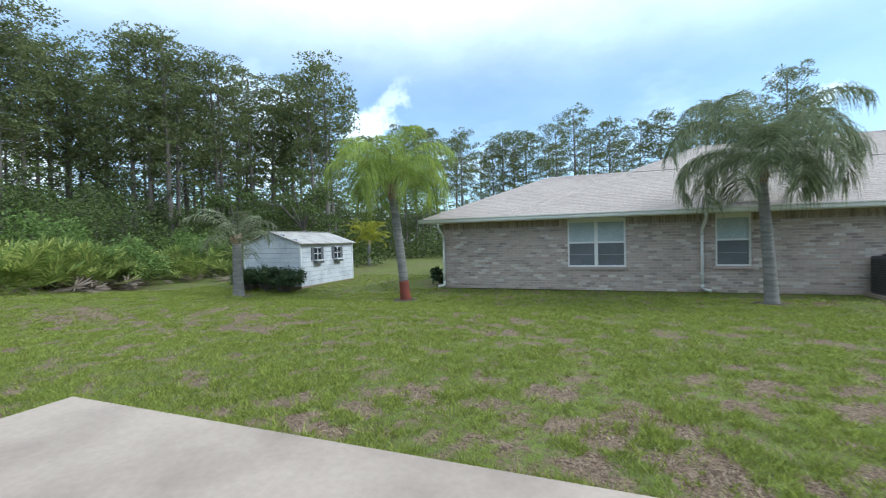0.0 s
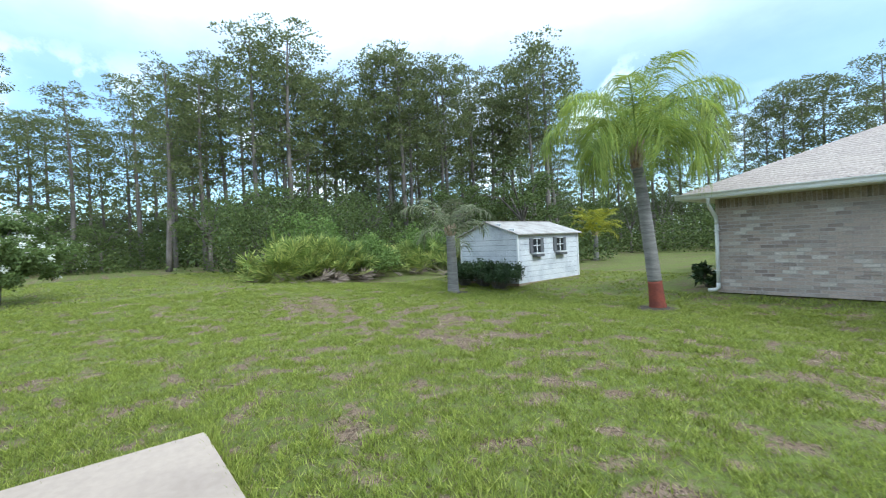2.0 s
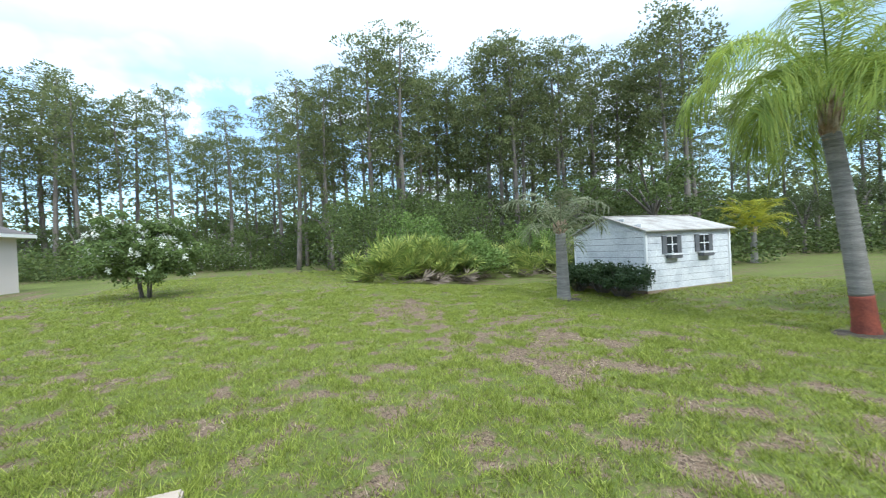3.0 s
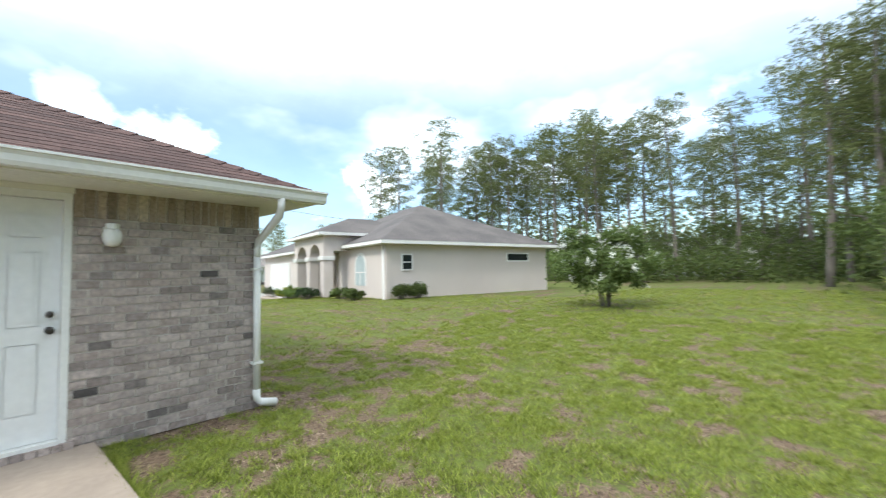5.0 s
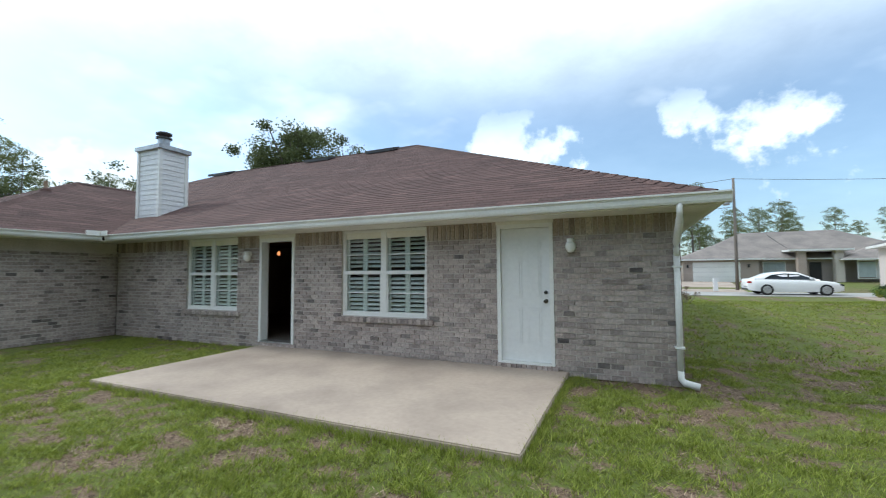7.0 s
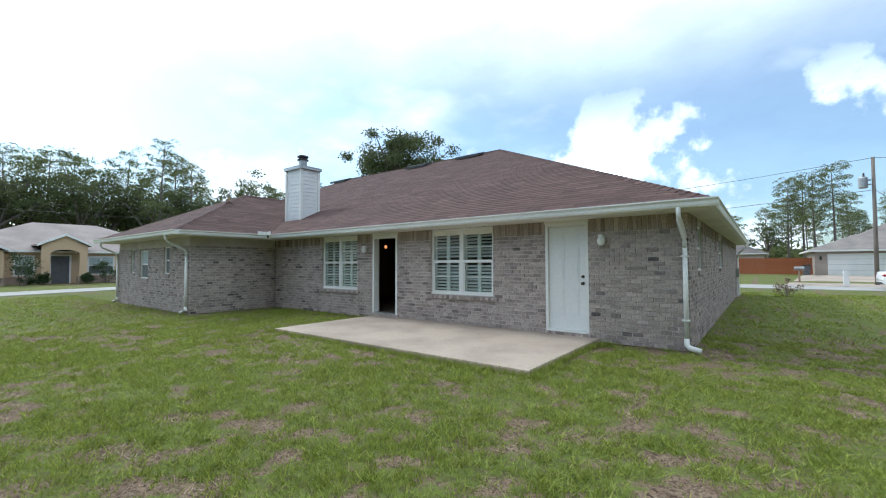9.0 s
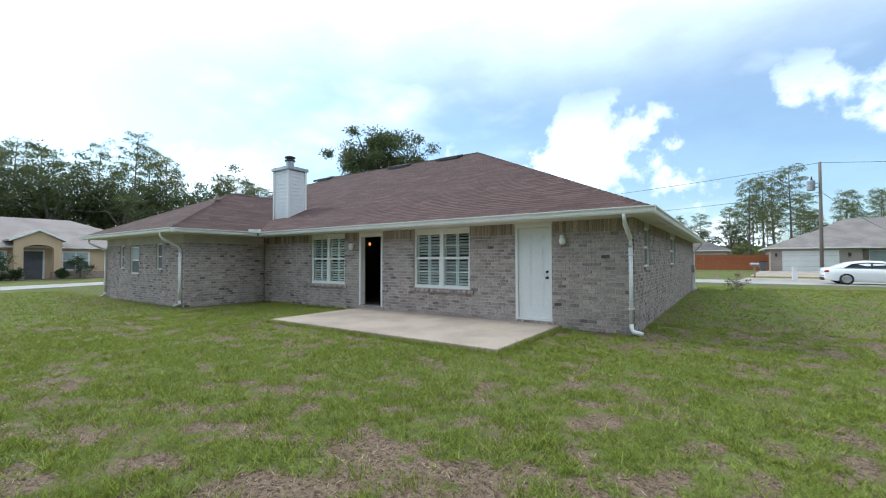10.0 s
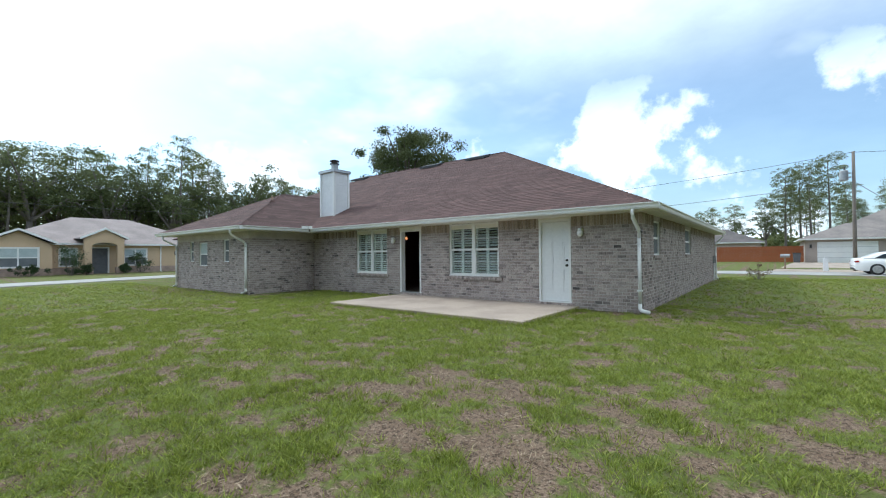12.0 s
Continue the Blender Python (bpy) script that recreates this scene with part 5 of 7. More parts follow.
lathe(bm, [(0.05, 7.42), (0.07, 7.50), (0.04, 7.56), (0.06, 7.62), (0.03, 7.72)], (-0.46, -0.05, 0), 10)
part("bushing", bm, M_BLACK, pole)
for z in (6.85, 7.15):
    part("bracket", boxes(((-0.28, -0.06, z), (-0.10, 0.06, z + 0.08))), M_METAL, pole)


def wire(nm, a, b, sag, label, r=0.016):
    bm = bmesh.new()
    a, b = Vector(a), Vector(b)
    tube(bm, [a.lerp(b, k / 14) - Vector((0, 0, sag * 4 * (k / 14) * (1 - k / 14))) for k in range(15)], r, 5)
    tagged(part(nm, bm, M_BLACK), label, "cable", "overhead lines")


pz = landz(7.9, 32.3)
wire("overhead_line", (7.9, 32.3, pz + 8.7), (-42.0, 38.0, 8.4), 0.9, "thin overhead power line")
wire("overhead_line", (7.9, 32.3, pz + 6.5), (-42.0, 38.0, 6.6), 0.9, "thin overhead power line")
wire("overhead_line", (7.9, 32.3, pz + 8.7), (46.0, 34.0, 8.0), 0.9, "thin overhead power line")
wire("overhead_line", (7.9, 32.3, pz + 6.6), (16.0, 49.0, 3.6), 0.3, "service cable running to a house")
wire("overhead_line", (-42.0, 38.0, 8.2), (-42.0, -45.0, 8.2), 0.8, "thin overhead power line")
wire("overhead_line", (-42.0, 38.0, 6.4), (-42.0, -45.0, 6.4), 0.8, "thin overhead power line")
wire("overhead_line", (-42.0, 14.0, 5.2), (-26.0, -12.0, 7.4), 0.5, "service cable running to a house")

ped = thing("cable_pedestal", (6.2, 30.6, landz(6.2, 30.6)), "white plastic cable pedestal leaning in the verge", "pedestal")
bm = bmesh.new()
prism(bm, [(-0.16, -0.12, 0), (0.16, -0.12, 0), (0.08, -0.12, 1.0), (-0.14, -0.12, 1.0)], (0, 0.24, 0))
part("cover", bm, M_VINYL, ped)

# ---------------------------------------------------------------- parked car
CAR = (9.5, 26.6)
car = thing("car", (CAR[0], CAR[1], landz(*CAR) + 0.03), "white four-door saloon parked on the street", "car", turn=3)


def hull(bm, rows):
    """Skins cross-sections given as lists of points of equal length."""
    rings = [[bm.verts.new(p) for p in r] for r in rows]
    for a, b in zip(rings, rings[1:]):
        for k in range(len(a) - 1):
            bm.faces.new((a[k], a[k + 1], b[k + 1], b[k]))
    bm.faces.new(rings[0]), bm.faces.new(rings[-1][::-1])


def section(x, zlo, zmid, ztop, w, wt):
    s = [(x, -w * 0.94, zlo), (x, -w, zlo + 0.12), (x, -w, zmid * 0.8), (x, -w * 0.97, zmid), (x, -wt, ztop), (x, -wt * 0.5, ztop + 0.015)]
    return s + [(p[0], -p[1], p[2]) for p in s[::-1]]


bm = bmesh.new()
hull(bm, [section(-2.42, 0.42, 0.62, 0.74, 0.62, 0.5), section(-2.36, 0.28, 0.80, 0.98, 0.80, 0.62), section(-1.9, 0.22, 0.86, 1.02, 0.90, 0.70), section(-1.0, 0.20, 0.86, 0.96, 0.92, 0.80),
          section(0.6, 0.20, 0.84, 0.92, 0.92, 0.80), section(1.2, 0.20, 0.80, 0.90, 0.92, 0.72), section(2.0, 0.22, 0.70, 0.80, 0.88, 0.66), section(2.36, 0.28, 0.58, 0.66, 0.76, 0.6), section(2.44, 0.40, 0.52, 0.58, 0.58, 0.5)])
body_ = part("body", bm, M_CAR, car, smooth=True)
bm = bmesh.new()
hull(bm, [section(-2.0, 0.90, 0.94, 1.0, 0.76, 0.68), section(-1.25, 0.90, 1.2, 1.34, 0.76, 0.56), section(-0.5, 0.90, 1.25, 1.43, 0.78, 0.58), section(0.2, 0.88, 1.22, 1.40, 0.78, 0.58), section(1.25, 0.86, 0.90, 0.93, 0.76, 0.68)])
part("cabin", bm, M_CAR, car, smooth=True)
for s in (-1, 1):
    bm = bmesh.new()
    prism(bm, [(-1.55, s * 0.755, 1.0), (1.0, s * 0.775, 0.965), (0.22, s * 0.70, 1.28), (-0.5, s * 0.69, 1.33), (-1.15, s * 0.71, 1.25)], (0, s * 0.035, 0))
    gl_ = part("side_glass", bm, M_DARKGLASS, car, "dark side windows")
    part("pillar", boxes(((-0.36, s * 0.73, 0.97), (-0.28, s * 0.82, 1.32))), M_BLACK, gl_)
    part("mirror", boxes(((0.70, s * 0.86, 0.95), (0.86, s * 1.02, 1.07))), M_CAR, car, bevel=0.03)
    part("tail_lamp", boxes(((-2.40, s * 0.50, 0.72), (-2.18, s * 0.82, 0.86))), M_TAIL, car, bevel=0.03)
    part("headlamp", boxes(((2.10, s * 0.52, 0.56), (2.36, s * 0.80, 0.68))), M_DARKGLASS, car, bevel=0.03)
    for x in (-1.45, 1.48):
        wob = thing("wheel", (x, s * 0.84, 0.33))
        wob.parent = car
        bm = bmesh.new()
        tube(bm, [(0, -0.11, 0), (0, -0.09, 0), (0, 0.09, 0), (0, 0.11, 0)], [0.29, 0.335, 0.335, 0.29], 24)
        part("tyre", bm, M_TYRE, wob, smooth=False)
        bm = bmesh.new()
        tube(bm, [(0, s * 0.111, 0), (0, s * 0.125, 0)], [0.23, 0.21], 24)
        for k in range(5):
            a_ = 2 * math.pi * k / 5
            tube(bm, [(0, s * 0.13, 0), (0.20 * math.cos(a_), s * 0.13, 0.20 * math.sin(a_))], 0.03, 5)
        part("rim", bm, M_METAL, wob)

# ---------------------------------------------------------------- tan house to the west
tz = landz(-44, -2)
th = thing("tan_house", (-43.0, -4.4, tz), "tan stucco house with a pale taupe roof and gabled porch", "house", turn=0)
for a, b in (((-11.5, -2.4, -0.5), (0, 13.6, 2.45)), ((0, -2.8, -0.5), (1.6, 1.0, 2.45))):
    part("wall", boxes((a, b)), M_TAN, th)
r_, f_ = hip(-11.5, 0, -2.4, 13.6, 2.6, 0.42, 0.5)
part("roof", r_, M_ROOF_PALE, th, "pale taupe hip roof"), part("fascia", f_, M_WHITE, th)


def front_gable(y0, y1, z, rise, x0, x1):
    """Two roof slopes over a front gable, with white rake boards on their edge."""
    m_ = (y0 + y1) / 2
    for a, b in (((y0 - 0.3, z), (m_, z + rise)), ((m_, z + rise), (y1 + 0.3, z))):
        for nm_, mt_, q0, q1, h0, h1 in (("gable_roof", M_ROOF_PALE, x0, x1 - 0.06, 0.0, 0.12), ("rake_board", M_WHITE, x1 - 0.058, x1, -0.05, 0.12)):
            bm = bmesh.new()
            prism(bm, [(q0, a[0], a[1] + h0), (q0, b[0], b[1] + h0), (q0, b[0], b[1] + h1), (q0, a[0], a[1] + h1)], (q1 - q0, 0, 0))
            part(nm_, bm, mt_, th)


front_gable(-2.8, 1.0, 2.5, 1.05, -4.0, 2.0)
bm = bmesh.new()
prism(bm, [(1.58, -2.8, 2.45), (1.58, 1.0, 2.45), (1.58, -0.9, 3.45)], (-3, 0, 0))
part("gable", bm, M_TAN, th)
front_gable(2.95, 5.65, 2.95, 0.85, -3.0, 1.9)
bm = bmesh.new()
prism(bm, [(1.7, 2.95, 2.0), (1.7, 2.95, 2.98), (1.7, 4.30, 3.78), (1.7, 5.65, 2.98), (1.7, 5.65, 2.0), (1.7, 5.16, 2.0)] + [(1.7, 4.30 + 0.86 * math.cos(math.pi * k / 8), 2.35 + 0.32 * math.sin(math.pi * k / 8)) for k in range(9)] + [(1.7, 3.44, 2.0)], (-0.4, 0, 0))
part("porch_arch", bm, M_TAN, th)
for y in (3.2, 5.4):
    part("column", boxes(((1.32, y - 0.24, -0.3), (1.71, y + 0.24, 2.02))), M_TAN, th)
    part("pedestal", boxes(((1.24, y - 0.32, -0.3), (1.79, y + 0.32, 0.55))), M_STONE, th, "pinkish stone pedestal")
for a, b in ((1.0, 3.2), (5.4, 13.0)):
    part("wainscot", boxes(((-0.002, a, -0.3), (0.07, b, 0.55))), M_STONE, th, "pinkish stone wainscot")
part("wainscot", boxes(((1.598, -2.86, -0.3), (1.67, 1.06, 0.55))), M_STONE, th)
part("front_door", boxes(((-0.002, 3.75, 0), (0.04, 4.85, 2.2))), M_SLATE, th, "dark front door")
part("door_frame", boxes(((-0.002, 3.63, 0), (0.06, 3.75, 2.32)), ((-0.002, 4.85, 0), (0.06, 4.97, 2.32)), ((-0.002, 3.75, 2.2), (0.06, 4.85, 2.32))), M_STUCCO_W, th)
for y0, y1, x in ((-1.95, 0.15, 1.6), (1.75, 2.7, 0.0), (6.1, 7.7, 0.0)):
    o = part("window", boxes(((x - 0.002, y0, 0.75), (x + 0.03, y1, 2.1))), M_SCREEN, th, "dark window in a pale surround")
    part("window_frame", boxes(((x, y0 - 0.13, 0.62), (x + 0.075, y0, 2.23)), ((x, y1, 0.62), (x + 0.075, y1 + 0.13, 2.23)), ((x, y0, 2.1), (x + 0.075, y1, 2.23)), ((x, y0, 0.62), (x + 0.075, y1, 0.75))), M_STUCCO_W, o)
    part("blind", boxes(((x + 0.031, y0, 1.46), (x + 0.04, y1, 2.1))), M_BLIND, o)
    part("sash_bar", boxes(((x + 0.041, y0, 1.38), (x + 0.06, y1, 1.46))), M_WHITE, o)
    if y1 - y0 > 1.2:
        part("mullion", boxes(((x + 0.041, (y0 + y1) / 2 - 0.05, 0.75), (x + 0.066, (y0 + y1) / 2 + 0.05, 2.1))), M_WHITE, o)
bm = bmesh.new()
tube(bm, [(0.12, 8.9, 2.45), (0.12, 8.9, 0.05), (0.35, 8.95, -0.02)], 0.05, 8)
part("downspout", bm, M_WHITE, th, smooth=True)
part("carriage_lamp", boxes(((0.0, 10.1, 1.6), (0.14, 10.26, 1.95))), M_BLACK, th, "black carriage lamp")
part("side_door", boxes(((-0.002, 11.0, 0), (0.03, 11.9, 2.1))), M_BLACK, th, "dark side door")

# a low house far behind the fence, and the pale one seen through the trees
for nm, place, sz, rm, wm, lab in (("far_house", (-8, 60, 0.2), (10, 8), M_ROOF_GREY, M_BRICK_N, "low brick house behind the fence"), ("far_house", (52, -2, 0.2), (7, 14), M_STUCCO_W, M_STUCCO_W, "pale house glimpsed through the pines"), ("far_house", (17.5, 56, 0.2), (14, 9), M_ROOF_TAUPE, M_BRICK_N, "roof of a house further down the street")):
    o = thing(nm, place, lab, "house", "far houses")
    part("wall", boxes(((0, 0, -0.5), (sz[0], sz[1], 2.4))), wm, o)
    r_, f_ = hip(0, sz[0], 0, sz[1], 2.55, 0.45)
    part("roof", r_, rm, o), part("fascia", f_, M_WHITE, o)
    for k in range(3):
        yk = sz[1] * (0.2 + 0.28 * k)
        w_ = part("window", boxes(((-0.03, yk - 0.5, 0.9), (0.0, yk + 0.5, 2.0))), M_DARKGLASS, o)

# ---------------------------------------------------------------- plants
def blades(centres, dirs, length, width, rng, droop=0.0):
    """Thin two-triangle leaves from given feet along given directions, as corners and faces."""
    centres, dirs = np.asarray(centres, dtype=np.float64), np.asarray(dirs, dtype=np.float64)
    dirs = dirs / np.maximum(np.linalg.norm(dirs, axis=1, keepdims=True), 1e-6)
    n = len(centres)
    side = np.cross(dirs, rng.normal(size=(n, 3)))
    side /= np.maximum(np.linalg.norm(side, axis=1, keepdims=True), 1e-6)
    L = (length * rng.uniform(0.7, 1.3, n))[:, None]
    W = (width * rng.uniform(0.7, 1.3, n))[:, None] * 0.5
    mid, tip = centres + dirs * L * 0.5, centres + dirs * L
    tip[:, 2] -= droop * L[:, 0]
    v = np.stack([centres, mid + side * W, tip, mid - side * W], 1).reshape(-1, 3)
    f = np.arange(n * 4).reshape(-1, 4)
    return v, f


def leaves_at(points, size, rng, flat=0.6):
    """Small leaves of every turn at the given points."""
    n = len(points)
    d = rng.normal(size=(n, 3))
    d[:, 2] *= flat
    return blades(points, d, size, size * 0.55, rng)


def ball_points(n, c, r, rng, shell=0.55):
    d = rng.normal(size=(n, 3))
    d /= np.linalg.norm(d, axis=1, keepdims=True)
    return np.asarray(c) + d * np.asarray(r) * (shell + (1 - shell) * rng.random((n, 1)))


def pine_tree(seed, H, bare, spread, label):
    """A tall slash pine: straight trunk, bare stubs below, limbs that carry rounded tufts of needles."""
    rng = np.random.default_rng(seed)
    o = thing("pine_tree", (0, 0, 0), label, "tree", "pine trees")
    bm = bmesh.new()
    bend = rng.normal(size=2) * 0.012 * H
    spine = [Vector((bend[0] * math.sin(3 * t), bend[1] * math.sin(2.4 * t), H * t * 0.97 - 0.3 * (1 - t))) for t in np.linspace(0, 1, 9)]
    tube(bm, spine, [0.20 * H / 16 * (1 - 0.86 * t) + 0.012 for t in np.linspace(0, 1, 9)], 7)

    def on_spine(t):
        i = min(int(t * 8), 7)
        return spine[i].lerp(spine[i + 1], t * 8 - i)

    # dead stubs under the crown
    for k in range(11):
        t, a = rng.uniform(bare * 0.55, bare + 0.08), rng.random() * 6.283
        L = spread * rng.uniform(0.25, 0.7)
        b0 = on_spine(t)
        e = b0 + Vector((math.cos(a) * L, math.sin(a) * L, L * rng.uniform(-0.15, 0.35)))
        tube(bm, [b0, b0.lerp(e, 0.6) + Vector((0, 0, 0.06)), e], [0.022, 0.014, 0.005], 3, cap=False)
    centres, radii = [], []
    n = int(28 + 6 * spread)
    for k in range(n):
        u = ((k + rng.random()) / n) ** 0.9
        t = bare + (0.985 - bare) * u
        a = k * 2.4 + rng.random() * 1.1
        full = 0.30 + 0.80 * math.sin(math.pi * (0.12 + 0.76 * u)) - 0.25 * max(0.0, u - 0.85) / 0.15
        L = spread * full * rng.uniform(0.55, 1.2)
        b0 = on_spine(t)
        lift = rng.uniform(0.0, 0.55) + 0.45 * u
        e = b0 + Vector((math.cos(a) * L, math.sin(a) * L, L * lift))
        m_ = b0.lerp(e, 0.55) - Vector((0, 0, L * 0.10))
        tube(bm, [b0, m_, e], [0.034 * (1.25 - t), 0.022, 0.008], 4, cap=False)
        side = Vector((-math.sin(a), math.cos(a), 0))
        for q in range(1 + int(L * 1.5)):
            f = rng.uniform(0.42, 1.0) if q else 1.0
            c = b0.lerp(e, f) + side * rng.normal() * 0.24 * L + Vector((0, 0, rng.uniform(-0.1, 0.5)))
            centres.append(np.array(c)), radii.append(rng.uniform(0.30, 0.62) * (0.8 + 0.12 * spread))
    centres.append(np.array(spine[-1])), radii.append(0.4)
    part("trunk", bm, M_BARK, o, smooth=True)
    per = 56
    c, r = np.repeat(np.array(centres), per, 0), np.repeat(np.array(radii), per)[:, None]
    d = rng.normal(size=c.shape)
    d /= np.linalg.norm(d, axis=1, keepdims=True)
    d[:, 2] = np.abs(d[:, 2]) * 1.0 - 0.28
    p = c + d * r * rng.uniform(0.35, 1.0, (len(c), 1)) * (1.0, 1.0, 0.85)
    v, f = blades(p, d * 0.8 + rng.normal(size=c.shape) * 0.55 + (0, 0, 0.25), 0.27, 0.115, rng)
    v = v.reshape(-1, 4, 3)[:, 1:].reshape(-1, 3)
    quads("crown", v, np.arange(len(v)).reshape(-1, 3), M_PINE, o)
    return o


def leafy_tree(name, seed, H, W, leaf, material, label, group, n=9000, stems=1, low=0.35, flowers=0):
    """A broad tree: a forked trunk, limbs, and leaves in separate clumps with gaps between them."""
    rng = np.random.default_rng(seed)
    o = thing(name, (0, 0, 0), label, "tree" if H > 3.2 else "shrub", group)
    bm = bmesh.new()
    ends = []
    for s in range(stems):
        a0 = s * 2 * math.pi / stems + rng.random()
        foot = Vector((0.10 * math.cos(a0), 0.10 * math.sin(a0), -0.15)) if stems > 1 else Vector((0, 0, -0.2))
        fork = Vector((W * 0.12 * math.cos(a0), W * 0.12 * math.sin(a0), H * low)) if stems > 1 else Vector((0, 0, H * low))
        if stems > 1 and s:
            part("stem", bm, M_BARK, o, smooth=True)
            bm = bmesh.new()
        tube(bm, [foot, foot.lerp(fork, 0.5) + Vector((0.02, 0.02, 0)), fork], [0.028 * H / stems ** 0.5, 0.022 * H / stems ** 0.5, 0.016 * H / stems ** 0.5], 7)
        for k in range((7 if n < 10000 else 17) if stems == 1 else 4):
            a = a0 + k * 2.4 + rng.random() * 0.5 if stems == 1 else a0 + rng.uniform(-0.9, 0.9)
            r = W * rng.uniform(0.25, 0.85)
            e = Vector((math.cos(a) * r, math.sin(a) * r, H * rng.uniform(low + (0.18 if stems == 1 else 0.04), 0.86) - 0.10 * r))
            tube(bm, [fork, fork.lerp(e, 0.5) + Vector((0, 0, 0.08 * H)), e], [0.012 * H, 0.007 * H, 0.002 * H], 5, cap=False)
            ends.append((fork, e))
    part("stem" if stems > 1 else "trunk", bm, M_BARK, o, smooth=True)
    pts, per = [], max(20, n // (len(ends) * 7))
    tops = []
    for a, e in ends:
        for q in range(7):
            c = np.array(a.lerp(e, rng.uniform(0.5, 1.08))) + rng.normal(size=3) * (W * 0.15, W * 0.15, H * 0.05)
            r = rng.uniform(0.08, 0.20) * W
            pts.append(ball_points(per, c, (r * 1.2, r * 1.2, r * 0.8), rng, 0.3))
            tops.append(c + np.array((0, 0, r * 0.5)))
    v, f = leaves_at(np.concatenate(pts), leaf, rng)
    if H > 5:
        v = v.reshape(-1, 4, 3)[:, 1:].reshape(-1, 3)
        f = np.arange(len(v)).reshape(-1, 3)
    quads("crown", v, f, material, o)
    if flowers:
        cs = np.array(tops)[rng.choice(len(tops), flowers)] + rng.normal(size=(flowers, 3)) * (W * 0.10, W * 0.10, 0.10)
        fl = np.concatenate([ball_points(26, c, (0.07, 0.07, 0.11), rng, 0.2) for c in cs])
        v, f = leaves_at(fl, 0.07, rng)
        quads("blossom", v, f, M_PETAL, o, "white flower clusters")
    return o


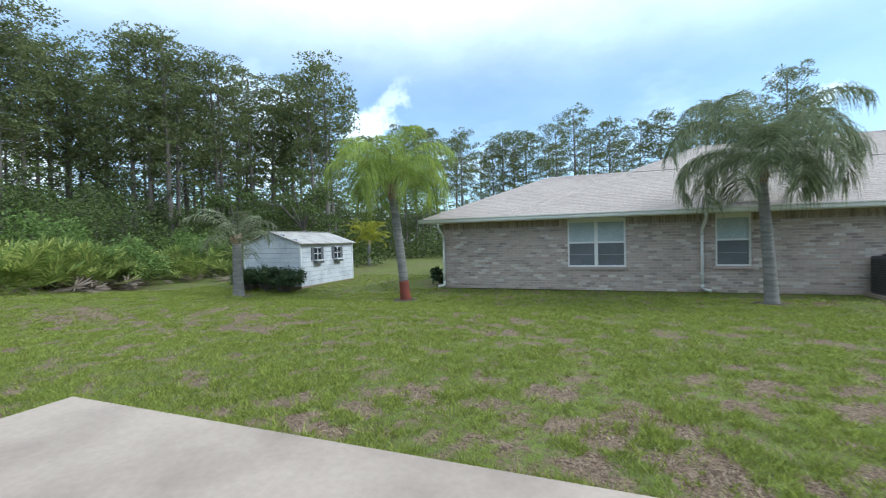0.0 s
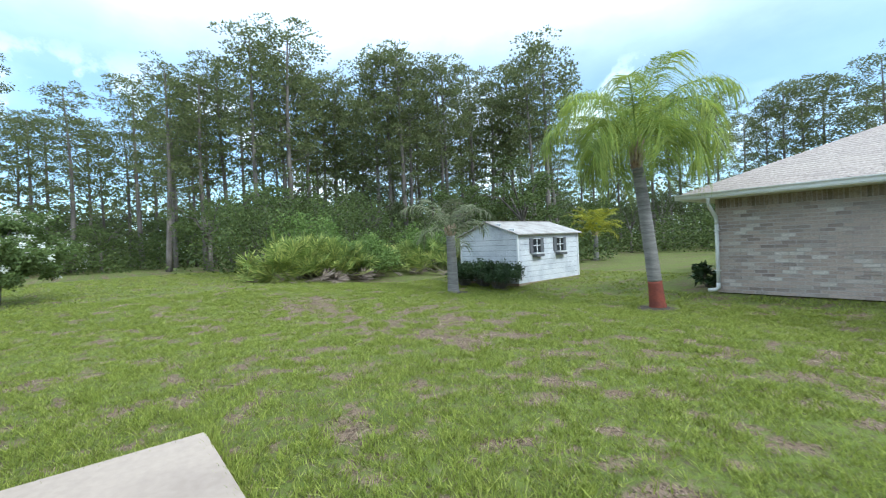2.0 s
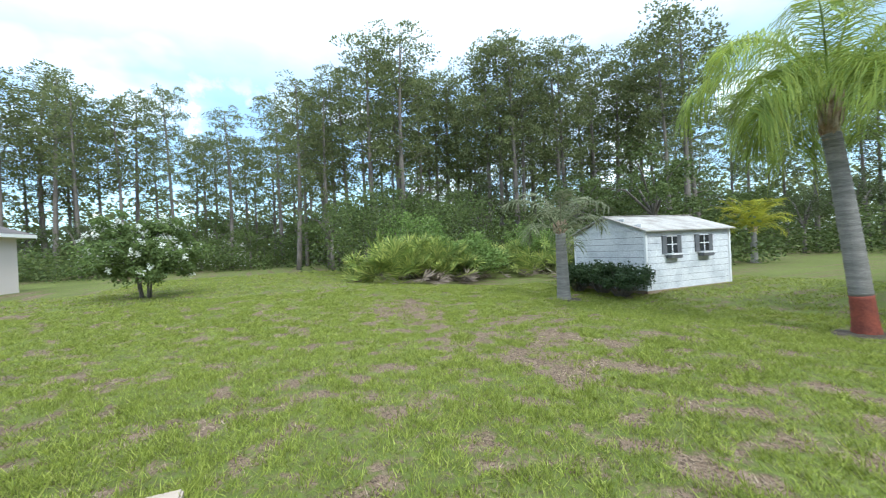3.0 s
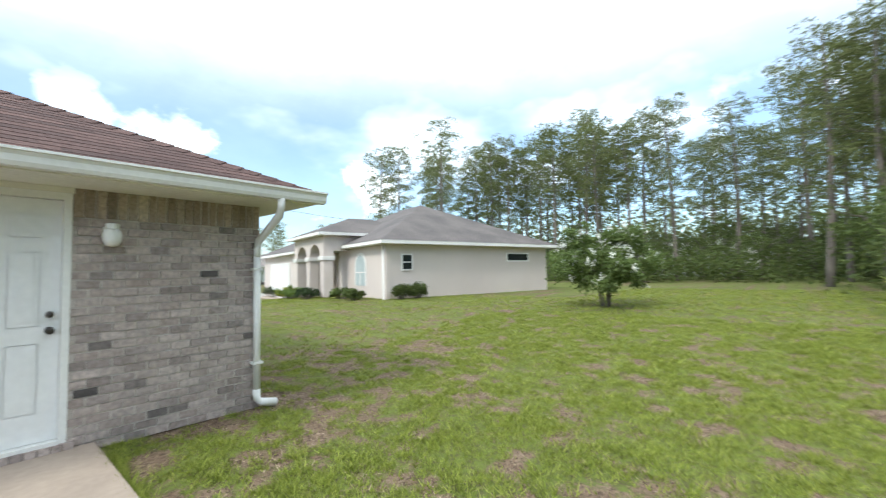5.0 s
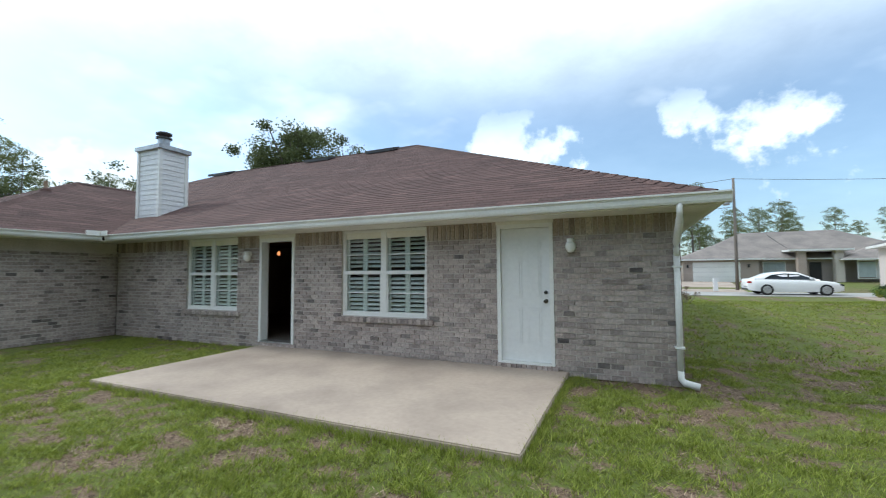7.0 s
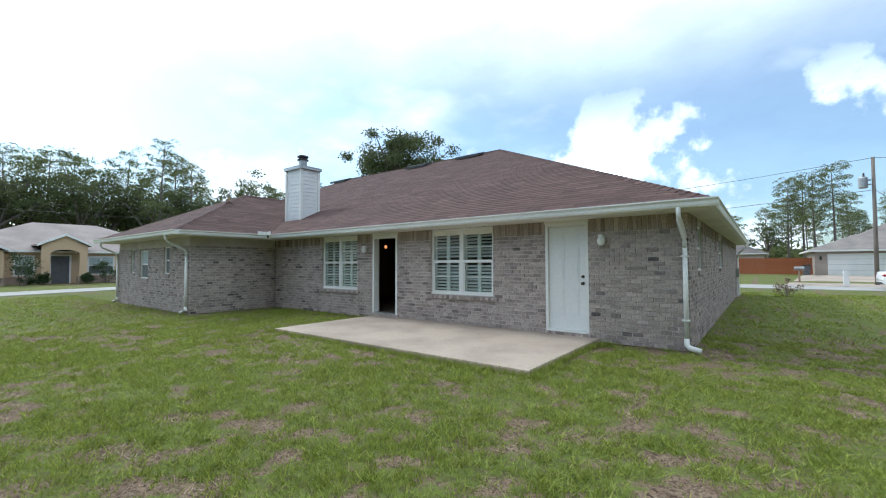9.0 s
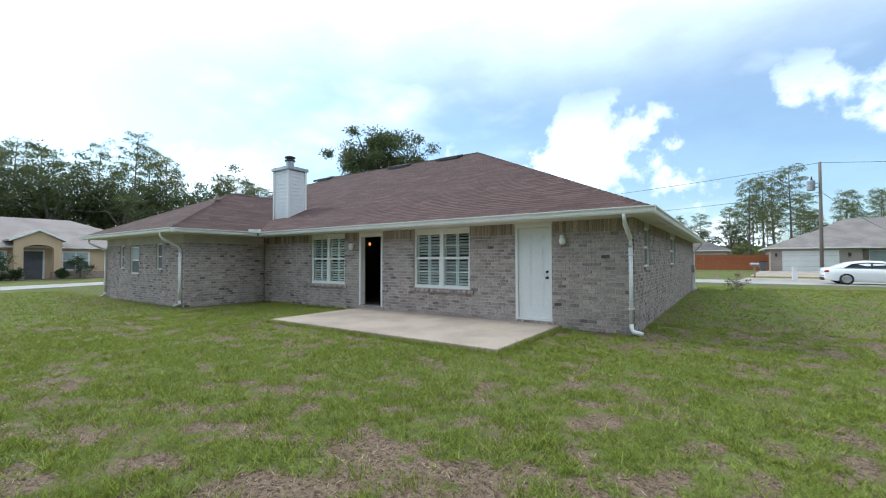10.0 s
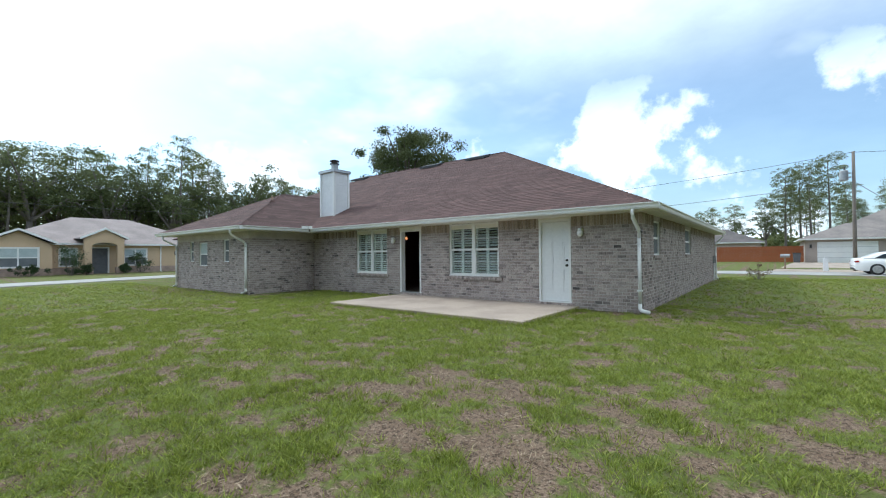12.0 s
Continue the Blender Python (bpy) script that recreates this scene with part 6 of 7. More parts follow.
def palm(name, place, H, lean, fronds, reach, droop, leaflets, material, label, red=0.0, r0=0.17, shaft=0.6, leaf_len=0.55, hang=0.7, seed=1, r1=0.11, dense=1.0, leaf_w=0.012):
    """A feather palm: ringed trunk, boots and crownshaft, arching fronds with hanging leaflets."""
    rng = np.random.default_rng(seed)
    o = thing(name, place, label, "palm tree")
    top = Vector((lean[0], lean[1], H))

    def spine(t):
        return Vector((lean[0] * t ** 1.2, lean[1] * t ** 1.2, H * t - 0.1 * (1 - t)))

    def rad(t):
        return r0 * (1 + 0.35 * math.exp(-t * 14)) * (1 - t) + r1 * t

    def trunk_part(nm, t0, t1, material_, lab="", grow=0.0):
        bm = bmesh.new()
        n = max(6, int((t1 - t0) * H / 0.045))
        ts = np.linspace(t0, t1, n)
        tube(bm, [spine(t) for t in ts], [rad(t) + grow + (0.004 if i % 2 else -0.003) for i, t in enumerate(ts)], 14)
        part(nm, bm, material_, o, lab, smooth=True)

    cut = red / H
    if red:
        trunk_part("painted_base", 0.0, cut, M_REDPAINT, "rust-red painted trunk base")
    trunk_part("trunk", cut, 1.0, M_PALMBARK)
    if shaft:
        bm = bmesh.new()
        for k in range(16):
            a = k * 2.4
            z = shaft * (k / 16)
            d = Vector((math.cos(a), math.sin(a), 0))
            tube(bm, [top + d * 0.05 + Vector((0, 0, z - 0.12)), top + d * (r1 * 1.05) + Vector((0, 0, z + 0.05)), top + d * (r1 * 1.25) + Vector((0, 0, z + 0.22))], [0.05, 0.055, 0.03], 6, flat=0.5)
        tube(bm, [top - Vector((0, 0, 0.1)), top + Vector((0, 0, shaft))], [r1 * 0.95, r1 * 0.6], 10)
        part("leaf_base", bm, M_BOOT, o, "brown fibrous leaf bases")
    head = top + Vector((0, 0, shaft))
    for k in range(fronds):
        a = k * 2.39996 + rng.random() * 0.35
        rank = k / fronds
        up = 1.38 - 0.95 * rank + rng.normal() * 0.07
        L = reach * (0.78 + 0.35 * math.sin(math.pi * min(1, rank + 0.2))) * rng.uniform(0.88, 1.1)
        d = np.array((math.cos(a), math.sin(a)))
        ts = np.linspace(0, 1, 15)
        # the stem rises, arches over and hangs at its tip
        ang = up - (droop * (0.75 + 0.5 * rank)) * ts ** 1.55
        step_ = L / 14
        P = [np.array(head) + np.array((d[0] * r1 * 0.5, d[1] * r1 * 0.5, -0.15 * rank))]
        for q in range(14):
            P.append(P[-1] + step_ * np.array((d[0] * math.cos(ang[q]), d[1] * math.cos(ang[q]), math.sin(ang[q]))))
        P = np.array(P)
        bm = bmesh.new()
        tube(bm, P[::2], np.linspace(0.022, 0.004, 8), 5, cap=False)
        fr = part("frond", bm, material, o)
        m = int(leaflets * dense)
        tt = 0.16 + 0.84 * np.linspace(0, 1, m)
        i = np.minimum((tt * 14).astype(int), 13)
        base = P[i] + (P[i + 1] - P[i]) * (tt * 14 - i)[:, None]
        tang = P[i + 1] - P[i]
        tang /= np.linalg.norm(tang, axis=1, keepdims=True)
        side = np.cross(tang, (0, 0, 1.0))
        side /= np.maximum(np.linalg.norm(side, axis=1, keepdims=True), 1e-6)
        vs, fs, off = [], [], 0
        for s in (-1, 1):
            ll = leaf_len * (0.55 + 0.6 * np.sin(np.pi * np.clip(tt, 0, 1) ** 0.8)) * rng.uniform(0.8, 1.15, m)
            out = side * s * rng.uniform(0.55, 1.0, m)[:, None] + tang * 0.45 + rng.normal(size=(m, 3)) * 0.12
            out[:, 2] += rng.uniform(-0.1, 0.45, m)
            out /= np.linalg.norm(out, axis=1, keepdims=True)
            wv = tang * 0.5 + np.array((0, 0, 0.35))
            wv = np.cross(out, np.cross(wv, out))
            wv = wv / np.maximum(np.linalg.norm(wv, axis=1, keepdims=True), 1e-6) * leaf_w
            p1 = base + out * ll[:, None] * 0.45
            p1[:, 2] -= hang * ll * 0.10
            p2 = base + out * ll[:, None] * 0.80
            p2[:, 2] -= hang * ll * 0.42
            p3 = base + out * ll[:, None] * 0.95
            p3[:, 2] -= hang * ll * 0.85
            q = np.stack([base - wv * 0.5, base + wv * 0.5, p1 - wv, p1 + wv, p2 - wv * 0.8, p2 + wv * 0.8, p3 - wv * 0.15, p3 + wv * 0.15], 1).reshape(-1, 3)
            ff = (np.arange(m)[:, None, None] * 8 + np.array([(0, 1, 3, 2), (2, 3, 5, 4), (4, 5, 7, 6)])[None]).reshape(-1, 4) + off
            vs.append(q), fs.append(ff)
            off += len(q)
        quads("foliage", np.concatenate(vs), np.concatenate(fs), material, fr)
    ring = thing("mulch_ring", (place[0], place[1], place[2]), "thin ring of dark mulch round a palm", "mulch", "mulch rings", kind="")
    bm = bmesh.new()
    n = 26
    c = bm.verts.new((0, 0, 0.035))
    rim = [bm.verts.new((math.cos(2 * math.pi * k / n) * (r0 * 2.6 + 0.10 * math.sin(k * 2.3)), math.sin(2 * math.pi * k / n) * (r0 * 2.6 + 0.08 * math.cos(k * 1.7)), -0.01)) for k in range(n)]
    for k in range(n):
        bm.faces.new((c, rim[k], rim[(k + 1) % n]))
    part("mulch", bm, M_MULCH, ring)
    return o


palm("queen_palm", (-0.25, -11.70, landz(-0.25, -11.70)), 3.05, (0.20, 0.28), 19, 2.05, 2.55, 96, M_PALM, "queen palm with yellow-green drooping fronds and a red-painted base", 0.66, 0.15, 0.55, 0.66, 1.25, 4, 0.12, 1.0, 0.008)
palm("queen_palm", (-9.55, -11.9, landz(-9.55, -11.9)), 2.80, (0.20, 0.08), 20, 2.45, 2.85, 125, M_PALM_D, "queen palm with grey-green drooping fronds and a slim grey trunk", 0.0, 0.14, 0.50, 0.55, 1.25, 9, 0.10, 1.0, 0.008)
palm("queen_palm", (5.15, -10.5, landz(5.15, -10.5)), 1.70, (-0.03, 0.04), 11, 1.55, 2.1, 30, M_PALM_DRY, "stunted palm with sparse dull fronds and a thick grey trunk", 0.0, 0.17, 0.15, 0.42, 0.8, 14, 0.13)
palm("date_palm", (8.6, -24.6, landz(8.6, -24.6)), 1.45, (0.0, 0.0), 28, 1.75, 1.65, 34, M_DATE, "small golden-green date palm on the far lawn", 0.0, 0.15, 0.25, 0.40, 0.25, 21, 0.13)
palm("date_palm", (1.2, -31.0, landz(1.2, -31.0)), 2.1, (0.0, 0.0), 18, 1.6, 2.0, 34, M_PALM_D, "palm with an old grey trunk at the edge of the woods", 0.0, 0.2, 0.25, 0.5, 0.6, 33, 0.18)


def fan_mesh(seed, material):
    """One palmetto fan: a stalk from the origin along z, and narrow blades spread at its end."""
    rng = np.random.default_rng(seed)
    R, c = rng.uniform(0.46, 0.68), np.array((0, 0, 0.55))
    vs, fs = [np.array([(0, 0, 0), (0.012, 0, 0), (0.012, 0, 0.55), (0, 0, 0.55)])], [np.arange(4)]
    for b in range(15):
        t = math.radians(-125 + 250 * b / 14)
        d = np.array((math.sin(t), 0.25 * math.cos(t * 0.5) + rng.normal() * 0.06, math.cos(t)))
        e = c + d * R * rng.uniform(0.85, 1.1) + np.array((0, 0, -0.10 * R))
        s_ = np.array((math.cos(t), 0.3, -math.sin(t))) * 0.031
        m_ = c + d * R * 0.55
        fs.append(np.arange(4) + 4 * len(vs))
        vs.append(np.array([c, m_ + s_, e, m_ - s_]))
    ob = quads("fan", np.concatenate(vs), np.array(fs), material)
    me = ob.data
    bpy.data.objects.remove(ob)
    return me


LIVE, DEAD = [fan_mesh(300 + k, M_PALMETTO) for k in range(6)], [fan_mesh(310 + k, M_DEADLEAF) for k in range(3)]


def palmetto_clump(place, radius, fans, seed, label):
    """Saw palmetto: stiff fans on stalks, dead ones hanging round the foot."""
    rng = random.Random(seed)
    o = thing("palmetto_clump", place, label, "palmetto", "palmettos")
    for k in range(fans + fans // 5):
        dead = k >= fans
        a, r = rng.random() * 360, radius * (rng.uniform(0.75, 1.0) if dead else math.sqrt(rng.random()))
        f = new("dead_fan" if dead else "fan", rng.choice(DEAD if dead else LIVE))
        f.parent = o
        z = rng.uniform(0.10, 0.35) if dead else rng.uniform(0.15, 0.95) * (1.1 - 0.6 * (r / radius) ** 2)
        tilt = rng.uniform(95, 125) if dead else 15 + 65 * r / radius + rng.uniform(-15, 15)
        f.matrix_basis = pose(math.cos(radians(a)) * r, math.sin(radians(a)) * r, z) @ pose(0, 0, 0, 0, 0, a + 90) @ pose(0, 0, 0, tilt, 0, 0) @ pose(0, 0, 0, 0, 0, rng.uniform(-40, 40))
    return o


for k, (x, y, r, n) in enumerate(((10.9, -7.9, 1.15, 84), (11.3, -9.3, 1.2, 80), (12.9, -10.9, 1.2, 46), (13.2, -13.6, 1.2, 40), (11.2, -15.0, 1.0, 30))):
    palmetto_clump((x, y, landz(x, y)), r, n, 40 + k, "clump of saw palmetto fans with dry brown ones at its foot")


def bush(name, place, size, n, leaf, material, label, seed, group=""):
    """A shrub of leaves gathered in clumps on twigs, with an uneven outline."""
    rng = np.random.default_rng(seed)
    o = thing(name, place, label, "shrub", group)
    bm, pts = bmesh.new(), []
    k = max(8, int(n / 120))
    for i in range(k):
        a, r = rng.random() * 2 * math.pi, math.sqrt(rng.random())
        h = size[2] * (0.30 + 0.62 * rng.random() * (1.05 - 0.5 * r * r))
        e = Vector((math.cos(a) * r * size[0], math.sin(a) * r * size[1], h))
        tube(bm, [(e.x * 0.25, e.y * 0.25, -0.05), (e.x * 0.7, e.y * 0.7, h * 0.6), e], [0.016, 0.011, 0.004], 4, cap=False)
        q = size[2] * rng.uniform(0.13, 0.27)
        pts.append(ball_points(max(6, n // k), np.array(e), (q * 1.15, q * 1.15, q), rng, 0.25))
    part("branchwork", bm, M_BARK, o)
    p = np.concatenate(pts)
    p[:, 2] = np.maximum(p[:, 2], 0.03)
    v, f = leaves_at(p, leaf, rng)
    quads("foliage", v, f, material, o)
    return o


for k, (x, y, sz, n, mt) in enumerate(((12.0, -10.9, (1.5, 1.5, 2.1), 5200, M_SHRUB), (13.6, -12.2, (1.4, 1.6, 1.8), 4200, M_SHRUB), (13.4, -9.4, (1.3, 1.3, 2.9), 4200, M_SHRUB), (11.5, -10.6, (0.9, 1.1, 1.55), 3600, M_SHRUB), (15.2, -8.0, (1.8, 1.8, 4.2), 6000, M_UNDER), (15.6, -12.6, (1.9, 1.9, 4.6), 6000, M_UNDER), (13.4, -16.0, (1.6, 1.6, 2.6), 4200, M_SHRUB), (11.2, -17.6, (1.6, 1.6, 2.4), 4000, M_UNDER))):
    bush("wild_shrub", (x, y, landz(x, y)), sz, n, 0.13, mt, "wild green shrub at the edge of the palmettos", 60 + k, "wild shrubs")
for k, (y, r) in enumerate(((-12.0, 0.62), (-12.25, 0.58), (-12.1, 0.6))):
    bush("hedge_shrub", (4.55 + k * 0.85, y + 0.15, 0.0), (r + 0.08, 0.55, 0.80), 4600, 0.075, M_HEDGE, "clipped dark hedge shrub beside the shed", 80 + k, "hedge by the shed")
leafy_tree("crape_myrtle", 5, 2.85, 1.70, 0.10, M_CRAPE, "round crape myrtle with white blossom on the lawn", "", 20000, 6, 0.27, 150).matrix_world = pose(11.0, -0.3, landz(11.0, -0.3))
WM = pose(*WH, 0, 0, WT)
for k, (x, y, sz, mt) in enumerate(((0.4, -0.5, (0.42, 0.28, 0.72), M_UNDER), (1.2, -0.5, (0.42, 0.28, 0.68), M_UNDER), (-0.9, 1.0, (0.5, 0.45, 0.5), M_UNDER), (-1.0, 2.2, (0.55, 0.45, 0.5), M_CRAPE), (-2.0, 4.2, (0.6, 0.6, 0.5), M_HEDGE), (-2.1, 5.6, (0.7, 0.7, 0.6), M_SHRUB), (-2.0, 7.0, (0.6, 0.6, 0.55), M_DATE), (-0.9, 10.8, (0.5, 0.6, 0.7), M_HEDGE))):
    p = WM @ Vector((x, y, 0))
    bush("foundation_shrub", (p.x, p.y, landz(p.x, p.y)), sz, 3000, 0.075, mt, "low shrub against the stucco house", 100 + k, "foundation shrubs")
for k, (x, y, sz) in enumerate(((-40.6, -7.0, (0.7, 1.2, 0.8)), (-40.6, -4.8, (0.7, 1.2, 0.85)), (-39.4, -2.7, (0.75, 0.75, 2.5)), (-41.0, -2.1, (0.6, 0.7, 0.6)), (-40.7, -1.35, (0.35, 0.35, 0.95)), (-40.7, 1.15, (0.35, 0.35, 0.9)), (-41.6, 2.6, (1.0, 1.0, 1.9)))):
    bush("foundation_shrub", (x, y, landz(x, y)), sz, 1500, 0.11, M_HEDGE, "dark leafy shrub in front of the tan house", 120 + k, "foundation shrubs")
for k, (x, y) in enumerate(((12.4, 25.0 - 2.2), (13.0, 26.5 - 2.6))):
    bush("clipped_shrub", (x, y, landz(x, y)), (0.5, 0.5, 0.95), 1500, 0.06, M_HEDGE, "clipped dark shrub beside the driveway", 140 + k, "clipped shrubs")
bush("small_shrub", (2.6, 15.6, landz(2.6, 15.6)), (0.45, 0.45, 0.75), 500, 0.07, M_BOOT, "small reddish bare-twigged shrub on the lawn", 150)
bush("yucca", (-0.45, NY - 0.9, 0.0), (0.4, 0.4, 0.6), 500, 0.16, M_HEDGE, "spiky dark plant behind the downspout", 151)

# woods: a few trees built once, then set out along the edge of the lots
pines = [pine_tree(200 + k, H_, b_, s_, "tall slim pine with an open dark green crown") for k, (H_, b_, s_) in enumerate(((16.5, 0.37, 2.0), (15.0, 0.42, 1.8), (17.0, 0.32, 2.2), (14.0, 0.45, 1.65), (12.5, 0.48, 1.5)))]
oaks = [leafy_tree("oak_tree", 220, 9.5, 4.4, 0.26, M_OAK, "broad dark green oak at the edge of the woods", "broadleaf trees", 4600), leafy_tree("oak_tree", 221, 7.0, 3.2, 0.23, M_UNDER, "young broadleaf tree in the woods", "broadleaf trees", 3600)]
RNG = random.Random(77)
HUB = (-4.0, -2.5)
used = set()


def plant(kind, yaw, dist, H_, hub=HUB):
    x, y = hub[0] - math.sin(radians(yaw)) * dist, hub[1] + math.cos(radians(yaw)) * dist
    src = kind
    own = src.get("native", 0.0)
    s = H_ / own
    m = pose(x, y, landz(x, y) - 0.1, RNG.uniform(-1.5, 1.5), RNG.uniform(-1.5, 1.5), RNG.uniform(0, 360))
    w_ = RNG.uniform(0.9, 1.15)
    if src.name not in used:
        used.add(src.name)
        t = src
        t.matrix_world = m @ Matrix.Diagonal((s * w_, s * w_, s, 1))
    else:
        t = copy_thing(src, m)
        t.scale = (s * w_, s * w_, s)
    return t


for t_, h_ in zip(pines, (16.5, 15.0, 17.0, 14.0, 12.5)):
    t_["native"] = h_
oaks[0]["native"], oaks[1]["native"] = 9.5, 7.0
# (bearing from, to, nearest, farthest, lowest, tallest, how many)
for y0, y1, d0, d1, h0, h1, n in ((-95, -112, 27, 40, 12.0, 14.8, 12), (-110, -133, 27, 38, 12.4, 15.2, 18), (-112, -148, 42, 58, 12.5, 15.5, 12), (-133, -147, 30, 38, 13.2, 15.6, 9), (-147, -182, 40, 54, 11.8, 14.3, 19), (-182, -206, 36, 46, 11.5, 14.2, 10), (-72, -99, 40, 54, 13.0, 15.8, 18), (-51, -74, 46, 60, 15.5, 19, 18), (-45, -48, 44, 47, 14.5, 15.5, 2), (-26, -38, 80, 100, 9, 12, 7)):
    for k in range(n):
        a = y0 + (y1 - y0) * (k + RNG.uniform(0.1, 0.9)) / n
        plant(RNG.choice(pines), a, RNG.uniform(d0, d1), RNG.uniform(h0, h1))
for y0, y1, d0, d1, h0, h1, n in ((-100, -146, 24, 33, 4.5, 7.5, 14), (-100, -150, 36, 50, 6.5, 9.5, 14), (-72, -100, 36, 46, 4, 6, 10), (-72, -102, 48, 58, 5.5, 8, 8), (-50, -72, 46, 56, 5, 8, 6), (-147, -182, 34, 46, 4, 6.5, 11), (-150, -184, 48, 60, 6, 9, 10), (-182, -206, 34, 40, 6, 8, 3)):
    for k in range(n):
        a = y0 + (y1 - y0) * (k + RNG.uniform(0.1, 0.9)) / n
        plant(oaks[1] if RNG.random() < 0.7 else oaks[0], a, RNG.uniform(d0, d1), RNG.uniform(h0, h1))
# street side, seen over the house from the lawn
EYE2 = (2.5, -9.0)
for y0, y1, d0, d1, h0, h1, n in ((66, 90, 74, 92, 16, 20, 16), (57, 64, 78, 84, 14, 17, 3), (48, 56, 80, 92, 14, 17, 4), (-6, -1.5, 76, 84, 13.5, 15.5, 4), (-16, 8, 96, 122, 10, 13, 10), (-20, -1, 100, 125, 11, 15, 10), (8, 30, 110, 130, 10, 14, 6)):
    for k in range(n):
        a = y0 + (y1 - y0) * (k + RNG.uniform(0.1, 0.9)) / n
        plant(RNG.choice(pines), a, RNG.uniform(d0, d1), RNG.uniform(h0, h1), EYE2)
big_oak = leafy_tree("oak_tree", 226, 13.6, 5.4, 0.27, M_OAK, "big dark green oak rising behind the brick house", "broadleaf trees", 30000, 1, 0.40)
big_oak["native"] = 13.6
plant(big_oak, 43.6, 44, 17.0, EYE2)
for a in range(58, 92, 2):
    plant(oaks[0], a, 76 + (a % 3) * 3, 14 + a % 5, EYE2)
plant(oaks[0], 51, 86, 13.5, EYE2)
for a, d in ((4, 78), (0, 82), (-9, 88), (-14, 96), (12, 90)):
    plant(oaks[0], a, d, 8 + d % 3, EYE2)

# the shrubby floor of the woods and the far wall of green behind it
rng_ = np.random.default_rng(5)


def thicket(name, sectors, leaf, per, material, label, hub=HUB):
    pts = []
    for y0, y1, d0, d1, h, n in sectors:
        for k in range(n):
            a, d = math.radians(rng_.uniform(min(y0, y1), max(y0, y1))), rng_.uniform(d0, d1)
            x, y = hub[0] - math.sin(a) * d, hub[1] + math.cos(a) * d
            r = h * rng_.uniform(0.22, 0.5)
            c = (x, y, landz(x, y) + rng_.uniform(0.05, 0.75) * h * rng_.uniform(0.5, 1))
            pts.append(ball_points(per, c, (r * 1.2, r * 1.2, r * 0.8), rng_, 0.3))
    v, f = leaves_at(np.concatenate(pts), leaf, rng_)
    o = quads(name, v, f, material)
    tagged(o, label, "thicket", kind="stuff")


thicket("thicket", ((-100, -150, 23, 32, 4.2, 230), (-70, -101, 35, 46, 3.7, 230), (-50, -72, 42, 54, 3.8, 130), (-147, -184, 33, 46, 3.8, 250), (-182, -208, 34, 44, 3.4, 80)), 0.23, 80, M_UNDER, "dense shrubby understory at the edge of the pine woods")
thicket("far_woods", ((-48, -210, 56, 74, 9.0, 520), (-60, -160, 58, 72, 13.0, 420), (-10, -48, 95, 120, 5.0, 60)), 0.6, 70, M_PINE, "dark far woods behind the pines")
thicket("far_woods_street", ((60, 94, 80, 100, 14.5, 400), (46, 62, 95, 105, 5.0, 40), (-22, 46, 115, 140, 7.0, 160), (-15, 9, 84, 104, 6.0, 130)), 0.8, 90, M_PINE, "dark far woods beyond the street", EYE2)

# ---------------------------------------------------------------- grass blades in the yard
NT, PER = 84000, 15
cxs, cys = rng_.uniform(-10.5, 9.0, NT), rng_.uniform(-12.4, 2.0, NT)
wear_ = np.array([patchiness(x, y) + 0.25 * clump_noise(x, y, 15.0, 6.0) for x, y in zip(cxs, cys)])
keep_ = rng_.random(NT) > 0.93 * step01((wear_ - 0.06) / 0.34)
cxs, cys, wear_ = cxs[keep_], cys[keep_], wear_[keep_]
size_ = np.clip(rng_.normal(1.0, 0.25, len(cxs)) - 0.55 * np.clip(wear_, -0.3, 0.8), 0.45, 1.9)
gxs, gys = np.repeat(cxs, PER), np.repeat(cys, PER)
dr_, size_ = np.repeat(wear_, PER), np.repeat(size_, PER)
gxs, gys = gxs + rng_.normal(size=len(gxs)) * 0.030 * size_, gys + rng_.normal(size=len(gys)) * 0.030 * size_
keep_ = ~((gxs > PX0 - 0.02) & (gxs < PX1 + 0.02) & (gys > PY0 - 0.02))
keep_ &= ~((gxs < X0 + 0.02) & (gys > -0.02)) & ~((gxs < XI + 0.02) & (gys > YW - 0.02))
for px_, py_ in ((-0.25, -11.70), (5.15, -10.5), (-9.55, -11.9)):
    keep_ &= np.hypot(gxs - px_, gys - py_) > 0.42
gxs, gys, dr_, size_ = gxs[keep_], gys[keep_], dr_[keep_], size_[keep_]


def tri_blades(x, y, tall_, width, lean):
    n = len(x)
    a = rng_.random(n) * 2 * math.pi
    foot = np.stack([x, y, land(x, y) - 0.015], -1)
    s = np.stack([np.cos(a), np.sin(a), np.zeros(n)], -1) * (width * rng_.uniform(0.7, 1.3, n))[:, None] * 0.5
    tip = foot + np.stack([rng_.normal(size=n) * lean, rng_.normal(size=n) * lean, np.ones(n)], -1) * (tall_ * rng_.uniform(0.6, 1.35, n))[:, None]
    return np.stack([foot - s, foot + s, tip], 1).reshape(-1, 3), np.arange(n * 3).reshape(-1, 3)


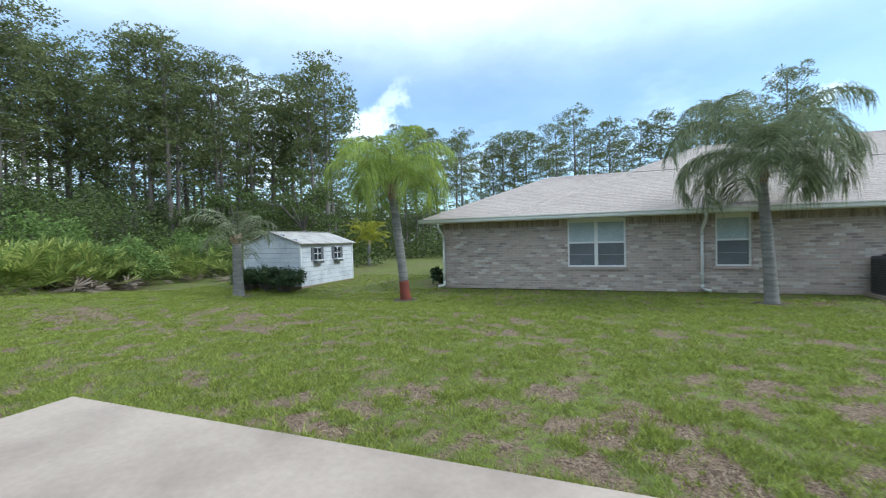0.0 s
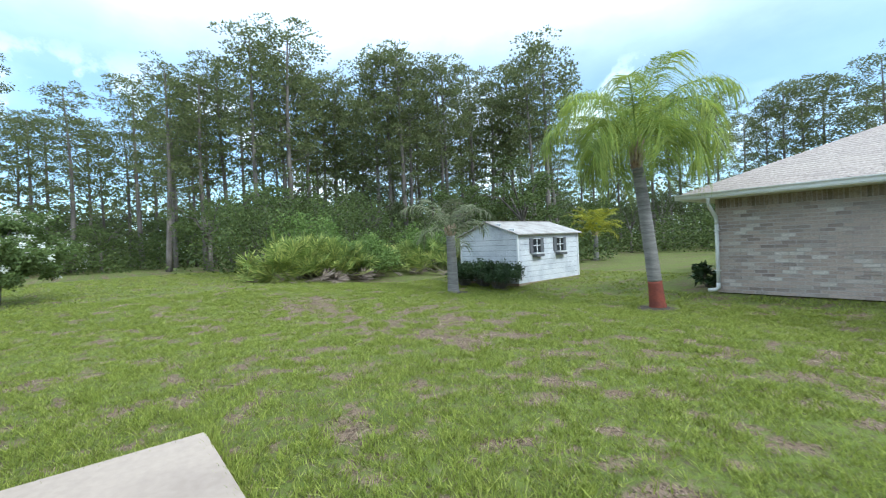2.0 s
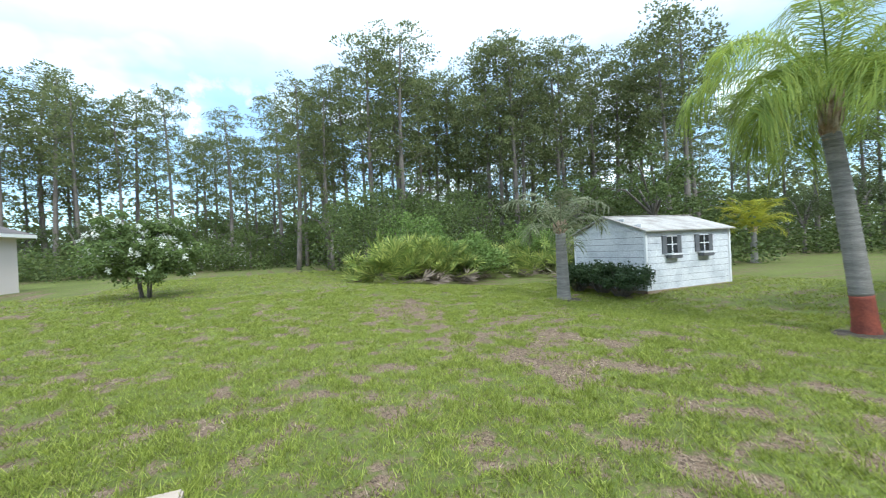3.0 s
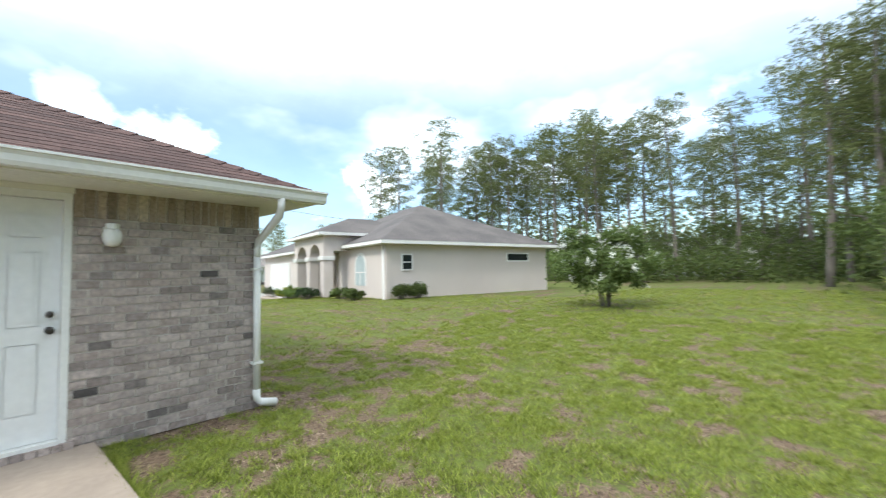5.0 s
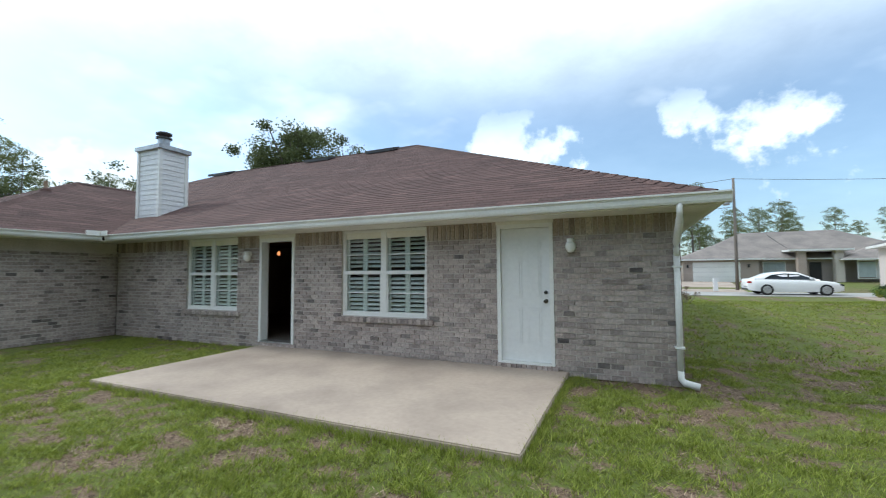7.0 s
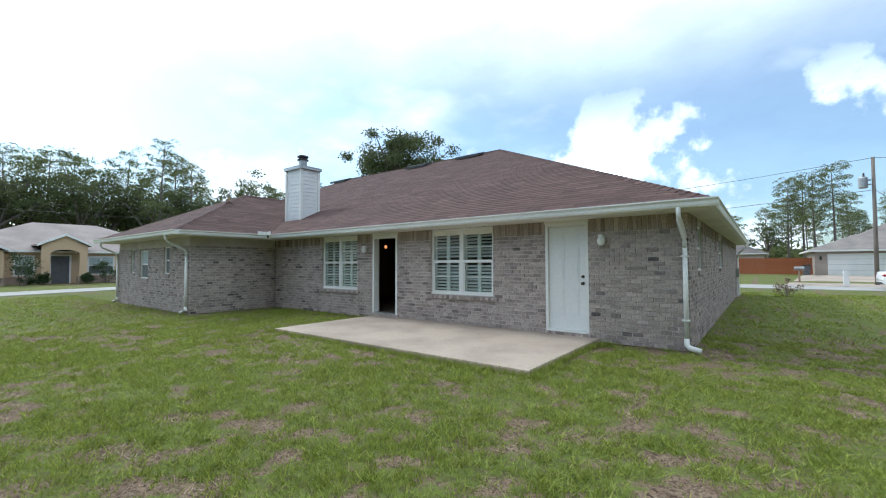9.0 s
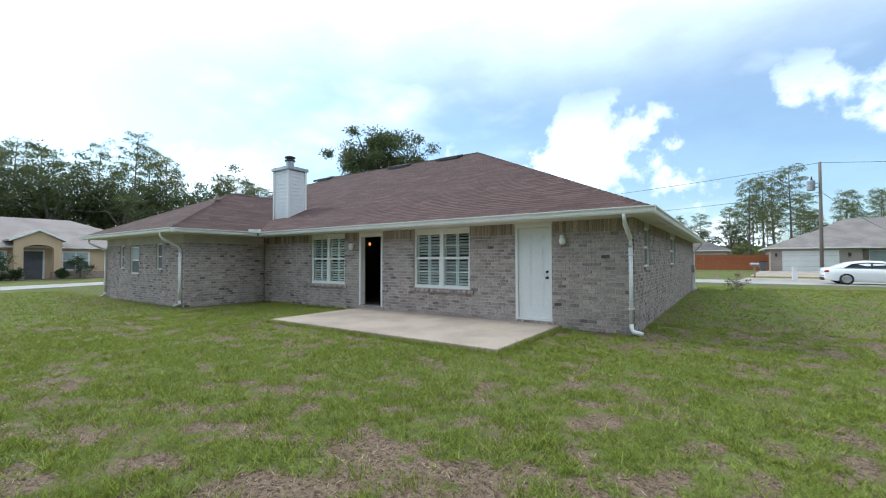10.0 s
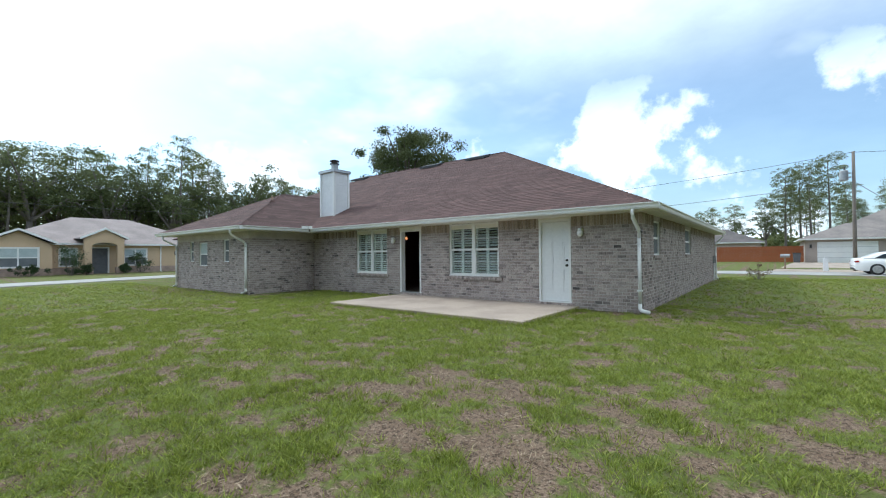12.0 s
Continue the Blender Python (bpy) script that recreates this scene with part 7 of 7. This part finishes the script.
M_GRASS = leaf_mat("grass blades", (0.138, 0.176, 0.030), (0.255, 0.305, 0.050), (0.410, 0.435, 0.105), 0.35, 0.55, 13.0)
M_STRAW = leaf_mat("dry grass blades", (0.13, 0.09, 0.06), (0.34, 0.26, 0.17), (0.52, 0.42, 0.30), 0.2)
v_, f_ = tri_blades(gxs, gys, 0.046 * size_, 0.011, 0.75)
grass = quads("grass", v_, f_, M_GRASS)
tagged(grass, "short uneven grass blades of the lawn", "grass", kind="stuff")
hx, hy = rng_.uniform(-10.5, 9.0, 520000), rng_.uniform(-12.4, 2.0, 520000)
gi_ = np.clip(np.searchsorted(gx, hx), 0, len(gx) - 1), np.clip(np.searchsorted(gy, hy), 0, len(gy) - 1)
sel = rng_.random(len(hx)) < 0.07 + 0.80 * dry[gi_[1], gi_[0]]
hx, hy = hx[sel], hy[sel]
ok_ = ~((hx > PX0 - 0.02) & (hx < PX1 + 0.02) & (hy > PY0 - 0.02)) & ~((hx < X0 + 0.02) & (hy > -0.02)) & ~((hx < XI + 0.02) & (hy > YW - 0.02))
v_, f_ = tri_blades(hx[ok_], hy[ok_], np.full(ok_.sum(), 0.022), 0.010, 2.2)
tagged(quads("dry_grass", v_, f_, M_STRAW), "dry straw-coloured stems lying in the lawn", "grass", kind="stuff")
# coarser, sparser blades on the lawn further out
ox, oy = [], []
for x0_, x1_, y0_, y1_, n_t in ((-24, -10.5, -14, -2.8, 5200), (X0 + 0.1, 14, 2.0, 20, 6200), (9.0, 22, -8, 2.0, 4200), (1.0, 9.0, -18, -12.4, 1800), (-9, 1.0, -13.3, -12.4, 500)):
    a_, b_ = rng_.uniform(x0_, x1_, n_t), rng_.uniform(y0_, y1_, n_t)
    ox.append(np.repeat(a_, 9) + rng_.normal(size=n_t * 9) * 0.06), oy.append(np.repeat(b_, 9) + rng_.normal(size=n_t * 9) * 0.06)
ox, oy = np.concatenate(ox), np.concatenate(oy)
v_, f_ = tri_blades(ox, oy, np.full(len(ox), 0.06), 0.022, 0.7)
tagged(quads("outer_grass", v_, f_, M_GRASS), "grass blades of the lawn further out", "grass", kind="stuff")
# longer tufts along the slab's edges and scattered in the lawn
tx, ty = [], []
for k in range(5200):
    s = rng_.random()
    if s < 0.5:
        tx.append(rng_.uniform(PX0 - 0.1, PX1 + 0.2)), ty.append(PY0 - abs(rng_.normal()) * 0.05)
    elif s < 0.75:
        tx.append(PX1 + abs(rng_.normal()) * 0.04), ty.append(rng_.uniform(PY0, -0.3))
    else:
        tx.append(PX0 - abs(rng_.normal()) * 0.04), ty.append(rng_.uniform(PY0, -0.1))
for k in range(420):
    x, y = rng_.uniform(-9, 8), rng_.uniform(-11.5, -3.4)
    for j in range(38):
        tx.append(x + rng_.normal() * 0.07), ty.append(y + rng_.normal() * 0.07)
tx, ty = np.array(tx), np.array(ty)
v_, f_ = tri_blades(tx, ty, np.full(len(tx), 0.095), 0.010, 0.5)
tuft = quads("grass_tufts", v_, f_, M_GRASS)
tagged(tuft, "longer grass tufts along the slab and in the lawn", "grass", kind="stuff")

# ---------------------------------------------------------------- bricks and shingles laid one by one, near the back door
for name_, owner_, near_, mt_ in LATE:
    if near_:
        single_slabs(name_, near_, mt_, owner_)
